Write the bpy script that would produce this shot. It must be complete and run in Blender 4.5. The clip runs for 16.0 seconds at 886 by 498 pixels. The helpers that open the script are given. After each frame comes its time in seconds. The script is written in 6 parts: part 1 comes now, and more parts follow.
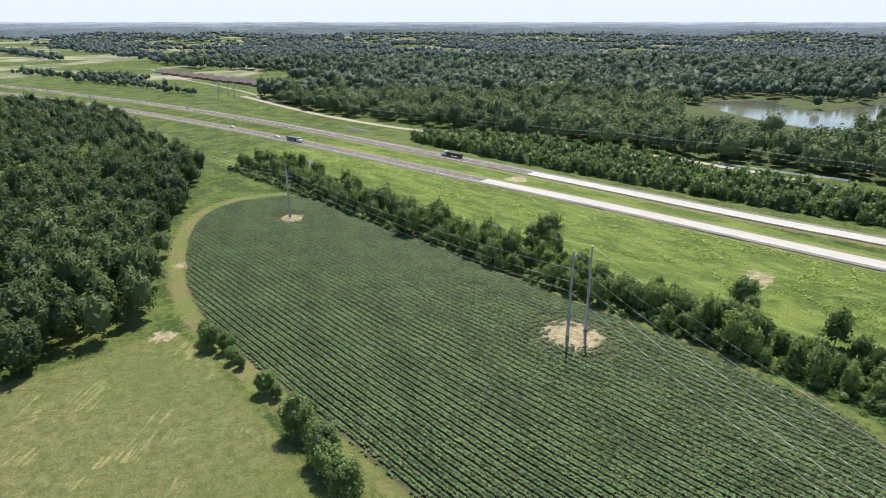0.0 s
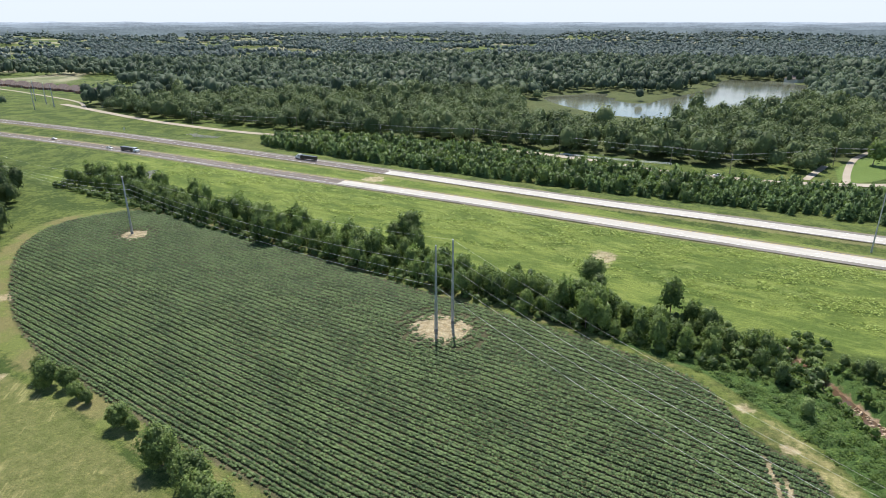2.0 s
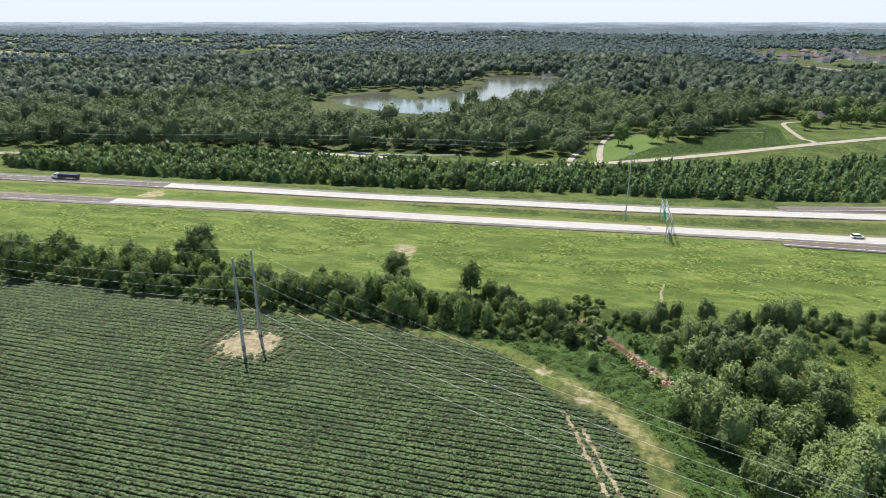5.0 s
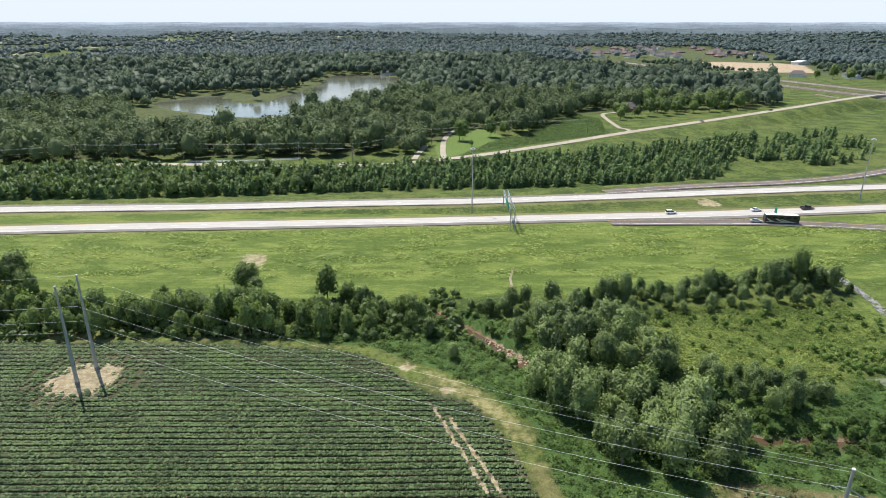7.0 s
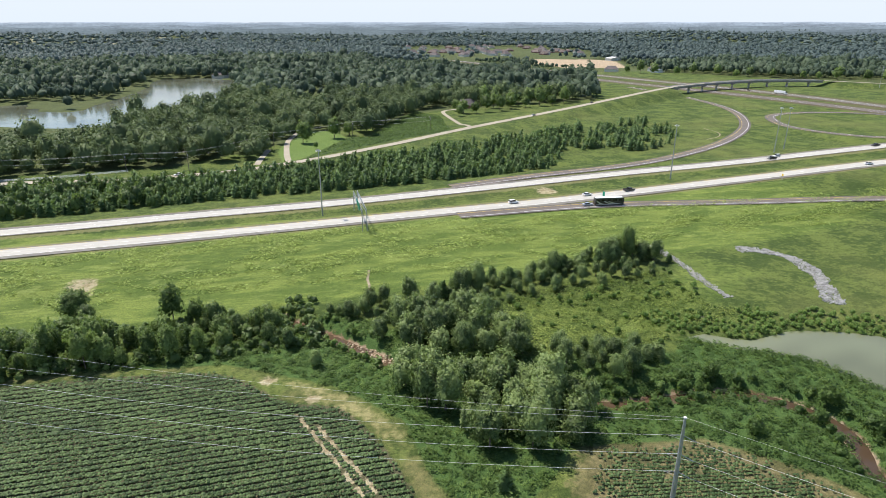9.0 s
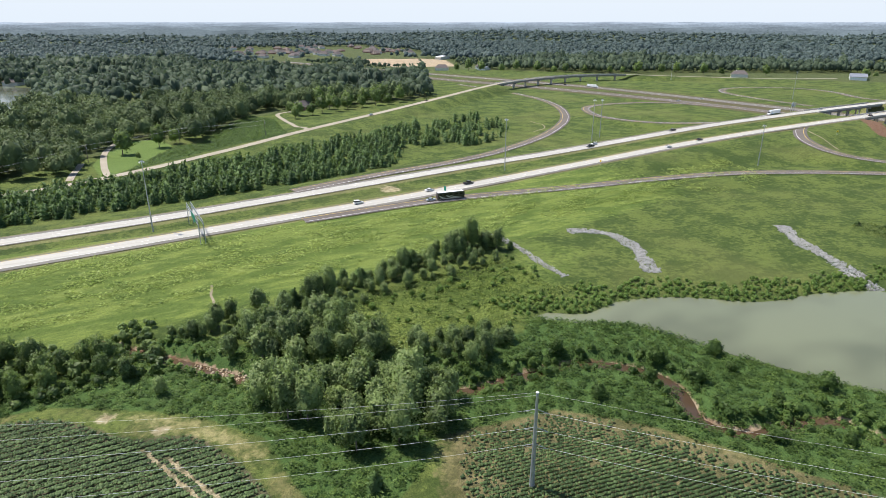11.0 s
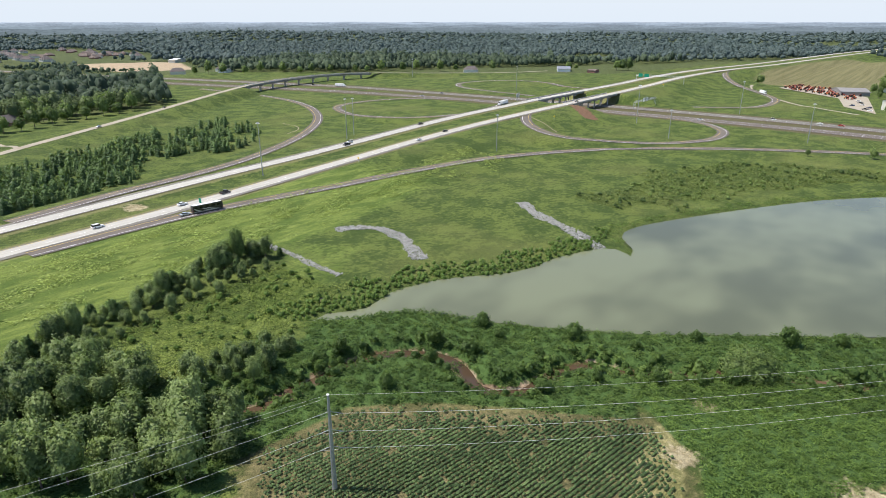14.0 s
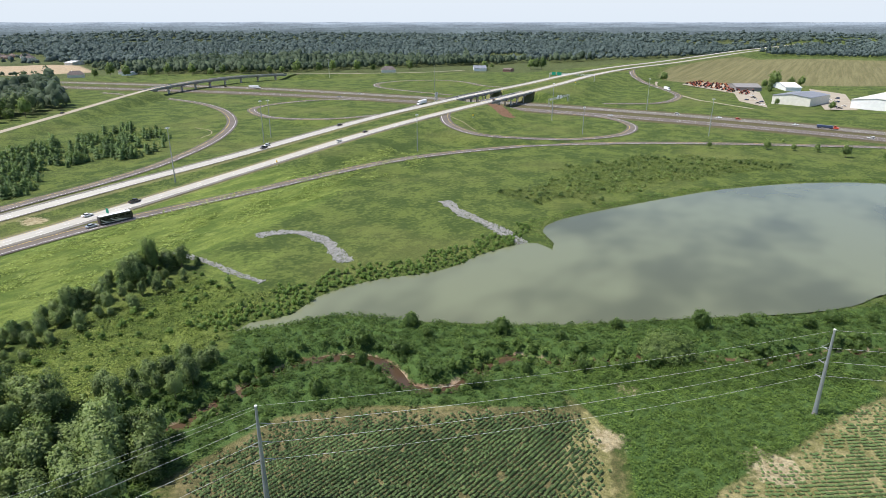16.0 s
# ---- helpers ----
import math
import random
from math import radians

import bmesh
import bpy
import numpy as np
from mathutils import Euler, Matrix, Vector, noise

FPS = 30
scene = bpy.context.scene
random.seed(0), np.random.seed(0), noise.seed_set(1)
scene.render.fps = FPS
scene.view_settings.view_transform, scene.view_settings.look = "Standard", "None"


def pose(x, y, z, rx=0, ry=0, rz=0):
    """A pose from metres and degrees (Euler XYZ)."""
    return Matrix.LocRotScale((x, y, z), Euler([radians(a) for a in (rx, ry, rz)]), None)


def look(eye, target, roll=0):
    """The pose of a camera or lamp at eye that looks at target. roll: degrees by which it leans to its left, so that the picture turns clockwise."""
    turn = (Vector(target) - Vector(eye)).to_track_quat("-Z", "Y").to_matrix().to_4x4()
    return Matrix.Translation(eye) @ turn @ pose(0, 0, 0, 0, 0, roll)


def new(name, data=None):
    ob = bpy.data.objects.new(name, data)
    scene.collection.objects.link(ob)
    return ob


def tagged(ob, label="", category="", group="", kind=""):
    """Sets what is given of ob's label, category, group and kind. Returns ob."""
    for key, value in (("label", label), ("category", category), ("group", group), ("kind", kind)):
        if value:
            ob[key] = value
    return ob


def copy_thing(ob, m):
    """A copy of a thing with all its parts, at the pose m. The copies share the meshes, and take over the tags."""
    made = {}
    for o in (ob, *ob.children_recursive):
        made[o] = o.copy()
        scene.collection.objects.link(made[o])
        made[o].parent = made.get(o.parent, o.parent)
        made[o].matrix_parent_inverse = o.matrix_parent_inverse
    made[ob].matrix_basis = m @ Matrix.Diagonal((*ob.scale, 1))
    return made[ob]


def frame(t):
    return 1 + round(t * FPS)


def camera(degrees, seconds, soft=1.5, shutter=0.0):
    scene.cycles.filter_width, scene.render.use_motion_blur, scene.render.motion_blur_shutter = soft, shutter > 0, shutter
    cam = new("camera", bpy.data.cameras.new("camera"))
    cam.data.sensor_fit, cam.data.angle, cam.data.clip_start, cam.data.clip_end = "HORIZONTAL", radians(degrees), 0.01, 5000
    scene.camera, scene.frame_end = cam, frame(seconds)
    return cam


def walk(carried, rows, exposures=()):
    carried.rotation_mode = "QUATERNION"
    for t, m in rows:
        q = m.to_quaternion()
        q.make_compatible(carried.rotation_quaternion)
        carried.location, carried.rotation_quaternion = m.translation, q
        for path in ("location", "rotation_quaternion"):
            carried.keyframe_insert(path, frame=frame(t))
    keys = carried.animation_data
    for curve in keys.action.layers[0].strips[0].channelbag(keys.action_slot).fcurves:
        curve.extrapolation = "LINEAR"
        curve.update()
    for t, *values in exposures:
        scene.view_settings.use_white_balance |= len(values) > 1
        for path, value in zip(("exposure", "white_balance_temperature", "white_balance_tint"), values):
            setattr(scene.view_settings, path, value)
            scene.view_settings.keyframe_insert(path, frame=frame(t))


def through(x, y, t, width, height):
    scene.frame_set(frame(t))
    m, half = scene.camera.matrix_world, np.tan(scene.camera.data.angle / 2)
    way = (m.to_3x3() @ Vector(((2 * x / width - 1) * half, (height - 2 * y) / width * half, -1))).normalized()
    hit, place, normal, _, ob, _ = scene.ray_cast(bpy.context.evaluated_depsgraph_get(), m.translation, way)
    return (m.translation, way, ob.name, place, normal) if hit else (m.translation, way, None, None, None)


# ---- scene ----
# ---- camera ----
EYE_Z = 82.0
YAWS = [(0.0, 47.15), (0.5, 43.74), (1.0, 40.28), (1.5, 37.0), (2.0, 33.69), (2.5, 30.35), (3.0, 27.29), (3.5, 24.23),
        (4.0, 21.13), (6.5, 3.49), (7.0, -0.02), (7.5, -3.49), (8.0, -7.03), (8.5, -10.65), (9.0, -14.31),
        (11.5, -32.85), (12.0, -36.56), (12.5, -40.2), (13.0, -43.9), (13.5, -47.74), (14.0, -51.49),
        (14.5, -54.78), (15.0, -56.78), (15.5, -58.06), (16.0, -58.85)]
cam = camera(71.28, 16.0, soft=0.5)
walk(cam, [(t, pose(0, 0, EYE_Z, 69.8, 0, yaw)) for t, yaw in YAWS], exposures=[(0.0, 0.55, 6360, 13), (9.0, 0.52, 6360, 13), (16.0, 0.42, 6360, 13)])

# ---- light ----
SUN_EL, SUN_AZ = radians(60), math.atan2(-0.57, 0.82)      # azimuth from +y towards +x
sky_world = bpy.data.worlds.new("sky")
scene.world = sky_world
sky_world.use_nodes = True
wn = sky_world.node_tree
sky = wn.nodes.new("ShaderNodeTexSky")
sky.sky_type, sky.sun_disc = "NISHITA", False
sky.sun_elevation, sky.sun_rotation = SUN_EL, SUN_AZ
sky.air_density, sky.dust_density, sky.ozone_density = 1.0, 0.25, 1.5
wn.nodes["Background"].inputs["Strength"].default_value = 0.115
wn.links.new(sky.outputs[0], wn.nodes["Background"].inputs["Color"])
sun = new("sun", bpy.data.lights.new("sun", "SUN"))
sun.data.energy, sun.data.angle, sun.data.color = 4.7, radians(0.6), (1.0, 0.95, 0.86)
sun_way = Vector((math.sin(SUN_AZ) * math.cos(SUN_EL), math.cos(SUN_AZ) * math.cos(SUN_EL), math.sin(SUN_EL)))
sun.matrix_world = look(sun_way * 300, (0, 0, 0))


# ---- materials ----
class Nodes:
    """A small builder for node materials."""

    def __init__(self, name, rough=0.85, metal=0.0):
        self.m = bpy.data.materials.new(name)
        self.m.use_nodes = True
        self.t = self.m.node_tree
        self.b = self.t.nodes["Principled BSDF"]
        self.b.inputs["Roughness"].default_value = rough
        self.b.inputs["Metallic"].default_value = metal
        self.b.inputs["Specular IOR Level"].default_value = 0.2
        self.geo = self.t.nodes.new("ShaderNodeNewGeometry")

    def add(self, kind, **inputs):
        n = self.t.nodes.new(kind)
        for k, v in inputs.items():
            self.put(n, k.replace("_", " "), v)
        return n

    def put(self, n, key, v):
        sock = n.inputs[int(key)] if key.isdigit() else n.inputs[key]
        if isinstance(v, bpy.types.NodeSocket):
            self.t.links.new(v, sock)
        else:
            sock.default_value = v

    def noise(self, scale, detail=4.0, rough=0.6, stretch=None, coords=None):
        co = coords or self.geo.outputs["Position"]
        if stretch:
            mp = self.add("ShaderNodeMapping", Vector=co)
            mp.inputs["Scale"].default_value = stretch
            co = mp.outputs[0]
        return self.add("ShaderNodeTexNoise", Vector=co, Scale=scale, Detail=detail, Roughness=rough).outputs[0]

    def math(self, op, a, b=0.5, c=0.5, clamp=False):
        n = self.t.nodes.new("ShaderNodeMath")
        n.operation, n.use_clamp = op, clamp
        for i, v in enumerate((a, b, c)):
            self.put(n, str(i), v)
        return n.outputs[0]

    def step(self, v, lo, hi):
        n = self.add("ShaderNodeMapRange", Value=v)
        n.inputs["From Min"].default_value, n.inputs["From Max"].default_value = lo, hi
        n.interpolation_type = "SMOOTHSTEP"
        return n.outputs[0]

    def mix(self, f, a, b, mode="MIX"):
        n = self.t.nodes.new("ShaderNodeMix")
        n.data_type, n.blend_type = "RGBA", mode
        for i, v in ((0, f), (6, a), (7, b)):
            if isinstance(v, tuple) and len(v) == 3:
                v = (*v, 1)
            self.put(n, str(i), v)
        return n.outputs[2]

    def attr(self, name):
        n = self.t.nodes.new("ShaderNodeAttribute")
        n.attribute_name = name
        return n.outputs["Fac"]

    def color(self, c):
        if isinstance(c, tuple):
            c = (*c, 1)
        self.put(self.b, "Base Color", c)
        return self

    def bump(self, h, strength=0.5, distance=0.1):
        n = self.add("ShaderNodeBump", Height=h, Strength=strength, Distance=distance)
        self.put(self.b, "Normal", n.outputs[0])
        return self


def plain(name, a, b, scale=2.0, rough=0.8, metal=0.0, bump=0.0, fine=9.0, stretch=None):
    """Two tones of one surface, mingled at two scales."""
    n = Nodes(name, rough, metal)
    f = n.math("MULTIPLY_ADD", n.noise(scale, stretch=stretch), 0.6, n.math("MULTIPLY", n.noise(scale * fine), 0.4))
    n.color(n.mix(n.step(f, 0.32, 0.68), a, b))
    if bump:
        n.bump(n.noise(scale * fine), bump, 0.05)
    return n.m


def leaf_mat(name, dark, light, through=0.35, glow=(0.26, 0.40, 0.07), spec=0.13, by_plant=0.3):
    """Leaves: tone differs from plant to plant and from sprig to sprig, with inner shade painted into crown cores;
    light comes through them.
    """
    n = Nodes(name, 0.5)
    n.b.inputs["Specular IOR Level"].default_value = spec
    who = n.t.nodes.new("ShaderNodeObjectInfo").outputs["Random"]
    f = n.math("MULTIPLY_ADD", n.attr("tone"), 0.5, n.math("MULTIPLY_ADD", n.noise(0.7, 3.0), 0.3, n.math("MULTIPLY", who, by_plant)))
    col = n.add("ShaderNodeHueSaturation", Saturation=0.96, Color=n.mix(n.step(f, 0.22, 0.78), dark, light)).outputs[0]
    n.color(col)
    tr = n.add("ShaderNodeBsdfTranslucent", Color=n.mix(0.55, col, glow))
    mixer = n.add("ShaderNodeMixShader")
    n.put(mixer, "0", through)
    n.put(mixer, "1", n.b.outputs[0])
    n.put(mixer, "2", tr.outputs[0])
    n.t.links.new(mixer.outputs[0], n.t.nodes["Material Output"].inputs["Surface"])
    return n.m


M_OAK = leaf_mat("broadleaf_foliage", (0.040, 0.072, 0.020), (0.190, 0.260, 0.066), 0.30, spec=0.2)
M_SYCA = leaf_mat("pale_broadleaf_foliage", (0.038, 0.068, 0.020), (0.225, 0.298, 0.088), 0.28, (0.26, 0.38, 0.09), 0.25)
M_WOODS = leaf_mat("woods_foliage", (0.050, 0.076, 0.034), (0.134, 0.176, 0.070), 0.22, (0.15, 0.21, 0.07), 0.06)
M_WEST = leaf_mat("mixed_woods_foliage", (0.042, 0.068, 0.028), (0.140, 0.186, 0.066), 0.3, (0.18, 0.26, 0.07), 0.1)
# next two: haze of the distance painted into the leaf colour, bluer than nearer woods
M_FAR_HAZED_WOODS = leaf_mat("far_woods_hazed_foliage", (0.046, 0.069, 0.045), (0.108, 0.145, 0.084), 0.25, (0.13, 0.19, 0.08), 0.06)
M_HAZE_WOODS = leaf_mat("distant_woods_hazed_foliage", (0.070, 0.098, 0.092), (0.125, 0.165, 0.146), 0.2, (0.14, 0.19, 0.12), 0.06)
M_PINE = leaf_mat("pine_foliage", (0.034, 0.070, 0.026), (0.120, 0.190, 0.058), 0.22)
M_SHRUB = leaf_mat("shrub_foliage", (0.066, 0.114, 0.026), (0.155, 0.240, 0.052), 0.42)
M_VINE = leaf_mat("vine_foliage", (0.052, 0.092, 0.021), (0.150, 0.226, 0.050), 0.34, spec=0.15, by_plant=0.0)
M_CROP = leaf_mat("crop_foliage", (0.034, 0.062, 0.021), (0.124, 0.186, 0.062), 0.20)
M_RANK = leaf_mat("rank_weed_foliage", (0.060, 0.108, 0.022), (0.162, 0.250, 0.050), 0.36)
M_WEED = leaf_mat("weed_foliage", (0.175, 0.255, 0.045), (0.390, 0.465, 0.125), 0.45)
M_MEADOW = leaf_mat("olive_weed_foliage", (0.100, 0.142, 0.030), (0.300, 0.355, 0.085), 0.42)
M_SCRUB = leaf_mat("scrub_foliage", (0.060, 0.086, 0.026), (0.175, 0.215, 0.062), 0.35)
M_BARK = plain("bark", (0.10, 0.075, 0.055), (0.20, 0.17, 0.14), 1.2, 0.9)
M_CONC = plain("pale_concrete", (0.355, 0.335, 0.288), (0.465, 0.445, 0.388), 0.5, 0.85, fine=6, stretch=(0.06, 1.3, 1))
M_ASPH = plain("brown_asphalt", (0.108, 0.092, 0.078), (0.182, 0.157, 0.134), 0.5, 0.9, fine=6, stretch=(0.06, 1.0, 1))
M_SHLD = plain("grey_shoulder", (0.145, 0.135, 0.112), (0.215, 0.20, 0.168), 0.1, 0.9, fine=25)
M_RAMP = plain("dark_ramp_shoulder", (0.098, 0.086, 0.075), (0.150, 0.132, 0.114), 0.1, 0.9, fine=25)
M_LANE = plain("road_paint_white", (0.7, 0.7, 0.68), (0.8, 0.8, 0.78), 0.3, 0.6)
M_YELLOW = plain("road_paint_yellow", (0.6, 0.42, 0.06), (0.68, 0.5, 0.1), 0.3, 0.6)
M_TRACK = plain("tan_road", (0.30, 0.26, 0.195), (0.39, 0.345, 0.27), 0.08, 0.9, fine=25)
M_STEEL = plain("galvanised_steel", (0.34, 0.36, 0.39), (0.46, 0.48, 0.50), 0.7, 0.45, 0.6)
M_WIRE = plain("aluminium_wire", (0.66, 0.65, 0.60), (0.76, 0.75, 0.70), 0.5, 0.6, 0.1)
M_ROCK = plain("riprap_stone", (0.17, 0.167, 0.158), (0.44, 0.432, 0.41), 0.6, 0.9, bump=0.5)
M_TANROCK = plain("tan_creek_stone", (0.34, 0.26, 0.17), (0.58, 0.47, 0.34), 0.9, 0.9, bump=0.5)
M_BRIDGE = plain("bridge_concrete", (0.40, 0.37, 0.33), (0.52, 0.49, 0.44), 0.15, 0.85)
M_DARK = plain("shaded_girder_paint", (0.20, 0.19, 0.18), (0.27, 0.26, 0.25), 0.3, 0.7)
M_GREEN = plain("green_sign_face", (0.01, 0.20, 0.12), (0.015, 0.24, 0.15), 0.5, 0.5)
M_WHITE = plain("white_paint", (0.74, 0.74, 0.72), (0.82, 0.82, 0.80), 0.4, 0.5)
M_BRICK = plain("brick_wall", (0.25, 0.13, 0.10), (0.36, 0.21, 0.16), 1.5, 0.9)
M_SHINGLE = plain("roof_shingle", (0.10, 0.085, 0.08), (0.18, 0.155, 0.145), 0.8, 0.9)
M_WOOD = plain("weathered_pole_wood", (0.16, 0.13, 0.10), (0.26, 0.22, 0.18), 0.8, 0.9)
M_DIRT = plain("washed_earth", (0.22, 0.185, 0.12), (0.33, 0.28, 0.19), 0.4, 0.95)


def water_mat(name, body, rough=0.06, ripple=0.06):
    n = Nodes(name, rough)
    n.b.inputs["Specular IOR Level"].default_value = 0.5
    n.b.inputs["IOR"].default_value = 1.33
    # broad dark and pale patches painted in for clouds mirrored on the water
    n.color(n.mix(n.step(n.noise(0.011, 3.0, stretch=(1, 1.6, 1)), 0.36, 0.62), tuple(c * 0.72 for c in body), tuple(c * 1.3 for c in body)))
    n.bump(n.noise(1.1, 3.0, stretch=(1, 2.2, 1)), ripple, 0.05)
    return n.m


M_POND = water_mat("pond_water", (0.128, 0.138, 0.080), 0.05, 0.03)
M_LAKE = water_mat("lake_water", (0.13, 0.14, 0.095), 0.12, 0.05)
M_MUD = water_mat("muddy_creek_water", (0.092, 0.060, 0.036), 0.1)


# ---- plan ----
def spline(points, closed=False, step=8.0):
    """A smooth line through control points (Catmull-Rom), as an array."""
    p = np.asarray(points, float)
    n = len(p)
    q = np.vstack([p[-1:], p, p[:2]]) if closed else np.vstack([2 * p[0] - p[1], p, 2 * p[-1] - p[-2]])
    out = []
    for i in range(n if closed else n - 1):
        a, b, c, d = q[i:i + 4]
        k = max(2, int(np.linalg.norm((c - b)[:2]) / step))
        for s in np.arange(k) / k:
            out.append(0.5 * (2 * b + (c - a) * s + (2 * a - 5 * b + 4 * c - d) * s * s + (3 * b - a - 3 * c + d) * s ** 3))
    if not closed:
        out.append(p[-1])
    return np.array(out)


def near_line(x, y, line, reach):
    """Distance to a line, and the value of its third column there; points past reach get inf."""
    x, y = np.asarray(x, float), np.asarray(y, float)
    best, val = np.full(x.shape, np.inf), np.zeros(x.shape)
    lo, hi = line[:, :2].min(0) - reach, line[:, :2].max(0) + reach
    m = np.nonzero((x > lo[0]) & (x < hi[0]) & (y > lo[1]) & (y < hi[1]))
    px, py = x[m], y[m]
    b, v = np.full(px.shape, np.inf), np.zeros(px.shape)
    for p, q in zip(line[:-1], line[1:]):
        dx, dy = q[0] - p[0], q[1] - p[1]
        s = np.clip(((px - p[0]) * dx + (py - p[1]) * dy) / (dx * dx + dy * dy + 1e-9), 0, 1)
        d = np.hypot(px - p[0] - s * dx, py - p[1] - s * dy)
        w = d < b
        b = np.where(w, d, b)
        if line.shape[1] > 2:
            v = np.where(w, p[2] + s * (q[2] - p[2]), v)
    best[m], val[m] = b, v
    return best, val


def inside(x, y, poly):
    """Signed distance to a polygon's edge, above 0 within (to 60 m)."""
    x, y = np.asarray(x, float), np.asarray(y, float)
    line = np.vstack([poly, poly[:1]])[:, :2]
    d = np.minimum(near_line(x, y, line, 60)[0], 60)
    odd = np.zeros(x.shape, bool)
    for (x0, y0), (x1, y1) in zip(line[:-1], line[1:]):
        if y0 != y1:
            odd ^= ((y0 > y) != (y1 > y)) & (x < (x1 - x0) * (y - y0) / (y1 - y0) + x0)
    return np.where(odd, d, -d)


def ease(v, lo, hi):
    s = np.clip((v - lo) / (hi - lo), 0, 1)
    return s * s * (3 - 2 * s)


def waves(x, y, size, seed=0):
    """Cheap smooth noise, about -1 to 1."""
    r = np.random.RandomState(seed)
    out = 0
    for k in range(7):
        a, f, p = r.uniform(0, 6.28), r.uniform(0.6, 2.2) / size, r.uniform(0, 6.28)
        out = out + np.sin((x * math.cos(a) + y * math.sin(a)) * f * 6.28 + p)
    return out / 3.2


# near and far carriageway, ramps and side roads: x, y, height
NEAR = spline([(-1500, -40, 2), (-1000, 105, 2), (-772, 163, 2), (-574, 200, 2), (-424, 217, 3), (-250, 231, 3), (-150, 240, 3),
               (-40, 247, 3), (53, 254, 3), (128, 260, 3), (230, 270, 4), (342, 276, 7), (449, 279, 8.5), (584, 281, 9),
               (748, 285, 9.5), (850, 288, 10.5), (968, 284, 11.5), (1100, 270, 11.5), (1280, 247, 10.5), (1912, 177, 10), (2600, 60, 10)], step=12)
FAR = spline([(-1500, 0, 2), (-1000, 148, 2), (-794, 198, 2), (-650, 229, 2), (-488, 246, 3), (-382, 254, 3), (-228, 264, 3),
              (-103, 270, 3), (-48, 275, 3), (22, 280, 3), (100, 290, 3), (178, 301, 3), (255, 306, 4), (391, 314, 7.5),
              (474, 317, 8.5), (597, 321, 9), (748, 321, 9.5), (850, 322, 10.5), (968, 316, 11.5), (1100, 302, 11.5), (1280, 280, 10.5), (1912, 211, 10), (2600, 95, 10)], step=12)
EXIT = spline([(70, 247, 3), (120, 247.5, 3), (150, 245, 3), (207, 236, 2.6), (260, 229, 2.2), (308, 219, 1.8), (348, 202, 1.4), (380, 182, 1.2), (404, 164, 1), (440, 118, 1), (462, 82, 1), (480, 46, 1),
               (500, 0, 1), (517, -42, 1), (538, -140, 1), (556, -260, 1)])
ON = spline([(80, 296, 3), (131, 308, 3), (185, 318, 2.8), (234, 337, 2), (300, 376, 1), (361, 428, 0.6), (407, 489, 0.4),
             (435, 550, 0.3), (448, 610, 0.2), (452, 680, 0.2), (448, 760, 0.2)])
LOOP_A = spline([(476, 283, 8.5), (446, 268, 7.9), (418, 247, 7), (402, 222, 5.4), (401, 202, 4.2), (411, 187, 3), (421, 172, 2), (437, 153, 1), (462, 136, 0.5), (487, 128, 0.3),
                 (515, 130, 0.3), (534, 138, 0.3), (552, 153, 0.3), (563, 170, 0.2), (568, 192, 0.2), (568, 240, 0.2)])
LOOP_B = spline([(500, 326, 8.3), (448, 322, 7), (424, 340, 5), (409, 366, 3), (400, 397, 2), (403, 431, 1), (419, 465, 1), (440, 487, 0.5), (470, 495, 0.5), (510, 490, 0.3),
                 (538, 473, 0.3), (556, 446, 0.2), (568, 400, 0.2)])
LOOP_C = spline([(1050, 274, 11), (1010, 266, 9.5), (950, 246, 7), (890, 216, 4), (832, 177, 2), (795, 155, 1), (764, 145, 0.5), (716, 145, 0.3), (686, 160, 0.2), (660, 200, 0.2)])
LOOP_D = spline([(690, 330, 8), (735, 385, 4), (785, 440, 2), (800, 490, 1), (770, 530, 0.6), (720, 540, 0.4), (680, 510, 0.3), (660, 450, 0.2),
                 (648, 380, 0.2)])
LOW_A = spline([(470, -700, 0), (560, -300, 0), (592, -46, 0), (604, 20, 0), (614, 115, 0), (616, 227, 0), (612, 330, 0), (606, 433, 0),
                (592, 604, 0), (560, 742, 0), (502, 945, 0), (440, 1150, 0), (380, 1400, 0)], step=14)
LOW_B = spline([(434, -700, 0), (525, -300, 0), (560, -44, 0), (569, 19, 0), (576, 107, 0), (578, 211, 0), (575, 330, 0), (568, 433, 0),
                (548, 560, 0), (520, 680, 0), (461, 880, 0), (405, 1080, 0), (340, 1350, 0)], step=14)
SIDE = spline([(-700, 330, 0.5), (-560, 316, 0.5), (-477, 313, 0.5), (-387, 320, 0.5), (-300, 345, 0.5), (-220, 366, 0.5), (-140, 370, 0.5),
               (-92, 363, 0.5), (-35, 370, 0.5), (-3, 383, 0.5), (33, 404, 0.5), (85, 438, 1), (142, 477, 2), (249, 540, 4.5), (330, 590, 6.5),
               (417, 645, 8.5), (480, 680, 9), (556, 707, 9), (630, 715, 9), (700, 700, 8), (790, 650, 5), (900, 590, 2), (1000, 560, 0.5)])
CREEK = spline([(-9, 178, -2), (3, 164, -2), (9, 157, -2), (16, 148, -2), (24, 138, -2), (40, 128, -2), (60, 122, -2), (66, 110, -2), (83, 108, -2),
                (94, 107, -2), (106, 102, -2), (113, 92, -2), (112, 83, -2), (107, 74, -2), (112, 65, -2), (122, 63, -2), (134, 58, -2), (136, 47, -2),
                (148, 31, -2), (159, 15, -2), (165, 0, -2), (175, -11, -2), (190, -30, -2), (205, -60, -2), (230, -120, -2)], step=3)
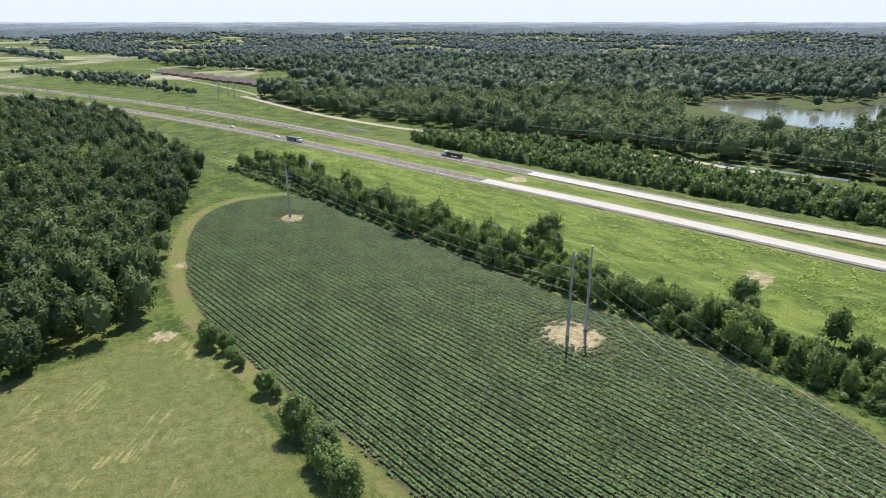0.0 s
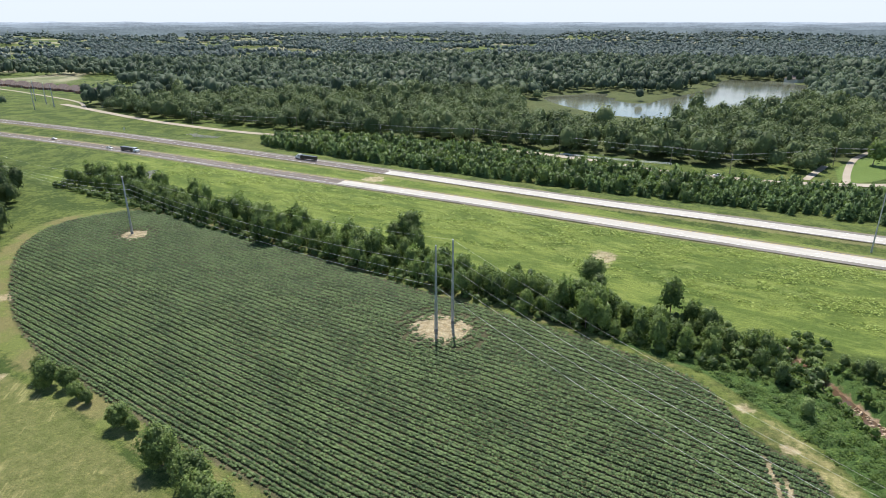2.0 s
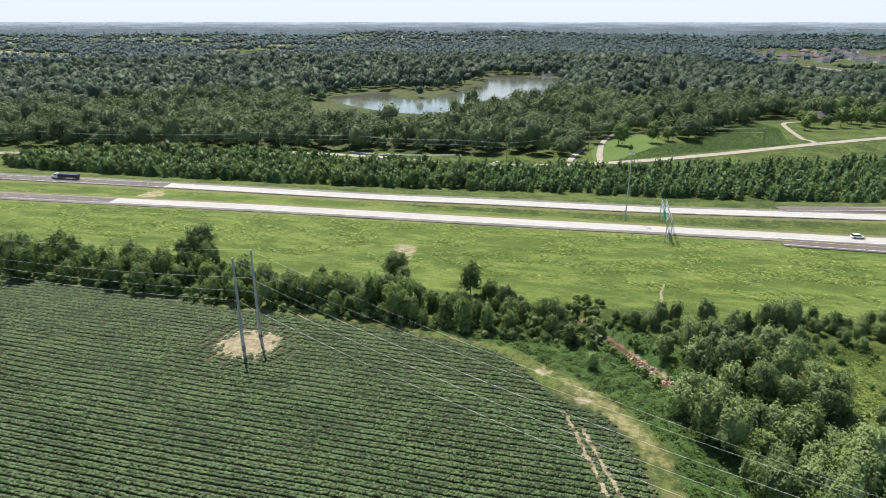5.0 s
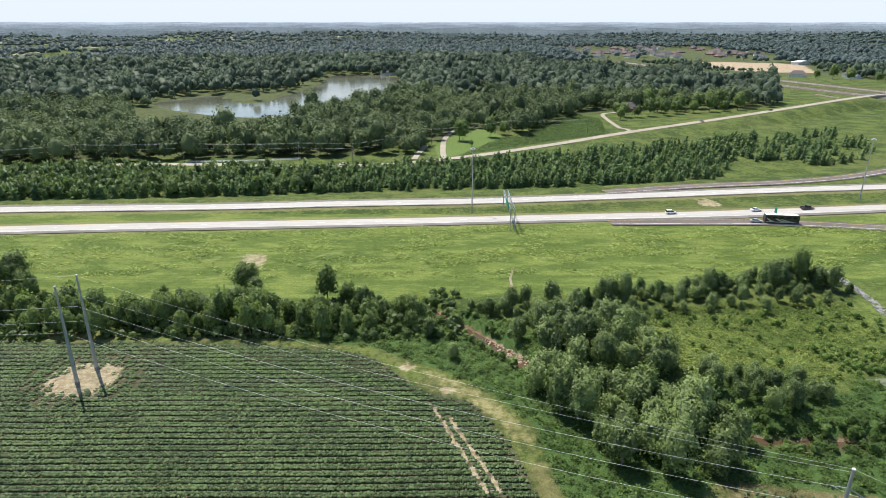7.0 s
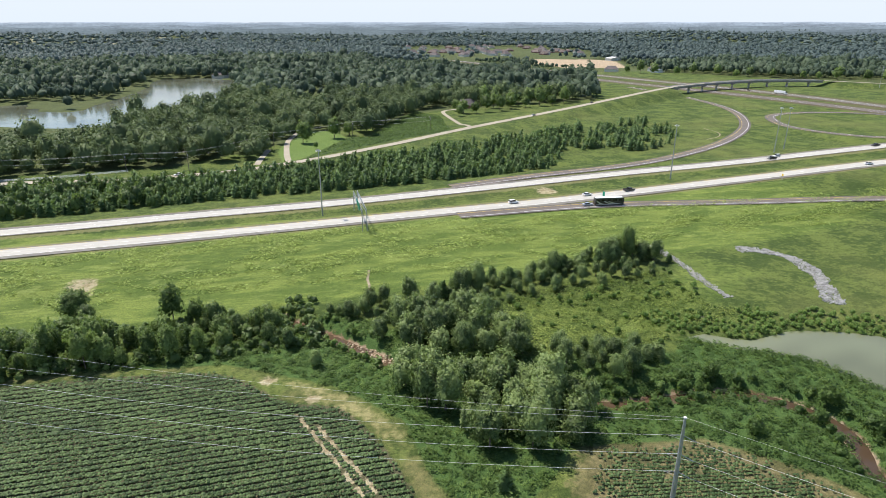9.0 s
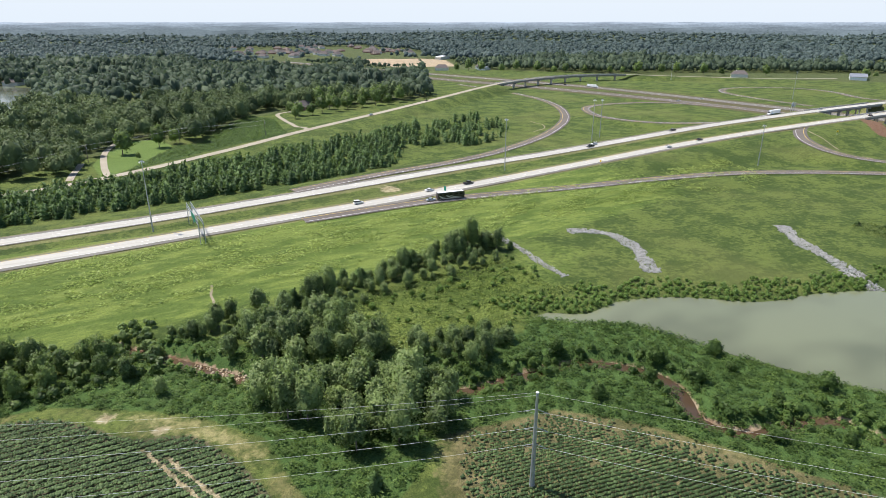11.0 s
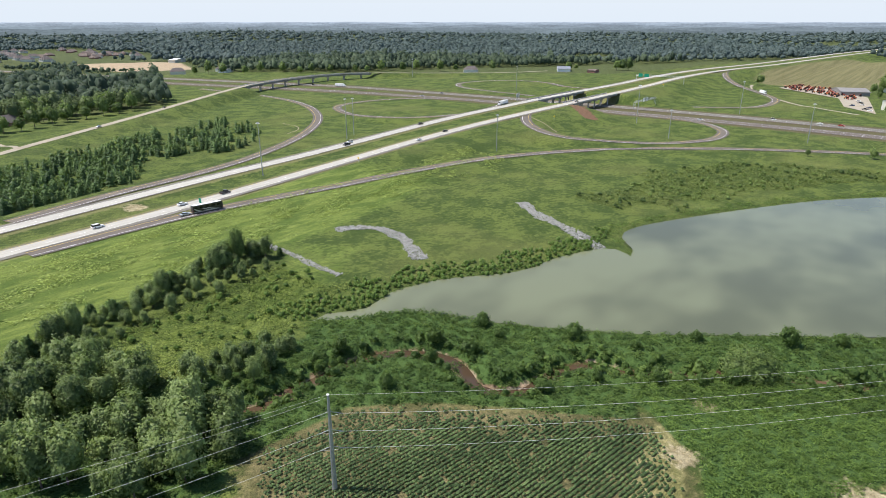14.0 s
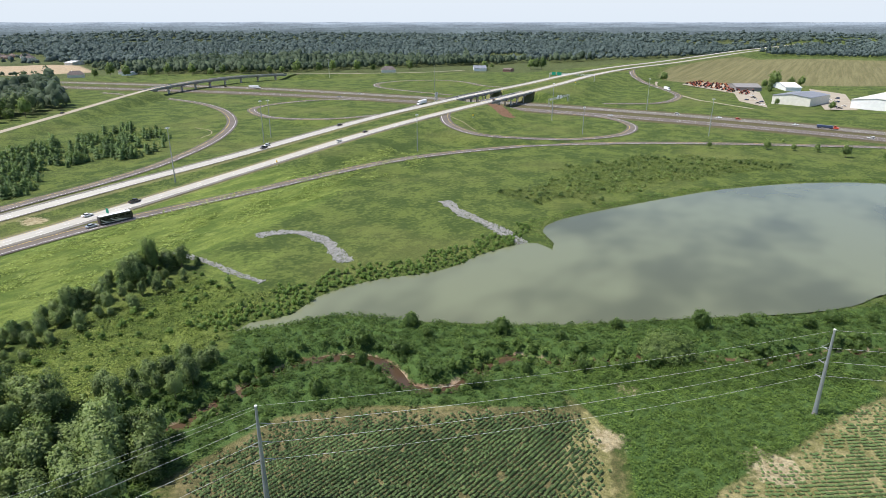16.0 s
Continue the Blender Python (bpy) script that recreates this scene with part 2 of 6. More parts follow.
POND = spline([(106, 133), (120, 124), (134, 126), (152, 120), (173, 104), (195, 99), (210, 93), (216, 88), (212, 79), (222, 80), (240, 92), (268, 82), (318, 54),
               (352, 31), (388, -6), (408, -50), (415, -130), (350, -170), (280, -110), (246, -50), (234, -28), (216, -17), (201, -2),
               (180, 26), (159, 54), (143, 82), (134, 103), (128, 117), (116, 124)], closed=True, step=5)
LAKE = spline([(-310, 678), (-290, 735), (-272, 758), (-232, 695), (-197, 690), (-190, 740), (-178, 832), (-172, 920), (-180, 1042), (-130, 1046), (-78, 1020), (-62, 890),
               (-58, 780), (-76, 650), (-121, 602), (-168, 577), (-238, 605)], closed=True, step=15)
FIELD = spline([(-262, 97), (-280, 122), (-274, 146), (-250, 154), (-195, 153), (-129, 150), (-76, 149), (-46, 147), (-22, 143), (-12, 134), (-4, 125), (7, 121),
                (14, 105), (18, 88), (24, 60), (-10, 57), (-69, 58), (-118, 58), (-169, 60), (-213, 72)], closed=True, step=6)
PATCH = spline([(55, 92), (67, 92), (80, 89), (91, 76), (100, 61), (109, 49), (116, 36), (108, 27), (90, 22), (62, 40), (45, 66)], closed=True, step=4)
PATCH_B = spline([(96, 6), (108, 2), (122, -6), (138, -13), (160, -26), (190, -60), (120, -70), (90, -20)], closed=True, step=5)
HAY = spline([(-166, 8), (-165, 28), (-168, 48), (-150, 51), (-110, 49), (-75, 46), (-40, 44), (10, 30), (20, -60), (-100, -90), (-164, -60)], closed=True, step=8)


def height(x, y):
    """The lie of the land."""
    x, y = np.asarray(x, float), np.asarray(y, float)
    r = np.hypot(x, y)
    z = 0.25 * waves(x, y, 60, 1) + ease(r, 700, 1500) * 3 * waves(x, y, 700, 2)
    z = z + ease(r, 1800, 4700) * 34 + ease(r, 1500, 3500) * 7 * waves(x, y, 1500, 3)
    # low ground of the creek and pond
    low = inside(x, y, POND)
    z = z - 2.6 * ease(low, -5, 4) - 0.5 * ease(low, -40, -5)
    z = z - 3.5 * ease(inside(x, y, LAKE), -8, 10)
    d, _ = near_line(x, y, CREEK, 12)
    z = np.where(d < 12, z - 2.6 * (1 - ease(d, 1.8, 4.6)), z)
    # the dual carriageway's bank, open where the lower road passes
    dn, vn = near_line(x, y, NEAR, 120)
    df, vf = near_line(x, y, FAR, 120)
    d, v = np.minimum(dn, df), np.where(dn < df, vn, vf)
    south = np.where(dn < df, 60.0, 26.0)
    gap = ease(x, 537, 557) * (1 - ease(x, 636, 655)) * (np.abs(y - 300) < 120)
    w = (1 - ease(d, 8, 8 + south)) * (1 - gap)
    between = (dn + df) < 44
    z = np.where(d < 100, z * (1 - w) + (v - 0.12) * w, z)
    z = np.where(between & (gap < 0.5), v - 0.12 - 0.9 * ease(d, 6, 14), z)
    for line, half, slope in ((LOW_A, 13, 16), (LOW_B, 13, 16), (EXIT, 8, 18), (ON, 8, 16), (LOOP_A, 8, 14), (LOOP_B, 8, 14),
                              (LOOP_C, 8, 14), (LOOP_D, 8, 14), (SIDE, 7, 22)):
        d, v = near_line(x, y, line, half + slope)
        w = 1 - ease(d, half, half + slope)
        if line is SIDE:
            w = w * (1 - ease(x, 440, 470) * (1 - ease(x, 690, 720)))
        elif line is not LOW_A and line is not LOW_B:
            w = w * ease(np.minimum(dn, df), 5, 11)
        z = np.where(d < half + slope, z * (1 - w) + (v - 0.12) * w, z)
    return z


def sheet(name, verts, faces, material, parent=None):
    me = bpy.data.meshes.new(name)
    me.from_pydata(verts, [], faces)
    me.materials.append(material)
    ob = new(name, me)
    if parent:
        ob.parent = parent
    return ob


def ribbon(name, line, left, right, lift, material, parent=None, x_range=None, wobble=0.0):
    """A strip along a line, from left to right of it in metres (right is below 0), lifted over the line's own height."""
    if x_range:
        line = line[(line[:, 0] >= x_range[0]) & (line[:, 0] <= x_range[1])]
    t = np.gradient(line[:, :2], axis=0)
    t /= np.linalg.norm(t, axis=1)[:, None] + 1e-9
    nrm = np.stack([-t[:, 1], t[:, 0]], 1)
    k = len(line)
    wob = wobble * waves(line[:, 0], line[:, 1], 14, 5) if wobble else 0 * line[:, 0]
    a = np.c_[line[:, :2] + nrm * (left + wob)[:, None] if wobble else line[:, :2] + nrm * left, line[:, 2] + lift]
    b = np.c_[line[:, :2] + nrm * (right + wob)[:, None] if wobble else line[:, :2] + nrm * right, line[:, 2] + lift]
    i = np.arange(k - 1)
    return sheet(name, np.vstack([a, b]).tolist(), np.stack([i + k, i + k + 1, i + 1, i], 1).tolist(), material, parent)


def dashes(name, line, offset, width, length, gap, lift, material, parent, x_range):
    """Broken lane lines, joined."""
    line = line[(line[:, 0] >= x_range[0]) & (line[:, 0] <= x_range[1])]
    seg = np.r_[0, np.cumsum(np.linalg.norm(np.diff(line[:, :2], axis=0), axis=1))]
    vs, fs = [], []
    for s in np.arange(0, seg[-1] - length, length + gap):
        p, q = ([np.interp(u, seg, line[:, k]) for k in range(3)] for u in (s, s + length))
        dx, dy = q[0] - p[0], q[1] - p[1]
        n = math.hypot(dx, dy)
        nx, ny = -dy / n, dx / n
        k = len(vs)
        for c in (p, q):
            for o in (offset - width / 2, offset + width / 2):
                vs.append((c[0] + nx * o, c[1] + ny * o, c[2] + lift))
        fs.append((k, k + 2, k + 3, k + 1))
    return sheet(name, vs, fs, material, parent)


# ---- ground ----
def axis(*spans):
    """Coordinates from (start, end, step) spans; a step below 0 means growing steps."""
    out = []
    for a, b, s in spans:
        out.append(np.arange(a, b, s))
    return np.concatenate(out)


far_steps = 700 * (4900 / 700) ** (np.arange(1, 41) / 40)
gx = np.concatenate([-far_steps[::-1], np.arange(-700, -300, 8), np.arange(-300, -30, 4), np.arange(-30, 240, 1.9), np.arange(240, 700, 4.5), np.arange(700, 860, 8), far_steps[4:]])
gy = np.concatenate([-far_steps[::-1][:38], np.arange(-700, -100, 25), np.arange(-100, -20, 5), np.arange(-20, 190, 1.9), np.arange(190, 350, 3.5), np.arange(350, 700, 5.5), [700],
                     far_steps])
GX, GY = np.meshgrid(gx, gy)
px, py = GX.ravel(), GY.ravel()
pz = height(px, py)
nx_, ny_ = len(gx), len(gy)
ii = (np.arange(ny_ - 1)[:, None] * nx_ + np.arange(nx_ - 1)[None, :]).ravel()
ground_me = bpy.data.meshes.new("ground")
ground_me.from_pydata(np.c_[px, py, pz], [], np.stack([ii, ii + 1, ii + nx_ + 1, ii + nx_], 1))
ground_me.polygons.foreach_set("use_smooth", np.ones(len(ground_me.polygons), bool))
ground = tagged(new("ground", ground_me), "rolling green grassland with mown verges and bare patches", "ground", kind="structure")


def zone(name, values):
    a = ground_me.attributes.new(name, "FLOAT", "POINT")
    a.data.foreach_set("value", values.astype(np.float32))


def band(sd, soft=6.0):
    return np.clip(0.5 + sd / (2 * soft), 0, 1)


GRID_Z = pz.reshape(ny_, nx_)


def on_ground(x, y):
    """Height of the ground sheet itself."""
    x, y = np.asarray(x, float), np.asarray(y, float)
    i = np.clip(np.searchsorted(gx, x) - 1, 0, nx_ - 2)
    j = np.clip(np.searchsorted(gy, y) - 1, 0, ny_ - 2)
    u, v = np.clip((x - gx[i]) / (gx[i + 1] - gx[i]), 0, 1), np.clip((y - gy[j]) / (gy[j + 1] - gy[j]), 0, 1)
    return (GRID_Z[j, i] * (1 - u) * (1 - v) + GRID_Z[j, i + 1] * u * (1 - v) + GRID_Z[j + 1, i] * (1 - u) * v + GRID_Z[j + 1, i + 1] * u * v)


def ground_z(x, y):
    return float(on_ground(x, y))


# thickets: vines by the creek, weeds by the small fields
VINE_A = np.array([(-46, 150), (-20, 147), (-10, 141), (8, 129), (20, 112), (22, 92), (30, 78), (45, 88), (53, 97), (40, 112), (26, 130), (12, 150), (0, 160), (-40, 157)], float)
VINE_B = np.array([(0, 168), (12, 170), (28, 150), (60, 130), (95, 124), (104, 132), (112, 127), (130, 112), (140, 80), (156, 54), (177, 26), (198, -3), (212, -19), (240, -50), (215, -70),
                   (190, -40), (160, -18), (140, 12), (124, 42), (116, 38), (102, 62), (92, 79), (80, 91), (54, 95), (40, 112), (22, 132)], float)
WEED_A = np.array([(120, 36), (109, 22), (91, 14), (72, -4), (94, 8), (108, 3), (122, -5), (138, -12), (160, -24), (170, -14), (152, 14), (136, 44), (124, 44)], float)
BARE = [(-68, 208, 5.5), (-67, 202, 4), (-212, 250, 7), (125, 279, 6), 
        (-239, 129.5, 6), (-9, 136, 2.2), (1, 126, 2.2), (-165, 47, 4), (-214, 72, 4), (300, 395, 2), (110, 26, 4), (118, -4, 6), (115, 142, 2), (131, 28, 3)]
CORN = np.array([(960, 150), (1000, 225), (1125, 240), (1400, 215), (1640, 180), (1760, -120), (1600, -250), (1080, -150), (1000, 20)], float)
SITE = np.array([(545, 1330), (560, 1450), (720, 1290), (640, 1090), (530, 1130), (505, 1230)], float)
LAWN = np.array([(-3, 388), (4, 392), (12, 402), (45, 470), (38, 500), (22, 508), (2, 462), (-6, 430)], float)
crop_sd = inside(px, py, FIELD)
spot = np.hypot(px + 87.5, py - 130.5)
zone("crop", np.maximum(band(crop_sd, 3), np.maximum(band(inside(px, py, PATCH), 3), band(inside(px, py, PATCH_B), 3))))
zone("margin", np.clip(1 - np.abs(crop_sd + 2.5) / 7, 0, 1) * np.where(px > -90, np.where(py > 100, 0.55, 0.7), 1.0))
zone("hay", band(inside(px, py, HAY), 5))
zone("shore", np.clip(1 - np.abs(inside(px, py, POND) + 1) / 6, 0, 1))
zone("bank", np.clip(1 - (near_line(px, py, CREEK, 12)[0] - 1.0) / 4.0, 0, 1))
zone("lush", np.maximum(np.maximum(band(inside(px, py, VINE_A), 3), band(inside(px, py, VINE_B), 3)), band(inside(px, py, WEED_A), 2)))
bare = np.zeros(len(px))
for bx, by, br in BARE:
    bare = np.maximum(bare, np.clip(1.2 - 0.7 * np.hypot(px - bx, py - by) / br, 0, 1))
tracks = np.minimum(near_line(px, py, np.array([(-3, 121), (8, 92)], float), 4)[0], near_line(px, py, np.array([(1, 116), (11, 91)], float), 4)[0])
zone("bare", np.maximum(np.maximum(bare, np.clip(1.3 - tracks / 1.2, 0, 1)), np.clip(1.25 - np.abs(spot - 3.5) / 8, 0, 1)))
zone("corn", np.maximum(band(inside(px, py, CORN), 25), 0))
MEADOW = np.array([(48, 152), (58, 138), (88, 132), (104, 137), (118, 142), (135, 150), (160, 165), (142, 198), (124, 174), (108, 169), (70, 167)], float)
zone("rank", np.maximum(0.52 * band(inside(px, py, MEADOW), 4), np.clip(1 - (np.where(near_line(px, py, NEAR, 90)[0] < 90, near_line(px, py, NEAR, 90)[0], 90) - 62) / 20, 0, 1) * (py < 262) * (1 - ease(px, 170, 330)) * (0.25 + 0.75 * ease(px, -430, -300))))
zone("dry", np.maximum(np.clip(1 - np.abs(inside(px, py, PATCH) - 1) / 8, 0, 1), 0.62 * band(inside(px, py, PATCH), 3)))
CORNER = np.array([(-10, 138), (-2, 135), (9, 127), (15, 118), (21, 108), (17, 104), (9, 117), (0, 126)], float)
STRIP = np.array([(117, 34), (115, 28), (94, 20), (86, 28), (102, 33)], float)
zone("straw", np.maximum(np.maximum(band(inside(px, py, STRIP), 1.5), 0.62 * band(inside(px, py, CORNER), 2)), band(inside(px, py, PATCH_B), 3)))
KUDZU = np.array([(8, 394), (45, 424), (80, 447), (127, 472), (140, 560), (125, 600), (94, 545), (82, 510), (62, 468), (46, 470), (14, 404)], float)
zone("kudzu", band(inside(px, py, KUDZU), 4))
zone("lawn", band(inside(px, py, LAWN), 3))
scar_line = np.array([(546, 276), (530, 262), (505, 238)], float)
zone("scar", np.clip(1.1 - near_line(px, py, scar_line, 20)[0] / 11, 0, 1))
low_d = np.minimum(near_line(px, py, LOW_A, 50)[0], near_line(px, py, LOW_B, 50)[0])
zone("roadside", np.clip(1 - (np.minimum(low_d, 60) - 14) / 10, 0, 1))
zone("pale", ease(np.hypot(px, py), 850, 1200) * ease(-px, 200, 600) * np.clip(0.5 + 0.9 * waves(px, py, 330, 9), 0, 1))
zone("site", band(inside(px, py, SITE), 20))
road_d = np.minimum(near_line(px, py, NEAR, 30)[0], near_line(px, py, FAR, 30)[0])
zone("verge", np.clip(1 - (np.minimum(road_d, 40) - 5) / 7, 0, 1))
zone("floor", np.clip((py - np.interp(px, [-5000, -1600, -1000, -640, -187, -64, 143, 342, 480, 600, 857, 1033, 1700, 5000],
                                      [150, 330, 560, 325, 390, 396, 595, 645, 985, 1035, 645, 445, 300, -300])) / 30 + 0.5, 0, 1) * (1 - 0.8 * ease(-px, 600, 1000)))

def ground_material():
    n = Nodes("meadow_ground", 0.95)
    n.b.inputs["Specular IOR Level"].default_value = 0.15
    big, mid, fine, tiny = n.noise(0.012, 4.0), n.noise(0.07, 4.0), n.noise(0.45, 5.0, 0.7), n.noise(2.2, 4.0, 0.75)
    f = n.math("MULTIPLY_ADD", mid, 0.5, n.math("MULTIPLY", fine, 0.5))
    grass = n.mix(n.step(f, 0.44, 0.57), (0.052, 0.084, 0.017), (0.130, 0.168, 0.035))
    grass = n.mix(n.math("MULTIPLY", n.step(big, 0.48, 0.68), 0.5), grass, (0.165, 0.178, 0.050))
    grass = n.mix(n.math("MULTIPLY", n.step(tiny, 0.46, 0.66), 0.65), grass, (0.032, 0.054, 0.011))

    def zone_f(name, wob=0.5, lo=0.4, hi=0.6):
        a = n.math("ADD", n.attr(name), n.math("MULTIPLY", n.math("SUBTRACT", fine, 0.5), wob))
        return n.step(a, lo, hi)

    turned = n.add("ShaderNodeMapping", Vector=n.geo.outputs["Position"])
    turned.inputs["Rotation"].default_value = (0, 0, radians(47))
    along = n.noise(0.16, 5.0, 0.65, stretch=(0.3, 1.0, 1))
    rank = n.mix(n.step(along, 0.42, 0.60), (0.104, 0.160, 0.026), (0.228, 0.288, 0.056))
    rank = n.mix(n.math("MULTIPLY", n.step(n.noise(0.9, 4.0, 0.7, stretch=(0.05, 1.0, 1)), 0.46, 0.62), 0.4), rank, (0.082, 0.128, 0.022))
    rank = n.mix(n.math("MULTIPLY", n.step(tiny, 0.48, 0.66), 0.6), rank, (0.052, 0.090, 0.014))
    rank = n.mix(n.math("MULTIPLY", n.step(n.noise(0.2, 5.0, 0.7, stretch=(0.5, 1, 1)), 0.56, 0.66), 0.5), rank, (0.30, 0.355, 0.095))
    streak = n.noise(0.5, 5.0, 0.7, stretch=(0.1, 1.5, 1), coords=turned.outputs[0])
    hay = n.mix(n.step(n.noise(0.35, 6.0, 0.75), 0.34, 0.66), (0.110, 0.126, 0.036), (0.218, 0.205, 0.080))
    hay = n.mix(n.math("MULTIPLY", n.step(big, 0.40, 0.64), 0.5), hay, (0.110, 0.152, 0.032))
    hay = n.mix(n.math("MULTIPLY", n.step(n.math("MULTIPLY", streak, n.step(mid, 0.4, 0.62)), 0.44, 0.64), 0.75), hay, (0.33, 0.31, 0.125))
    hay = n.mix(n.math("MULTIPLY", n.step(tiny, 0.5, 0.72), 0.4), hay, (0.065, 0.080, 0.026))
    # damp, littered crop soil, its colour darkened further for the shade between rows
    soil = n.mix(n.step(f, 0.38, 0.62), (0.060, 0.066, 0.030), (0.135, 0.122, 0.066))
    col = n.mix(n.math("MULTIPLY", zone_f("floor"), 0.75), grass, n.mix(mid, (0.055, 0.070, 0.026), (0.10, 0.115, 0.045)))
    col = n.mix(n.math("MULTIPLY", zone_f("rank", 0.8, 0.3, 0.7), 0.75), col, rank)
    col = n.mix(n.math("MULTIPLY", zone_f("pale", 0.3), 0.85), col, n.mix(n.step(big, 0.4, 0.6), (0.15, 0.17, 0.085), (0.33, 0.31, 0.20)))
    col = n.mix(zone_f("hay"), col, hay)
    col = n.mix(n.math("MULTIPLY", zone_f("verge", 0.7), 0.6), col, (0.235, 0.215, 0.095))
    col = n.mix(n.math("MULTIPLY", zone_f("margin", 0.9, 0.3, 0.7), 0.75), col, n.mix(n.step(mid, 0.42, 0.6), (0.225, 0.200, 0.080), (0.160, 0.190, 0.050)))
    col = n.mix(zone_f("crop"), col, soil)
    col = n.mix(n.math("MULTIPLY", zone_f("dry", 1.2, 0.3, 0.7), 0.85), col, n.mix(n.step(f, 0.4, 0.6), (0.105, 0.100, 0.038), (0.23, 0.195, 0.088)))
    col = n.mix(n.math("MULTIPLY", zone_f("straw", 0.9, 0.3, 0.7), 0.85), col, n.mix(n.step(f, 0.4, 0.6), (0.185, 0.180, 0.062), (0.36, 0.315, 0.145)))
    col = n.mix(n.math("MULTIPLY", zone_f("lush", 0.6), 0.9), col, n.mix(fine, (0.042, 0.086, 0.022), (0.085, 0.155, 0.036)))
    col = n.mix(n.math("MULTIPLY", zone_f("shore", 0.9), 0.5), col, (0.10, 0.13, 0.035))
    col = n.mix(zone_f("kudzu", 0.6), col, n.mix(fine, (0.035, 0.066, 0.018), (0.075, 0.120, 0.03)))
    col = n.mix(n.math("MULTIPLY", zone_f("lawn", 0.3), 0.85), col, n.mix(fine, (0.10, 0.165, 0.035), (0.155, 0.225, 0.05)))
    corn = n.mix(n.step(n.noise(0.02, 4.0, stretch=(0.25, 9, 1)), 0.35, 0.68), (0.140, 0.130, 0.056), (0.200, 0.186, 0.084))
    col = n.mix(zone_f("corn", 0.3), col, corn)
    col = n.mix(zone_f("scar", 0.9), col, n.mix(fine, (0.12, 0.062, 0.036), (0.24, 0.14, 0.085)))
    col = n.mix(n.math("MULTIPLY", zone_f("roadside", 0.5, 0.2, 0.7), 0.9), col, n.mix(fine, (0.085, 0.080, 0.036), (0.15, 0.125, 0.065)))
    col = n.mix(zone_f("site", 0.6), col, n.mix(mid, (0.30, 0.22, 0.13), (0.48, 0.38, 0.26)))
    col = n.mix(n.math("MULTIPLY", zone_f("bare", 1.1, 0.45, 0.75), 0.85), col, n.mix(n.step(fine, 0.35, 0.65), (0.30, 0.235, 0.13), (0.48, 0.41, 0.26)))
    col = n.mix(zone_f("bank", 0.9, 0.55, 0.75), col, n.mix(n.step(mid, 0.4, 0.6), (0.165, 0.095, 0.055), (0.40, 0.305, 0.21)))
    grit = n.noise(4.5, 3.0, 0.8)
    col = n.mix(n.math("MULTIPLY", n.step(grit, 0.42, 0.64), 0.5), col, n.mix(1.0, col, (0.45, 0.47, 0.40), "MULTIPLY"))
    col = n.mix(n.math("MULTIPLY", n.step(n.noise(1.3, 4.0, 0.75), 0.50, 0.66), 0.55), col, n.mix(1.0, col, (1.6, 1.52, 1.35), "MULTIPLY"))
    n.color(n.add("ShaderNodeHueSaturation", Saturation=0.96, Color=col).outputs[0])
    n.bump(n.math("ADD", n.math("MULTIPLY", fine, 0.6), n.math("MULTIPLY", tiny, 0.4)), 1.0, 0.9)
    return n.m


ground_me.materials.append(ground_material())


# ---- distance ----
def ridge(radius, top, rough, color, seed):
    """A far wooded ridge, part of the backdrop, its haze painted as a glowing colour."""
    n = Nodes("painted_haze", 1.0)
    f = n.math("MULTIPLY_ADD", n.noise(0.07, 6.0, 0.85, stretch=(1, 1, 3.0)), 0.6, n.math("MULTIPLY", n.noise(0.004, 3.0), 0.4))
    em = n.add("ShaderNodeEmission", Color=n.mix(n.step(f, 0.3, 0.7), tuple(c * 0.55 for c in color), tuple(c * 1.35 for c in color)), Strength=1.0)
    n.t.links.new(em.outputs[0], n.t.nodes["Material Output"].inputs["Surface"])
    a = np.radians(np.arange(-20, 201, 0.25))
    r = np.random.RandomState(seed)
    x, y = radius * np.cos(a), radius * np.sin(a)
    h = top + rough * waves(x, y, 500, seed) + 0.35 * rough * waves(x, y, 90, seed + 1) + r.uniform(-0.2, 0.2, len(a)) * rough
    k = len(a)
    i = np.arange(k - 1)
    v = np.vstack([np.c_[x, y, np.full(k, -30.0)], np.c_[x, y, h]])
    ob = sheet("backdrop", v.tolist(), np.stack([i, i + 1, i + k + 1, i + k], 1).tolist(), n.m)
    return tagged(ob, "far wooded ridge with pale blue-grey haze painted in", "backdrop", kind="structure")


def sky_backdrop():
    """Pale hazy summer sky low over the horizon."""
    n = Nodes("hazy_sky", 1.0)
    z = n.add("ShaderNodeSeparateXYZ", Vector=n.geo.outputs["Position"]).outputs[2]
    em = n.add("ShaderNodeEmission", Color=n.mix(n.step(z, 60, 500), (0.57, 0.635, 0.683), (0.605, 0.655, 0.69)), Strength=1.0)
    n.t.links.new(em.outputs[0], n.t.nodes["Material Output"].inputs["Surface"])
    a = np.radians(np.arange(-30, 211, 3.0))
    k = len(a)
    i = np.arange(k - 1)
    v = np.vstack([np.c_[4950 * np.cos(a), 4950 * np.sin(a), np.full(k, z)] for z in (-40.0, 520.0)])
    tagged(sheet("backdrop", v.tolist(), np.stack([i, i + 1, i + k + 1, i + k], 1).tolist(), n.m), "pale hazy sky low over the horizon", "sky", kind="structure")


sky_backdrop()
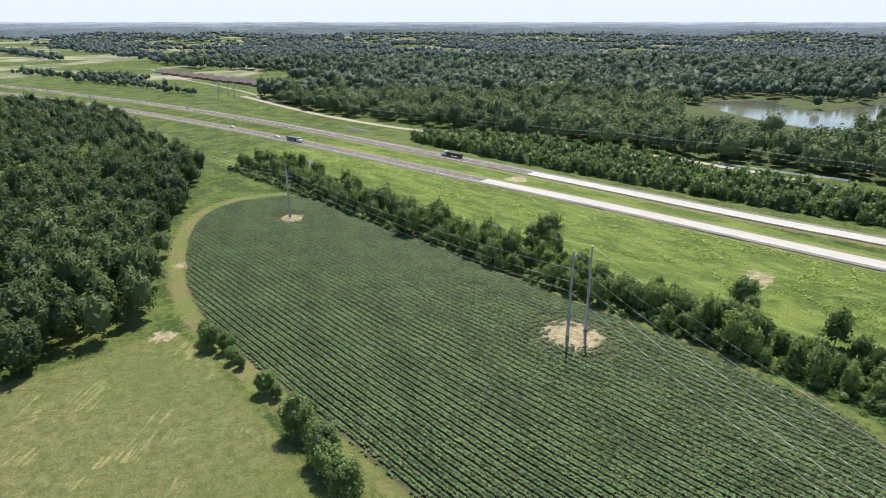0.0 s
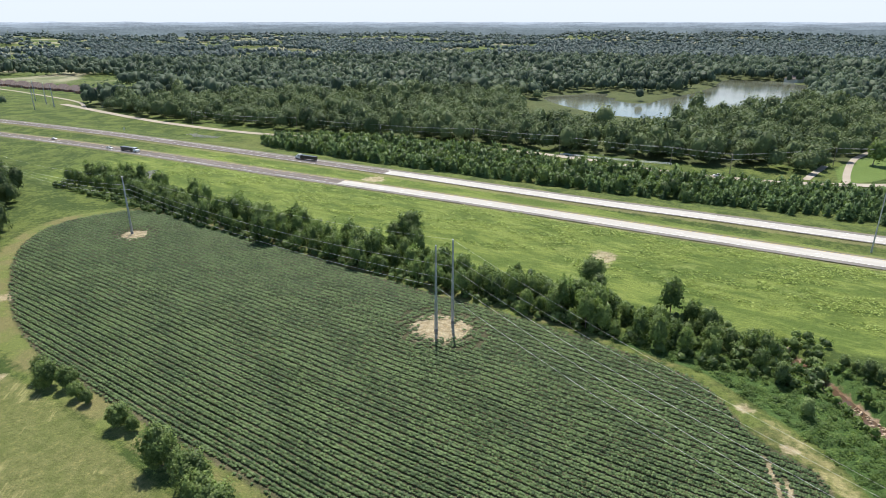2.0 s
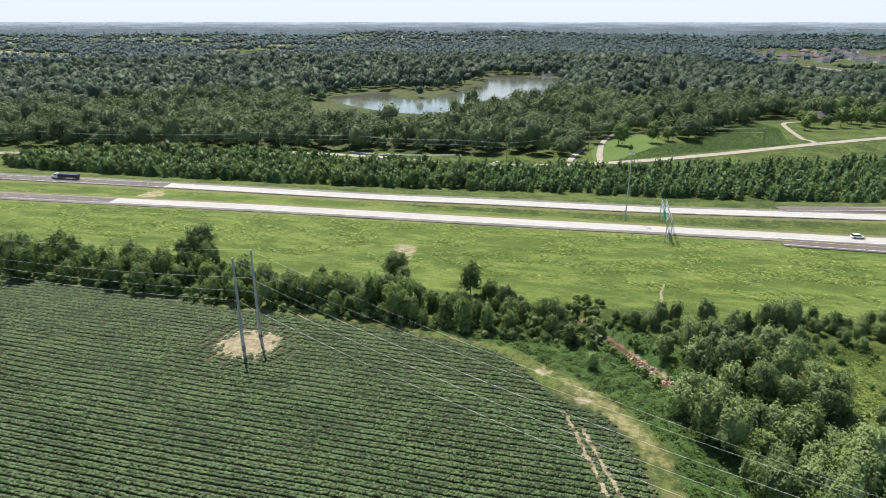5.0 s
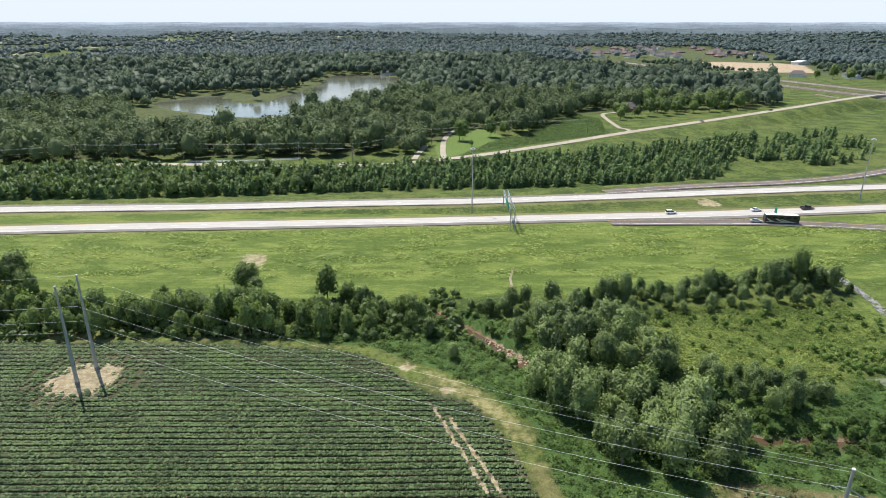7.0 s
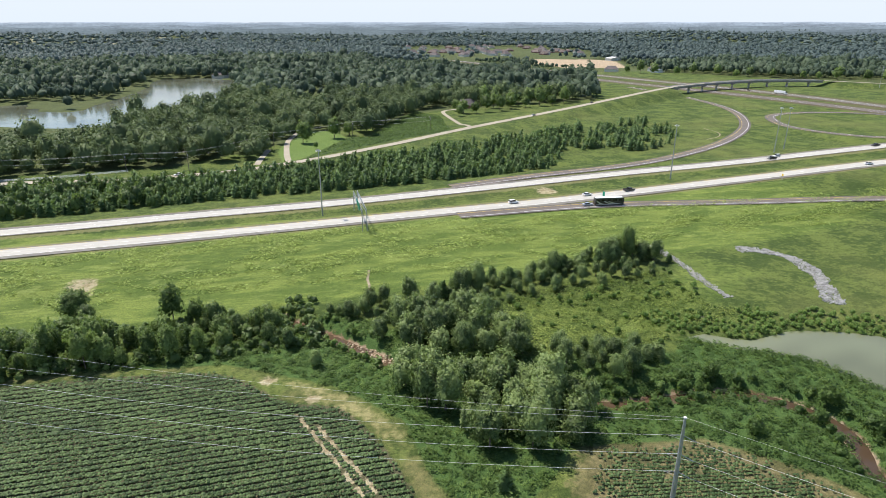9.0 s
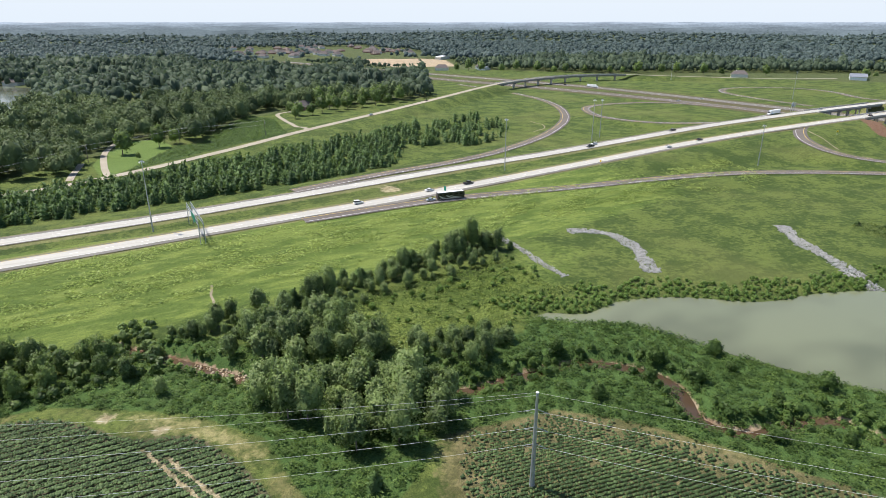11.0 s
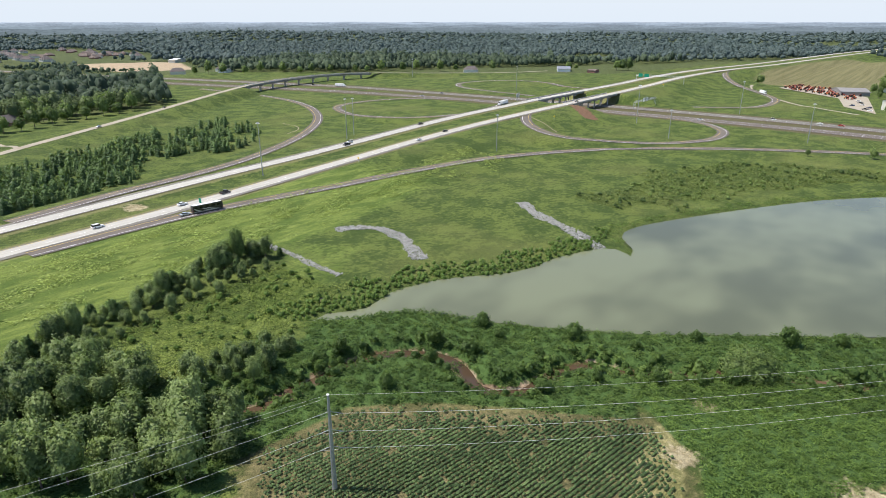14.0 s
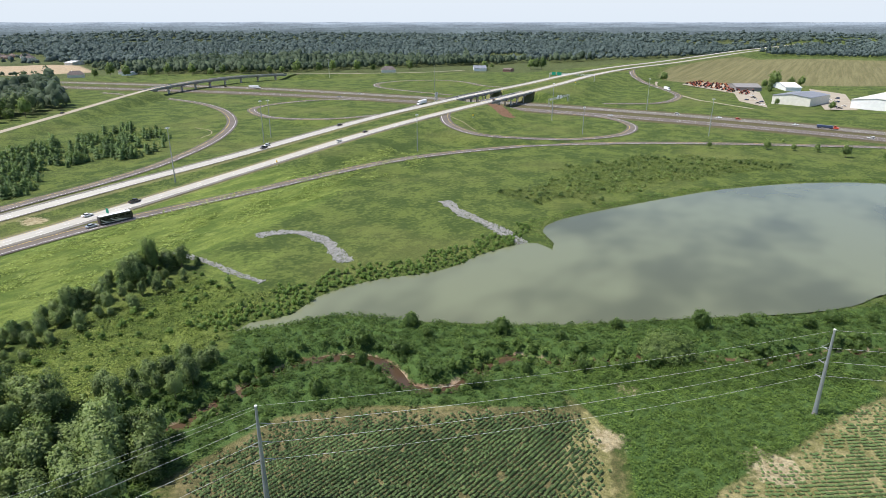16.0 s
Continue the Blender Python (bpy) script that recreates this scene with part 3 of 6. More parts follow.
# farther ridges glow paler and bluer: haze put into their emission
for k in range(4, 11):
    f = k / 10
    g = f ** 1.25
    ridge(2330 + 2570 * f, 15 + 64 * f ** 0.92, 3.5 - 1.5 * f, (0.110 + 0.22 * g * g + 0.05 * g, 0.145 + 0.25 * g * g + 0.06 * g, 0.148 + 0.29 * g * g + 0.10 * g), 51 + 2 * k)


# ---- water ----
def water(name, poly, z, grow, material, label, category):
    t = np.roll(poly[:, :2], -1, 0) - np.roll(poly[:, :2], 1, 0)
    t /= np.linalg.norm(t, axis=1)[:, None]
    x, y = poly[:, 0], poly[:, 1]
    side = np.sign((x * np.roll(y, -1) - np.roll(x, -1) * y).sum())
    rim = poly[:, :2] + side * grow * np.stack([t[:, 1], -t[:, 0]], 1)
    bm = bmesh.new()
    bm.faces.new([bm.verts.new((x, y, z)) for x, y in rim])
    bmesh.ops.triangulate(bm, faces=bm.faces[:])
    me = bpy.data.meshes.new(name)
    bm.to_mesh(me)
    bm.free()
    me.materials.append(material)
    return tagged(new(name, me), label, category, kind="structure")


water("pond_water", POND, -1.0, 2.2, M_POND, "still grey-green pond water between grassy banks", "pond")
water("lake_water", np.array([(-380, 540), (0, 540), (0, 1065), (-380, 1065)], float), -1.2, 1, M_LAKE, "grey-green lake water among dark woods", "lake")
creek = ribbon("creek_water", CREEK, 1.7, -1.7, -0.25, M_MUD)
tagged(creek, "muddy red-brown creek water in a clay cutting", "creek", kind="structure")


# ---- roads ----
def road(name, line, label, lanes, sides, x_range=None, material=None, paint=True, dash_range=(-700, 900)):
    """A road: its lanes, shoulders and paint are parts."""
    top = ribbon(name, line, lanes / 2, -lanes / 2, 0.14, material, None, x_range)
    tagged(top, label, "road", kind="structure")
    for s in (1, -1):
        w = sides[0] if s > 0 else sides[1]
        ribbon("shoulder", line, s * (lanes / 2 + (w if s > 0 else 0)), s * (lanes / 2 + (0 if s > 0 else w)), 0.12, M_SHLD, top, x_range)
    if paint:
        rng = x_range or dash_range
        for s, m in ((1, M_YELLOW if paint == "left" else M_LANE), (-1, M_LANE)):
            o = s * (lanes / 2 - 0.15)
            ribbon("edge_line", line, o + 0.1, o - 0.1, 0.155, m, top, rng)
        dashes("lane_line", line, 0, 0.2, 3.0, 9.0, 0.155, M_LANE, top, dash_range)
    return top


JOIN_N, JOIN_F = -224, -224
road("near_carriageway", NEAR, "pale concrete dual carriageway with grey shoulders", 7.6, (1.2, 3.0), (JOIN_N, 2600), M_CONC, "left", (-224, 900))
road("near_carriageway_asphalt", NEAR, "worn brown asphalt carriageway with painted lines", 7.6, (1.2, 3.0), (-1500, JOIN_N + 12), M_ASPH, "left", (-900, -200))
road("far_carriageway", FAR, "pale concrete carriageway beyond the grass median", 7.6, (3.0, 1.2), (JOIN_F, 2600), M_CONC, True, (-222, 900))
road("far_carriageway_asphalt", FAR, "worn brown asphalt carriageway beyond the grass median", 7.6, (3.0, 1.2), (-1500, JOIN_F + 12), M_ASPH, True, (-900, -210))
for nm, ln, lb in (("exit_ramp", EXIT, "brown asphalt exit ramp curving past the pond"), ("entry_ramp", ON, "brown asphalt ramp curving under the flyover"),
                   ("loop_ramp", LOOP_A, "brown asphalt loop ramp round a grass island"), ("loop_ramp", LOOP_B, "brown asphalt loop ramp round a grass island"),
                   ("loop_ramp", LOOP_C, "brown asphalt loop ramp round a grass island"), ("loop_ramp", LOOP_D, "brown asphalt loop ramp round a grass island")):
    top = ribbon(nm, ln, 2.7, -2.7, 0.17, M_ASPH)
    tagged(top, lb, "ramp", kind="structure")
    ribbon("shoulder", ln, 4.6, 2.7, 0.15, M_RAMP, top)
    ribbon("shoulder", ln, -2.7, -4.4, 0.15, M_RAMP, top)
    ribbon("edge_line", ln, 2.6, 2.35, 0.185, M_YELLOW, top)
    ribbon("edge_line", ln, -2.35, -2.6, 0.185, M_LANE, top)
for nm, ln, mt, lb in (("lower_highway", LOW_A, M_SHLD, "greyish asphalt highway passing under the bridges"), ("lower_highway", LOW_B, M_ASPH, "brown asphalt highway passing under the bridges")):
    top = road(nm, ln, lb, 11.0, (4.2, 4.2), None, mt, True, (300, 700))
    for o in top.children:
        if o.name.startswith("shoulder"):
            o.data.materials[0] = M_ASPH
side = ribbon("side_road", SIDE, 3.6, -3.6, 0.15, M_TRACK)
tagged(side, "pale tan side road running up to the flyover", "road", kind="structure")
DRIVES = [[(-18, 386, .4), (-16, 405, .4), (-12, 436, .4)], [(1, 386, .4), (0, 420, .4), (2, 464, .4), (10, 500, .4)], [(146, 482, 1.2), (145, 512, .8), (147, 560, .5), (152, 592, .4), (176, 606, .4)],
          [(-1250, 415, 1), (-1000, 372, 1), (-860, 365, 1), (-720, 352, 1), (-640, 322, .6)], [(700, 60, .3), (760, 130, .3), (860, 190, .3), (960, 215, .3)]]
for d in DRIVES:
    d = spline(d, step=3.0)
    d[:, 2] = on_ground(d[:, 0], d[:, 1])
    tagged(ribbon("driveway", d, 1.9, -1.9, 0.22, M_TRACK), "narrow tan gravel driveway through grass", "driveway", kind="structure")

for pts, half in (([(24.5, 200), (22.8, 192), (22.6, 186), (21.6, 180)], 0.4), ([(452, 268), (440, 252), (425, 225), (412, 205), (408, 190)], 0.45), ([(300, 392), (318, 402), (330, 420), (332, 440)], 0.45)):
    ln = spline([(a, b, ground_z(a, b)) for a, b in pts], step=2.0)
    ln[:, 2] = on_ground(ln[:, 0], ln[:, 1])
    tagged(ribbon("bare_track", ln, half, -half, 0.08, M_DIRT, None, None, 0.3), "thin strip of bare washed earth in grass", "track", kind="structure")

# ---- plants ----
def mesh_of(name, verts, faces, material, tone=None, smooth=False, normals=None):
    """A mesh from arrays: all faces have the same number of corners."""
    verts, faces = np.asarray(verts, np.float32), np.asarray(faces, np.int32)
    me = bpy.data.meshes.new(name)
    me.vertices.add(len(verts))
    me.vertices.foreach_set("co", verts.ravel())
    me.loops.add(faces.size)
    me.loops.foreach_set("vertex_index", faces.ravel())
    me.polygons.add(len(faces))
    me.polygons.foreach_set("loop_start", np.arange(len(faces), dtype=np.int32) * faces.shape[1])
    if smooth:
        me.polygons.foreach_set("use_smooth", np.ones(len(faces), bool))
    me.update(calc_edges=True)
    me.materials.append(material)
    if normals is not None:
        me.polygons.foreach_set("use_smooth", np.ones(len(faces), bool))
        me.normals_split_custom_set_from_vertices(np.asarray(normals, np.float32))
    if tone is not None:
        a = me.attributes.new("tone", "FLOAT", "POINT")
        a.data.foreach_set("value", np.asarray(tone, np.float32))
    return me


def sphere_net(level):
    """Unit directions and triangles of a ball split from an icosahedron."""
    bm = bmesh.new()
    bmesh.ops.create_icosphere(bm, subdivisions=level, radius=1.0)
    v = np.array([p.co[:] for p in bm.verts])
    f = np.array([[p.index for p in q.verts] for q in bm.faces])
    bm.free()
    return v / np.linalg.norm(v, axis=1)[:, None], f


NETS = {n: sphere_net(n) for n in (1, 2, 3)}


def facing(tri, way):
    """Triangles (n, 3, 3) wound so that they face along way (n, 3)."""
    back = (np.cross(tri[:, 1] - tri[:, 0], tri[:, 2] - tri[:, 0]) * way).sum(1) < 0
    tri[back] = tri[back][:, ::-1]
    return tri


def crown(rng, h, w, leaves, size, base=0.1, k=24, net=3, amp=0.5, flat=0.6, skin=0.84, rough=0.07):
    """A broadleaf crown: domed boughs round a lumpy core, with sprigs over them. Vertices, triangles, tones and normals."""
    i = np.arange(k) + 0.5
    up = 1 - 1.42 * i / k
    turn = i * 2.39996 + rng.uniform(0, 6.28)
    bough = np.stack([np.sqrt(1 - up ** 2) * np.cos(turn), np.sqrt(1 - up ** 2) * np.sin(turn), up], 1) + rng.normal(0, 0.16, (k, 3))
    bough /= np.linalg.norm(bough, axis=1)[:, None]
    wide = 1.85 / math.sqrt(k) * rng.uniform(0.75, 1.3, k)
    out = rng.uniform(0.5, 1.0, k)
    limb = rng.normal(size=(7, 3)) + np.array([0, 0, 0.25])
    limb /= np.linalg.norm(limb, axis=1)[:, None]
    limb_out = rng.uniform(0.4, 1.0, 7)
    sway = rng.normal(0, 0.12, 3)
    half = np.array([w / 2, w / 2, h * (1 - base) * 0.55])
    mid = np.array([0, 0, h * (base + 0.45 * (1 - base))])
    bough_tone = rng.uniform(0, 1, k)

    def skin_at(d):
        ang = np.arccos(np.clip(d @ bough.T, -1, 1)) / wide[None]
        dome = out[None] * np.sqrt(np.clip(1 - ang ** 2, 0, 1))
        j = dome.argmax(1)
        big = (limb_out[None] * np.clip((d @ limb.T - 0.45) / 0.55, 0, 1) ** 0.6).max(1)
        body = 0.60 + 0.40 * big - 0.45 * amp
        p = d * ((body + 0.75 * amp * dome.max(1)) * (1 + d @ sway))[:, None]
        n = p - bough[j] * (body - 0.1)[:, None] * (dome.max(1) > 0)[:, None]
        n = n / half + np.array([0, 0, 0.08]) / half[2]
        return p, n / np.linalg.norm(n, axis=1)[:, None], j

    def placed(p):
        low = np.minimum(p[:, 2:3], 0)
        q = p * half * np.hstack([1.04 * np.sqrt(1 + low ** 2)] * 2 + [np.ones_like(low)]) + mid
        q[:, 2] = np.maximum(q[:, 2], 0.02 * h * (1 + rng.uniform(0, 1, len(q))))
        return q

    d, f = NETS[net]
    p, n, j = skin_at(d)
    n = n + 0.6 * d
    n /= np.linalg.norm(n, axis=1)[:, None]
    keep = d[f][:, :, 2].max(1) > (-0.75 if net > 2 else -0.3)
    # the core's tones run lower than the sprigs': shade inside the crown put into colour
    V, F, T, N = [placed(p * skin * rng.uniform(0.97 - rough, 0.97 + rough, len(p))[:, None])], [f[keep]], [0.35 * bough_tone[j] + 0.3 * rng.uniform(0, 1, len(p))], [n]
    if leaves:
        d = rng.normal(size=(leaves, 3))
        d /= np.linalg.norm(d, axis=1)[:, None]
        d[:, 2] = np.where(d[:, 2] < -0.7, -d[:, 2], d[:, 2])
        p, n, j = skin_at(d)
        face = n + rng.normal(size=(leaves, 3)) * flat + np.array([0, 0, 0.25])
        face /= np.linalg.norm(face, axis=1)[:, None]
        u = np.cross(face, rng.normal(size=(leaves, 3)))
        u /= np.linalg.norm(u, axis=1)[:, None]
        v = np.cross(face, u)
        c = placed(p * rng.uniform(0.86, 1.0 + 0.32 * rng.uniform(0, 1, leaves) ** 2)[:, None])
        s = size * rng.uniform(0.5, 1.3, leaves)[:, None]
        a = np.arange(3) * 2 * np.pi / 3
        q = c[:, None, :] + s[:, None, :] * (u[:, None, :] * np.cos(a)[None, :, None] + 0.8 * v[:, None, :] * np.sin(a)[None, :, None])
        nv = 0.45 * n + 0.55 * face
        nv /= np.linalg.norm(nv, axis=1)[:, None]
        F.append(np.arange(leaves * 3).reshape(-1, 3) + len(V[0]))
        V.append(q.reshape(-1, 3))
        T.append(np.repeat(0.45 * bough_tone[j] + 0.55 * rng.uniform(0, 1, leaves), 3))
        N.append(np.repeat(nv, 3, 0))
    return np.vstack(V), np.vstack(F), np.concatenate(T), np.vstack(N)


def conifer(rng, h, w, tiers=4, points=7, sprigs=34):
    """A young pine: ragged whorls of boughs, one above the other, round a straight stem."""
    V, F, T, N, off = [], [], [], [], 0
    for i in range(tiers):
        t = i / (tiers - 0.35)
        r = w * 0.5 * (1 - t) ** 0.5 * rng.uniform(0.85, 1.12)
        z0, z1 = h * (0.02 + 0.80 * t), h * min(1.0, 0.30 + 0.78 * t)
        m = 2 * points
        a = np.arange(m) * 2 * np.pi / m + rng.uniform(0, 6.28)
        rr = r * np.where(np.arange(m) % 2, rng.uniform(0.42, 0.62, m), rng.uniform(0.8, 1.2, m))
        z = z0 + h * 0.10 * np.where(np.arange(m) % 2, 0.8, rng.uniform(-0.2, 0.6, m))
        ring = np.stack([rr * np.cos(a), rr * np.sin(a), z], 1)
        V.append(np.vstack([ring, [(rng.normal(0, 0.03) * w, rng.normal(0, 0.03) * w, z1)]]))
        j = np.arange(m)
        F.append(np.stack([j, (j + 1) % m, np.full(m, m)], 1) + off)
        T.append(np.r_[rng.uniform(0.2, 1.0, m), 0.3 + 0.5 * t])
        nn = np.stack([np.cos(a), np.sin(a), np.full(m, 0.75)], 1) + rng.normal(0, 0.25, (m, 3))
        N.append(np.vstack([nn / np.linalg.norm(nn, axis=1)[:, None], [(0, 0, 1)]]))
        off += m + 1
    t = rng.uniform(0, 0.95, sprigs)
    a = rng.uniform(0, 6.28, sprigs)
    r = w * 0.5 * (1 - t) ** 0.5 * rng.uniform(0.7, 1.2, sprigs)
    c = np.stack([r * np.cos(a), r * np.sin(a), h * (0.06 + 0.86 * t)], 1)
    tip = np.stack([np.cos(a), np.sin(a), np.full(sprigs, 0.7)], 1)
    q = c[:, None, :] + rng.normal(0, 0.09 * w, (sprigs, 3, 3)) + tip[:, None, :] * np.array([0, 0, 0.1 * w])[None, :, None]
    V.append(facing(q, tip).reshape(-1, 3))
    F.append(np.arange(sprigs * 3).reshape(-1, 3) + off)
    T.append(np.repeat(rng.uniform(0, 1, sprigs), 3))
    N.append(np.repeat(tip / np.linalg.norm(tip, axis=1)[:, None], 3, 0))
    return np.vstack(V), np.vstack(F), np.concatenate(T), np.vstack(N)


def tube(path, radii, sides=6):
    """Vertices and quads of a bent, tapered stem."""
    vs, fs = [], []
    for k, (p, r) in enumerate(zip(path, radii)):
        for s in range(sides):
            a = 2 * math.pi * s / sides
            vs.append((p[0] + r * math.cos(a), p[1] + r * math.sin(a), p[2]))
            if k:
                i, j = k * sides + s, k * sides + (s + 1) % sides
                fs.append((i - sides, j - sides, j, i))
    return vs, fs


def trunk_mesh(rng, h, r, limbs=5):
    vs, fs = tube([(0, 0, -0.5), (rng.uniform(-.2, .2), rng.uniform(-.2, .2), h * 0.4), (rng.uniform(-.4, .4), rng.uniform(-.4, .4), h * 0.85)], [r * 1.3, r * 0.75, r * 0.2])
    for k in range(limbs):
        a, z = k * 2.3 + rng.uniform(0, 1), h * rng.uniform(0.25, 0.6)
        l = h * rng.uniform(0.15, 0.28)
        v2, f2 = tube([(0, 0, z), (l * 0.5 * math.cos(a), l * 0.5 * math.sin(a), z + l * 0.4), (l * math.cos(a), l * math.sin(a), z + l)], [r * 0.45, r * 0.3, r * 0.08], 4)
        fs += [tuple(i + len(vs) for i in f) for f in f2]
        vs += v2
    return vs, fs


RNG = np.random.RandomState(7)


def tree_kind(name, h, w, leaves, size, material, base=0.1, k=24, net=3, amp=0.5, flat=0.6):
    """A tree built once: an Empty at its foot, trunk and crown under it."""
    root = new(name)
    v, f = trunk_mesh(RNG, h, h * 0.015)
    t = new("trunk", mesh_of("trunk", v, f, M_BARK, smooth=True))
    v, f, tn, nv = crown(RNG, h, w, leaves, size, base, k, net, amp, flat)
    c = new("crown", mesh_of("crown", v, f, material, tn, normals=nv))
    t.parent = c.parent = root
    return root


def plant_all(kinds, spots, label, category, group):
    """Copies of the kinds at (x, y, scale) spots."""
    used = set()
    zs = on_ground([s[0] for s in spots], [s[1] for s in spots])
    for i, (x, y, s) in enumerate(spots):
        k = kinds[i % len(kinds)]
        m = pose(x, y, zs[i] - 0.05, 0, 0, RNG.uniform(0, 360))
        if id(k) not in used:
            used.add(id(k))
            k.matrix_basis = m @ Matrix.Diagonal((s, s, s, 1))
            tagged(k, label, category, group)
        else:
            c = copy_thing(k, m)
            c.scale = (s, s, s * RNG.uniform(0.85, 1.2))
    for k in kinds:
        if id(k) not in used:
            for o in (*k.children_recursive, k):
                bpy.data.objects.remove(o)


def scatter(x0, x1, y0, y1, gap, keep, seed):
    """Jittered grid of spots for which keep(x, y) holds."""
    r = np.random.RandomState(seed)
    x, y = np.meshgrid(np.arange(x0, x1, gap), np.arange(y0, y1, gap))
    x, y = x.ravel() + r.uniform(-.48, .48, x.size) * gap, y.ravel() + r.uniform(-.48, .48, y.size) * gap
    k = keep(x, y)
    return x[k], y[k]


def woods(name, x, y, protos, scale, material, label, category="woods", seed=3, sizes=None, patch=0.0):
    """Many plants joined in one mesh, from prototypes (verts, faces, tones)."""
    r = np.random.RandomState(seed)
    z = on_ground(x, y)
    which = r.randint(0, len(protos), len(x))
    V, F, T, N, off = [], [], [], [], 0
    for k, (pv, pf, pt, pn) in enumerate(protos):
        m = np.nonzero(which == k)[0]
        if not len(m):
            continue
        a = r.uniform(0, 6.28, len(m))
        s = scale[0] + (scale[1] - scale[0]) * r.beta(1.8, 1.8, len(m))
        if sizes is not None:
            s = s * sizes[m]
        sz = s * r.uniform(0.82, 1.22, len(m))
        c, sn = np.cos(a), np.sin(a)
        v = np.empty((len(m), len(pv), 3), np.float32)
        v[:, :, 0] = (pv[None, :, 0] * c[:, None] - pv[None, :, 1] * sn[:, None]) * s[:, None] + x[m][:, None]
        v[:, :, 1] = (pv[None, :, 0] * sn[:, None] + pv[None, :, 1] * c[:, None]) * s[:, None] + y[m][:, None]
        v[:, :, 2] = pv[None, :, 2] * sz[:, None] + z[m][:, None]
        V.append(v.reshape(-1, 3))
        N.append(np.stack([pn[None, :, 0] * c[:, None] - pn[None, :, 1] * sn[:, None], pn[None, :, 0] * sn[:, None] + pn[None, :, 1] * c[:, None], np.repeat(pn[None, :, 2], len(m), 0)], 2).reshape(-1, 3))
        F.append((pf[None] + (np.arange(len(m)) * len(pv))[:, None, None]).reshape(-1, pf.shape[1]) + off)
        off += len(m) * len(pv)
        tree = np.clip(r.beta(1.2, 1.2, len(m)) + patch * waves(x[m], y[m], 160, 14), 0, 1)
        T.append((0.8 * tree[:, None] + 0.2 * pt[None]).ravel())
    ob = new(name, mesh_of(name, np.vstack(V), np.vstack(F), material, np.concatenate(T), normals=np.vstack(N)))
    return tagged(ob, label, category, kind="stuff")


def proto(h, w, leaves, size, base=0.1, k=20, net=3, amp=0.5, flat=0.5, rough=0.07):
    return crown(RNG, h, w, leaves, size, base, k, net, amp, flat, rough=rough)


def tuft(h, w, n, size):
    """Loose leafy sprigs on the ground, with no core."""
    a, r = RNG.uniform(0, 6.28, n), w * 0.5 * np.sqrt(RNG.uniform(0, 1, n))
    c = np.stack([r * np.cos(a), r * np.sin(a), h * RNG.uniform(0.1, 1.0, n) * (1 - (2 * r / w) ** 2 * 0.7)], 1)
    q = c[:, None, :] + RNG.normal(0, size * 0.55, (n, 3, 3)) * np.array([1, 1, 0.4])
    nn = np.array([0, 0, 1.0]) + RNG.normal(0, 0.4, (n, 3))
    nn /= np.linalg.norm(nn, axis=1)[:, None]
    return facing(q, nn).reshape(-1, 3), np.arange(3 * n).reshape(-1, 3), np.repeat(RNG.uniform(0, 1, n), 3), np.repeat(nn, 3, 0)


# the great woods begin beyond this line
EDGE = np.array([(-5000, 150), (-1600, 330), (-1250, 440), (-1000, 560), (-750, 430), (-705, 338), (-640, 318), (-490, 326), (-370, 342), (-273, 358), (-187, 379), (-64, 396), (-12, 405),
                 (-2, 470), (22, 512), (50, 500), (62, 470), (82, 520), (125, 590), (150, 625), (192, 622), (342, 640), (430, 820), (480, 980), (600, 1030), (690, 900), (758, 812), (963, 700), (1078, 655), (1180, 640), (1250, 580), (1330, 480),
                 (1432, 400), (1700, 300), (1800, 120), (1900, -120), (5000, -300)], float)


FAR_FIELD = np.array([(1314, 667), (1383, 610), (1560, 683), (1481, 750)], float)


def clear_of_roads(x, y):
    ok = np.ones(x.shape, bool)
    for ln, w in ((NEAR, 30), (FAR, 22), (SIDE, 9), (ON, 12), (LOW_A, 32), (LOW_B, 32), (LOOP_D, 14), (EXIT, 14)):
        ok &= near_line(x, y, ln, w)[0] > w
    return ok


def great_woods(x, y):
    ok = (y > np.interp(x, EDGE[:, 0], EDGE[:, 1])) & clear_of_roads(x, y) & (inside(x, y, LAKE) < -6) & (inside(x, y, SITE) < -10) & (inside(x, y, LAWN) < -3)
    r = np.hypot(x, y)
    far_gaps = waves(x, y, 420, 11) + 0.6 * waves(x, y, 150, 12)
    left = ease(-x, 500, 900)
    ok &= (far_gaps < 1.25 - 0.85 * left - 0.2 * ease(r, 1200, 2000)) | (r < 650)
    # open shore towards the lake, a lawn by the houses
    ok &= ~((x < -0.232 * y) & (x > -0.50 * y) & (y > 486) & (y < 640))
    ok &= ~((np.hypot(x + 640, y - 440) < 34) | ((x < -700) & (y < 470) & (y > 350)))
    ok &= ~((x > 330) & (x < 830) & (y > 1560) & (y < 2060) & (waves(x, y, 60, 17) > -1.1))
    ok &= ~((x > 330) & (x < 830) & (y > 1380) & (y < 1570) & (waves(x, y, 80, 16) > -0.9))
    ok &= ~((x > 0.40 * y) & (x < 0.6 * y) & (y > 880) & (y < 1110))
    ok &= ~((np.hypot(x + 190, y - 905) < 30)) & (inside(x, y, FAR_FIELD) < -5)
    return ok


P_MID = [proto(RNG.uniform(14.5, 18), RNG.uniform(12.5, 15.5), 250, 0.95, 0.04, RNG.randint(16, 26), 2, 0.4, 0.45) for _ in range(9)]
P_FAR = [proto(RNG.uniform(16, 20), RNG.uniform(13, 17), 14, 1.9, 0.0, RNG.randint(9, 14), 2, 0.4, 0.35, 0.13) for _ in range(8)]
P_HAZE = [proto(RNG.uniform(14, 18), 17, 11, 2.3, 0.0, 9, 1, 0.36, 0.4, 0.15) for _ in range(8)]
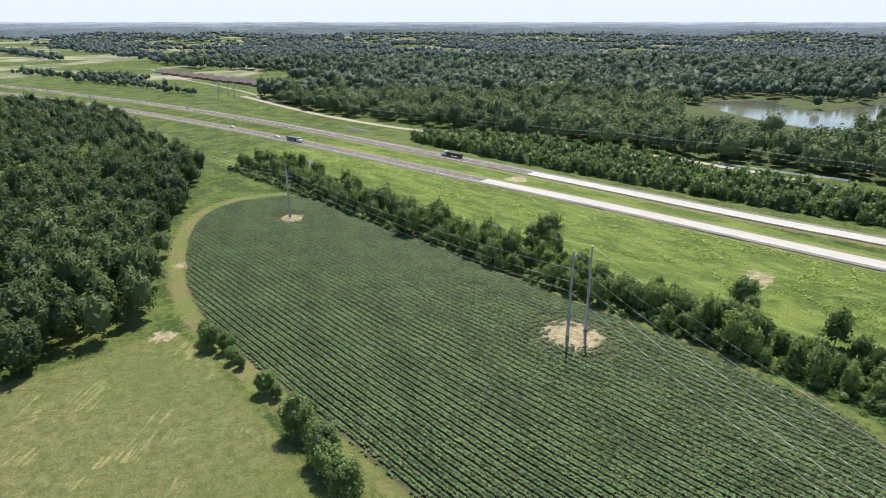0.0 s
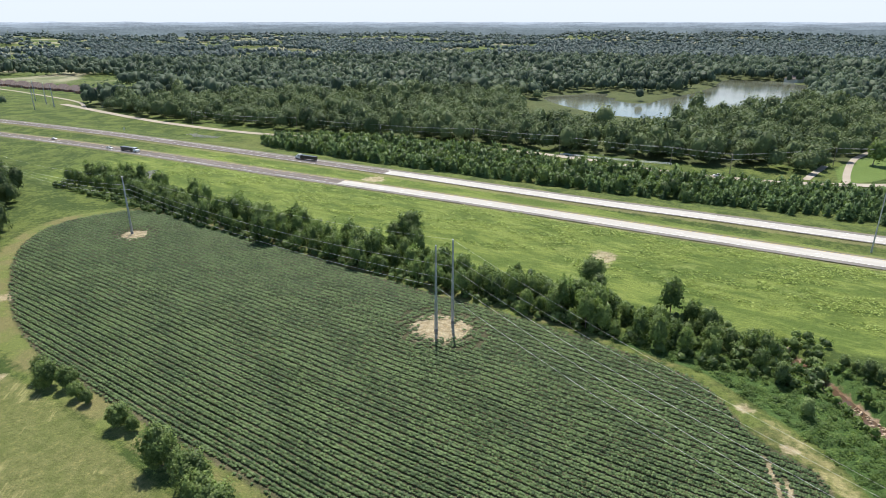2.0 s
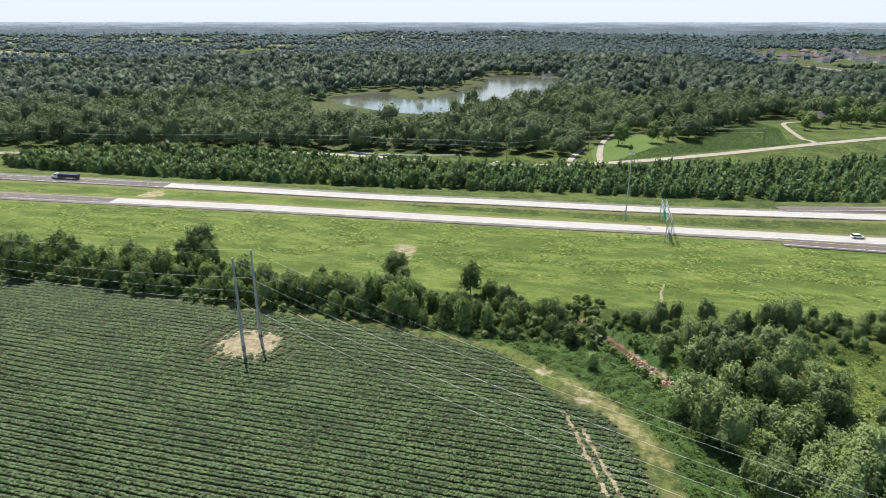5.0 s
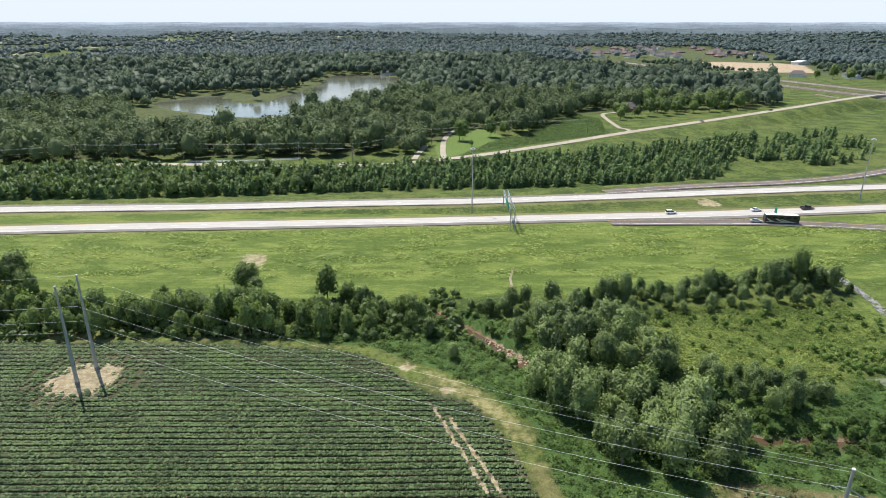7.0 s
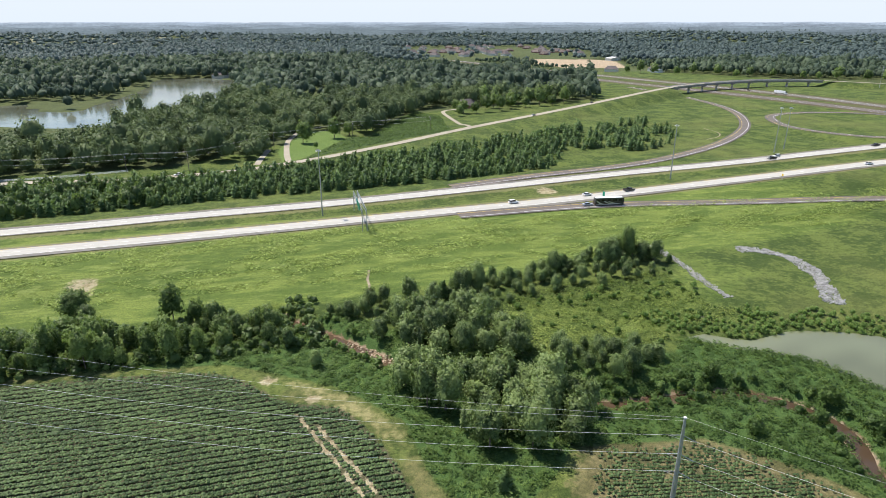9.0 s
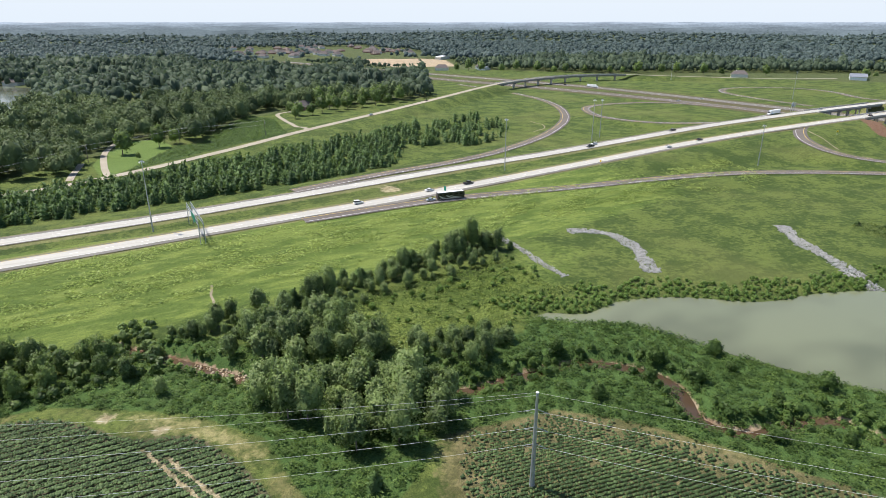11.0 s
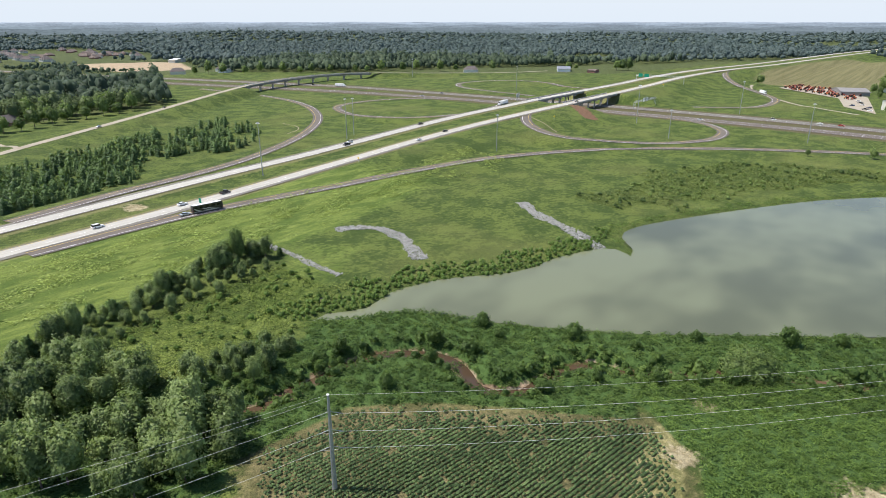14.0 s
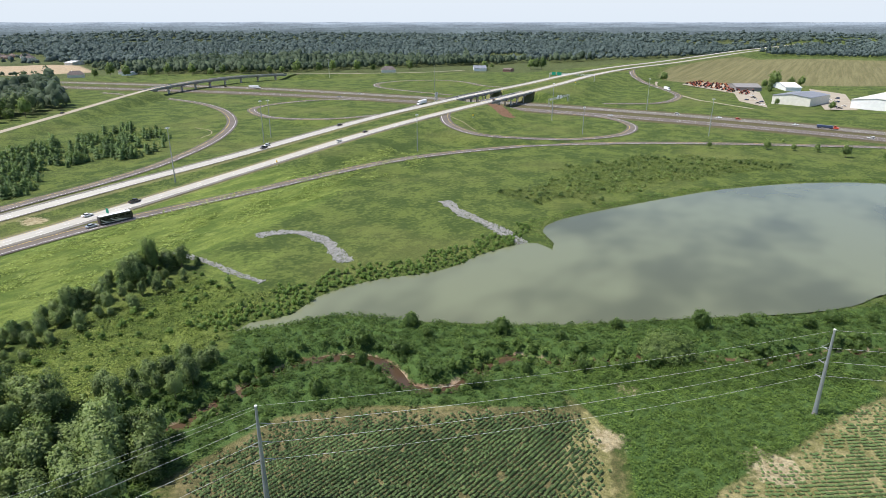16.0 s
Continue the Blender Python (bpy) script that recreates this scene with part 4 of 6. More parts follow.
P_EDGE = [proto(13, 24, 7, 3.4, 0.0, 7, 1, 0.36, 0.4, 0.18) for _ in range(4)]
x, y = scatter(-760, 560, 290, 720, 10.5, lambda x, y: great_woods(x, y) & (np.hypot(x, y) < 720), 21)
woods("woods", x, y, P_MID, (0.65, 1.25), M_WOODS, "dense dark green broadleaf woods beyond the road", patch=0.3, sizes=1 + 0.15 * waves(x, y, 90, 18))
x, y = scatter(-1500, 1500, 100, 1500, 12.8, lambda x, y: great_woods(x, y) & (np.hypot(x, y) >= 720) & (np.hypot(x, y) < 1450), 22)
woods("far_woods", x, y, P_FAR, (0.7, 1.3), M_FAR_HAZED_WOODS, "distant broadleaf woods with small clearings", patch=0.3, sizes=(1 + 0.2 * waves(x, y, 110, 15)) * (1 - 0.45 * ((y > 1080) & (x > 200) & (x < 850))))
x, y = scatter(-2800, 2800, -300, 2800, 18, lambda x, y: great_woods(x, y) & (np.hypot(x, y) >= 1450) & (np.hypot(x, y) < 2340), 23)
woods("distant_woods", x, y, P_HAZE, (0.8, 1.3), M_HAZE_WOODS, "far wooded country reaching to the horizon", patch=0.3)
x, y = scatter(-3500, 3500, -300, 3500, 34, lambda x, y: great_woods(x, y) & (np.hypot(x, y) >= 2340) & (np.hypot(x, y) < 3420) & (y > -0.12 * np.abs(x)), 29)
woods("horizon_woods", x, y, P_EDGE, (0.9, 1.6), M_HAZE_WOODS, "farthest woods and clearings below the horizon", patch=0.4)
lx = np.array([-1290, -1130, -965, -860, -735.0])
x, y = scatter(-1290, -735, 190, 310, 11, lambda x, y: np.abs(y - np.interp(x, lx, [209, 232, 262, 276, 290])) < 11 + 6 * waves(x, y, 70, 19), 20)
cx, cy = scatter(-1090, -930, 215, 340, 12, lambda x, y: np.hypot((x + 1008) / 66, (y - 278) / 46) < 1, 19)
x, y = np.r_[x, cx], np.r_[y, cy]
woods("far_hedge_woods", x, y, P_FAR, (0.4, 0.8), M_FAR_HAZED_WOODS, "belt of trees between the highway and the houses")

# young pines between the highway and the side road
PINES = spline([(-350, 292), (-244, 285), (-108, 298), (5, 312), (65, 318), (143, 328), (185, 378), (246, 372), (300, 428), (312, 490), (190, 446),
                (79, 396), (-8, 366), (-107, 350), (-259, 346), (-330, 318)], closed=True)
P_PINE = [conifer(RNG, RNG.uniform(4.2, 5.4), RNG.uniform(3.6, 4.6)) for _ in range(7)]
x, y = scatter(-360, 330, 270, 500, 3.3, lambda x, y: (inside(x, y, PINES) > 0) & clear_of_roads(x, y) & (0.7 * waves(x, y, 42, 31) + 0.9 * waves(x, y, 14, 32) < 0.8 - 0.0062 * np.maximum(x - 40, 0)), 24)
woods("young_pines", x, y, P_PINE, (0.3, 1.4), M_PINE, "young green pines planted between two roads", "pine trees", sizes=1.25 + 0.2 * ease(-x, 0, 260) + 0.15 * waves(x, y, 30, 33))
P_BUSH = [proto(2.4, 3.2, 36, 0.48, 0.0, 9, 2) for _ in range(5)]
P_TUFT = [tuft(0.5, 1.5, 12, 0.34) for _ in range(5)]
P_VINE = [tuft(1.6, 3.2, 62, 0.54) for _ in range(6)]
P_HERB = [tuft(0.9, 2.3, 34, 0.36) for _ in range(5)]
P_SMALL = [proto(7, 5.0, 120, 0.55, 0.0, 16, 2, 0.42) for _ in range(5)]
x, y = scatter(-350, -60, 280, 350, 6.5, lambda x, y: (inside(x, y, PINES) > 0) & clear_of_roads(x, y) & (waves(x, y, 30, 34) > -0.3), 36)
woods("roadside_thicket", x, y, P_SMALL, (0.9, 1.5), M_OAK, "mixed leafy thicket beside the far carriageway", "thicket")

# woods west of the field
WEST = np.array([(-164, 2), (-166, 26), (-170, 46), (-205, 64), (-246, 80), (-300, 112), (-352, 140), (-420, 150), (-500, 158), (-637, 176), (-760, 135), (-900, 80), (-1100, -20),
                 (-900, -200), (-300, -120), (-170, -60)], float)
P_WEST = [proto(RNG.uniform(13, 17), RNG.uniform(7.5, 10.5), 340, 0.74, 0.02, RNG.randint(18, 30), 2, 0.42, 0.5) for _ in range(8)]
x, y = scatter(-1000, -150, -200, 200, 6.6, lambda x, y: (inside(x, y, WEST) > 3) & (np.hypot(x, y) < 420) & (x * 0.55 + y > -160), 25)
woods("west_woods", x, y, P_WEST, (0.65, 1.15), M_WEST, "dense mixed woods beside the crop field", patch=0.2)
P_LOW = [proto(12, 9.0, 80, 0.95, 0.02, 14, 2, 0.4) for _ in range(5)]
x, y = scatter(-1100, -300, -20, 220, 8.5, lambda x, y: (inside(x, y, WEST) > 2) & (np.hypot(x, y) >= 420) & (y > -0.1 * x - 20), 26)
woods("west_woods_beyond", x, y, P_LOW, (0.6, 1.05), M_WEST, "dense mixed woods stretching west beside the highway")

# tree line between field and highway bank
kinds = [tree_kind("slender_tree", RNG.uniform(8.5, 12), RNG.uniform(6.0, 8.6), 1100, 0.46, M_OAK, 0.0, RNG.randint(18, 34), 2, 0.75, 0.75) for _ in range(9)]
spots = []
for x in np.arange(-345, -4, 4.3):
    for row in range(3):
        xx = x + RNG.uniform(-1.7, 1.7)
        yy = 155 + 7.5 * row + RNG.uniform(-2.8, 2.8) + 6 * float(ease(-x, 180, 330))
        if row == 2 and RNG.uniform() < 0.35:
            continue
        spots.append((xx, yy, RNG.uniform(0.5, 1.05) * (0.62 + 0.38 * float(ease(-x, 0, 60))) * (1.0 - 0.12 * (row == 0))))
spots += [(-9, 157, 0.62), (-15, 160, 0.55), (-36, 176, 1.1)]
plant_all(kinds, spots, "slender broadleaf tree in the line beside the crop field", "tree", "tree line")
kinds = [tree_kind("spreading_tree", 10.5, 10, 2600, 0.40, M_OAK, 0.0, 44) for _ in range(2)]
plant_all(kinds, [(-141, 187, 1.15), (-136, 184, 0.7), (-147, 185, 0.75), (-64, 185, 0.85), (-60, 181, 0.6)], "broad dark green tree standing out of the tree line", "tree", "tree line")
x, y = scatter(-350, 4, 149, 182, 2.9, lambda x, y: (y < 176 + 5 * waves(x, y, 40, 37)) & (y > 150.5), 38)
woods("hedge_undergrowth", x, y, P_BUSH, (0.6, 1.35), M_OAK, "dark leafy undergrowth below the tree line", "undergrowth")

# grove on the creek
GROVE = np.array([(2, 166), (28, 177), (60, 184), (100, 192), (135, 196), (124, 172), (108, 168), (70, 166), (48, 150), (60, 136), (84, 132), (92, 120), (72, 112), (52, 93), (34, 97), (22, 125), (10, 147)], float)
kinds = [tree_kind("leafy_tree", RNG.uniform(10, 13), RNG.uniform(8, 10), 1750, 0.42, M_SYCA, 0.0, 42, 2, 0.5) for _ in range(7)]
gx_, gy_ = scatter(0, 140, 85, 198, 5.2, lambda x, y: (inside(x, y, GROVE) > 0) & (near_line(x, y, CREEK, 8)[0] > 5), 27)
small = lambda a, b: 0.45 if b > 155 else (0.62 if a > 62 else 1.0)
plant_all(kinds, [(a, b, RNG.uniform(0.55, 0.98) * small(a, b)) for a, b in zip(gx_, gy_)] + [(114, 191, 0.8), (110, 186, 0.9), (123, 187, 0.7), (126, 184, 0.65), (-4, 152, 0.5), (3, 141, 0.4)] +
          [(4 + 4.2 * i + RNG.uniform(-2, 2), 165 + 0.9 * i + RNG.uniform(-5, 3), RNG.uniform(0.3, 0.7)) for i in range(30)],
          "leafy broadleaf tree in the creekside grove", "tree", "creek grove")
kinds = [tree_kind("bushy_tree", RNG.uniform(5, 6.5), RNG.uniform(5, 7), 700, 0.36, M_VINE, 0.0, 26) for _ in range(3)]
gx_, gy_ = scatter(85, 215, -40, 130, 12.0, lambda x, y: (inside(x, y, VINE_B) > 2) & (near_line(x, y, CREEK, 8)[0] > 4) & (waves(x, y, 40, 39) > -0.4), 28)
plant_all(kinds, [(a, b, RNG.uniform(0.45, 0.95)) for a, b in zip(gx_, gy_)], "low bushy tree draped in vines above the creek", "tree", "creekside bushes")
kinds = [tree_kind("willow", 9.5, 16, 6000, 0.30, M_OAK, 0.0, 80)]
plant_all(kinds, [(153, 25, 1.0)], "wide pale green willow beside the creek", "tree", "")

kinds = [tree_kind("tall_tree", 13.5, 6.6, 2600, 0.34, M_OAK, 0.0, 34, amp=0.6)]
plant_all(kinds, [(118, 189, 1.0)], "tall narrow tree at the tip of the grove", "tree", "")


def pine_kind(h, w):
    """A young pine built once: trunk and crown under an Empty."""
    root = new("young_pine")
    v, f = trunk_mesh(RNG, h, h * 0.014, 3)
    t = new("trunk", mesh_of("trunk", v, f, M_BARK, smooth=True))
    v, f, tn, nv = conifer(RNG, h, w, 8, 10, 420)
    c = new("crown", mesh_of("crown", v, f, M_PINE, tn, normals=nv))
    t.parent = c.parent = root
    return root


plant_all([pine_kind(6.2, 3.6) for _ in range(3)], [(105, 186, 1.0), (96, 183, 0.8), (90, 184, 1.1), (76, 180, 0.7), (68, 178, 1.2), (63, 181, 0.9), (57, 177, 0.8), (50, 176, 1.1), (127, 187, 0.7), (131, 182, 0.6),
                                                    (44, 173, 0.9), (112, 181, 0.8), (84, 178, 0.6), (34, 87, 0.75)], "young pine among the brush of the grove", "pine tree", "grove pines")

# hedge trees along the hay field
kinds = [tree_kind("tree", RNG.uniform(7.0, 8.5), RNG.uniform(5.8, 7.0), 3200, 0.26, M_OAK, 0.0, 46) for _ in range(5)]
plant_all(kinds, [(-153, 55, 0.85), (-148.5, 54, 0.95), (-144, 56, 0.8), (-138, 55, 0.62), (-134, 55, 0.45), (-120, 54, 0.85), (-116, 55, 0.5), (-101, 52, 1.2), (-97, 52.5, 0.8), (-90, 51.5, 1.1), (-85, 50, 1.1), (-79, 48, 1.2)],
          "dark round tree in the hedge beside the hay field", "tree", "hedge trees")

# thickets of vines, weeds and shore plants
x, y = scatter(-50, 245, -75, 175, 2.1, lambda x, y: ((inside(x, y, VINE_A) > 0) | (inside(x, y, VINE_B) > 0)) & (near_line(x, y, CREEK, 8)[0] > np.where((x < 24) & (y > 138), 3.6, 0.6 + 2.6 * waves(x, y, 30, 40))) & (inside(x, y, POND) < -1.5), 29)
woods("vine_thicket", x, y, P_VINE, (0.45, 1.05), M_VINE, "dense vines and brush covering the creek banks", "thicket", patch=0.2)
x, y = scatter(-5, 235, -125, 172, 2.3, lambda x, y: (near_line(x, y, CREEK, 8)[0] < 5.5) & (near_line(x, y, CREEK, 8)[0] > np.where(((x < 24) & (y > 138)) | ((np.abs(x - 108) < 10) & (np.abs(y - 84) < 22)), 3.4, 0.3)) & (waves(x, y, 17, 48) > -0.4), 54)
woods("creek_bushes", x, y, P_BUSH, (0.5, 1.1), M_VINE, "leafy bushes overhanging the muddy creek", "bushes", patch=0.3)
x, y = scatter(60, 180, -40, 60, 1.6, lambda x, y: inside(x, y, WEED_A) > 0, 30)
woods("weed_patch", x, y, P_VINE, (0.4, 0.85), M_RANK, "bright green tall weeds beside the small field", "weeds", patch=0.2)
x, y = scatter(95, 420, -120, 140, 2.0, lambda x, y: (inside(x, y, POND) < -2.0) & (inside(x, y, POND) > -8 - 3 * waves(x, y, 30, 41)) & (waves(x, y, 15, 42) > -0.7), 32)
woods("shore_brush", x, y, P_HERB, (0.5, 1.2), M_SHRUB, "low green brush along the pond shore", "brush")
x, y = scatter(40, 126, 120, 190, 3.8, lambda x, y: (inside(x, y, GROVE) < 2) & (inside(x, y, POND) < -8) & (y < 150 + 0.42 * x) & (y > 128) & (waves(x, y, 20, 43) > -0.2), 33)
woods("meadow_brush", x, y, P_BUSH, (0.1, 1.0), M_SHRUB, "yellow-green brush in the rough meadow by the grove", "brush")
x, y = scatter(30, 165, 125, 205, 2.0, lambda x, y: (inside(x, y, MEADOW) > -4) & ((x < 123) | (y < 146)) & (inside(x, y, POND) < -6) & (near_line(x, y, CREEK, 8)[0] > 5) & (waves(x, y, 13, 49) > -0.9), 52)
woods("meadow_herbs", x, y, P_HERB, (0.7, 1.7), M_MEADOW, "rough olive-green weeds covering the meadow by the grove", "weeds", patch=0.35)
BRUSH = np.array([(262, 107), (275, 130), (316, 130), (362, 122), (412, 94), (440, 30), (425, 0), (404, 20), (362, 48), (330, 66), (290, 84)], float)
x, y = scatter(240, 445, -5, 140, 2.3, lambda x, y: (inside(x, y, BRUSH) + 9 * waves(x, y, 40, 44) > 4) & (inside(x, y, POND) < -5) & (near_line(x, y, EXIT, 14)[0] > 14) & (waves(x, y, 11, 45) > -0.7), 34)
woods("scrub", x, y, P_HERB, (0.8, 1.7), M_SCRUB, "dark olive scrub on the slope between ramp and pond", "scrub", patch=0.4)
keep = np.random.RandomState(8).uniform(0, 1, len(x)) < 0.2
woods("scrub_bushes", x[keep], y[keep], P_BUSH, (0.25, 1.0), M_OAK, "scattered dark bushes in the scrub above the pond", "bushes", patch=0.4)
x, y = scatter(100, 235, 84, 160, 2.1, lambda x, y: (inside(x, y, POND) < -2.0) & (inside(x, y, POND) > -14 - 3 * waves(x, y, 25, 50)) & (y > 190 - 0.55 * x) & (y > 96) & (waves(x, y, 12, 51) > -0.8), 53)
woods("bank_brush", x, y, P_BUSH, (0.3, 0.8), M_SHRUB, "tall green weeds and brush on the pond bank", "brush", patch=0.3)
x, y = scatter(-330, 330, 172, 242, 1.6, lambda x, y: (near_line(x, y, NEAR, 9)[0] > 8) & (waves(0.4 * x, y, 22, 46) + 0.8 * waves(0.6 * x, y, 8, 47) > 0.15) & (y > np.where(x < 120, 194, 205)), 35)
woods("slope_weeds", x, y, P_TUFT, (0.9, 2.1), M_WEED, "tufts of tall weeds on the highway bank", "weeds", patch=0.3)

x, y = scatter(-330, 330, 196, 240, 2.4, lambda x, y: (near_line(x, y, NEAR, 11)[0] > 10) & (near_line(x, y, EXIT, 11)[0] > 10) & (waves(0.35 * x, y, 15, 55) + 0.7 * waves(x, y, 7, 56) > 0.42), 57)
woods("slope_brush", x, y, P_HERB, (0.35, 0.85), M_MEADOW, "clumps of rank yellow-green weeds on the highway bank", "weeds", patch=0.4)
x, y = scatter(0, 150, 385, 610, 2.7, lambda x, y: (inside(x, y, KUDZU) > 0) & (near_line(x, y, SIDE, 6)[0] > 5.5) & (inside(x, y, LAWN) < -1) & (near_line(x, y, spline(DRIVES[2]), 4)[0] > 3) & ~great_woods(x, y), 37)
woods("creeper_field", x, y, P_VINE, (0.5, 1.0), M_VINE, "low green creepers smothering the ground beside the road", "creepers", patch=0.3)

# single trees and bushes round the interchange
kinds = [tree_kind("tree", 9, 7, 420, 0.5, M_OAK, 0.05) for _ in range(3)]
plant_all(kinds, [(455, 62, .55), (470, 28, .75), (476, 12, .6), (480, -2, .62), (470, -18, .95), (466, -40, .75), (500, 20, .4), (447, -60, 1), (955, 60, 2.6), (965, 42, 1.5), (975, 30, 1.4), (940, 72, 1.4), (959, 206, 1.8), (905, 62, 1),
                  (870, 60, .9), (735, 42, .8), (728, -8, .9), (12, 452, 1.9), (20, 430, 0.5), (36, 470, 1.5), (48, 478, 1.4), (1105, 478, 2.2), (1112, 470, 2.4), (1120, 462, 2.2), (1060, 552, 1.8), (1090, 562, 1.2), (1102, 556, 1.2),
                  (158, 556, 1.22), (166, 572, 1.62), (178, 570, 1.35), (191, 580, 1.76), (206, 584, 1.49), (222, 594, 1.89), (240, 600, 1.62), (258, 608, 1.76), (275, 612, 1.49), (292, 622, 1.89), (206, 602, 1.76), (228, 613, 2.16), (252, 626, 2.03),
                  (276, 632, 2.16), (165, 592, 1.62), (205, 632, 2.16), (222, 640, 1.8)] +
          [(560 + 22 * i + RNG.uniform(-8, 8), 985 - 20 * i + RNG.uniform(-14, 14), RNG.uniform(1.4, 2.2)) for i in range(18)], "broadleaf tree standing alone on open grass", "tree", "open-ground trees")


# ---- crop rows ----
CLEAR = [(-87.5, 130.5, 7.5, 6.0), (-239, 129.5, 5.5, 4.5), (-9, 136, 5, 2.5), (2, 126, 6, 2.2)]


def thin(x, y):
    """1 where the crop stands full, 0 where it is missing."""
    m = np.ones(x.shape)
    for cx, cy, rx, ry in CLEAR:
        q = np.hypot((x - cx) / rx, (y - cy) / ry)
        m = np.minimum(m, ease(q + 0.25 * waves(x, y, 5, 61), 1.0, 1.15))
        m = m * np.where((q < 2.0) & (waves(x, y, 4, 62) > 0.25) & (cx < -50), 0.0, 1.0)
    for x0, y0, x1, y1 in ((-3, 121, 8, 92), (1, 116, 11, 91)):
        s = np.clip(((x - x0) * (x1 - x0) + (y - y0) * (y1 - y0)) / ((x1 - x0) ** 2 + (y1 - y0) ** 2), 0, 1)
        m = np.minimum(m, ease(np.hypot(x - x0 - s * (x1 - x0), y - y0 - s * (y1 - y0)), 0.3, 0.75))
    return m


def crop(name, poly, spacing, angle, tall, seed, label, gaps=2.0, wide=0.55, edge=2.0, pair=0.1, step=0.5, mean_tone=0.45):
    """Rows of bushy plants: each plant a small rough dome of leaves; rows stand in pairs; all joined."""
    r = np.random.RandomState(seed)
    c, s = math.cos(angle), math.sin(angle)
    u, v = poly[:, 0] * c + poly[:, 1] * s, -poly[:, 0] * s + poly[:, 1] * c
    us = np.arange(u.min(), u.max(), step)
    P = []
    for num, row in enumerate(np.arange(v.min(), v.max(), spacing)):
        a = us + r.uniform(-.2, .2, len(us)) * step
        b = row + (pair if num % 2 else -pair) * spacing + 0.3 * np.sin(us / 31 + 0.02 * row) + 0.05 * r.normal(size=len(us))
        P.append(np.c_[a * c - b * s, a * s + b * c])
    P = np.vstack(P)
    sd = inside(P[:, 0], P[:, 1], poly)
    ok = (sd > r.uniform(-0.5, 1, len(P)) + edge * r.uniform(0, 1, len(P)) ** 2) & (thin(P[:, 0], P[:, 1]) > 0.5)
    ok &= waves(P[:, 0], P[:, 1], 7, 63) + 0.5 * waves(P[:, 0], P[:, 1], 2.5, 64) + r.normal(0, 0.12, len(P)) < gaps
    P = P[ok]
    n = len(P)
    rad = spacing * wide * r.uniform(0.8, 1.2, n)
    top = tall * r.uniform(0.75, 1.2, n) * (1 + 0.12 * waves(P[:, 0], P[:, 1], 30, 65))
    spin = r.uniform(0, 6.28, n)
    V = np.empty((n, 7, 3))
    for k in range(6):
        q = spin + k * math.pi / 3
        w = rad * r.uniform(0.75, 1.2, n)
        V[:, k, 0], V[:, k, 1] = P[:, 0] + w * np.cos(q), P[:, 1] + w * np.sin(q)
        V[:, k, 2] = top * r.uniform(0.30, 0.72, n)
    V[:, 6, 0], V[:, 6, 1], V[:, 6, 2] = P[:, 0] + r.normal(0, 0.08, n), P[:, 1] + r.normal(0, 0.08, n), top
    V[:, :, 2] += on_ground(P[:, 0], P[:, 1])[:, None]
    F = np.array([(k, (k + 1) % 6, 6) for k in range(6)])[None] + (np.arange(n) * 7)[:, None, None]
    tone = np.clip(mean_tone + 0.16 * waves(P[:, 0], P[:, 1], 18, 66) + r.normal(0, 0.24, n), 0, 1)
    T = np.clip(tone[:, None] + r.normal(0, 0.22, (n, 7)), 0, 1)
    return tagged(new(name, mesh_of(name, V.reshape(-1, 3), F.reshape(-1, 3), M_CROP, T.ravel())), label, "crop", kind="stuff")


crop("crop_rows", FIELD, 0.965, 0.0, 0.72, 41, "long even rows of dark green bushy crop plants", 2.1, 0.38, 2.0, 0.13, 0.45)
# mean_tone is lowered here to put a cloud's shade into the leaves
crop("crop_rows_by_creek", PATCH, 0.965, -0.17, 0.75, 43, "patchy rows of crop plants on dry soil", 1.25, 0.36, 9.0, 0.0, mean_tone=0.3)
crop("crop_rows_beyond_pole", PATCH_B, 0.965, -0.97, 0.5, 45, "thin pale rows of crop plants on dry soil", 0.8, 0.34, 9.0, 0.0, mean_tone=0.5)

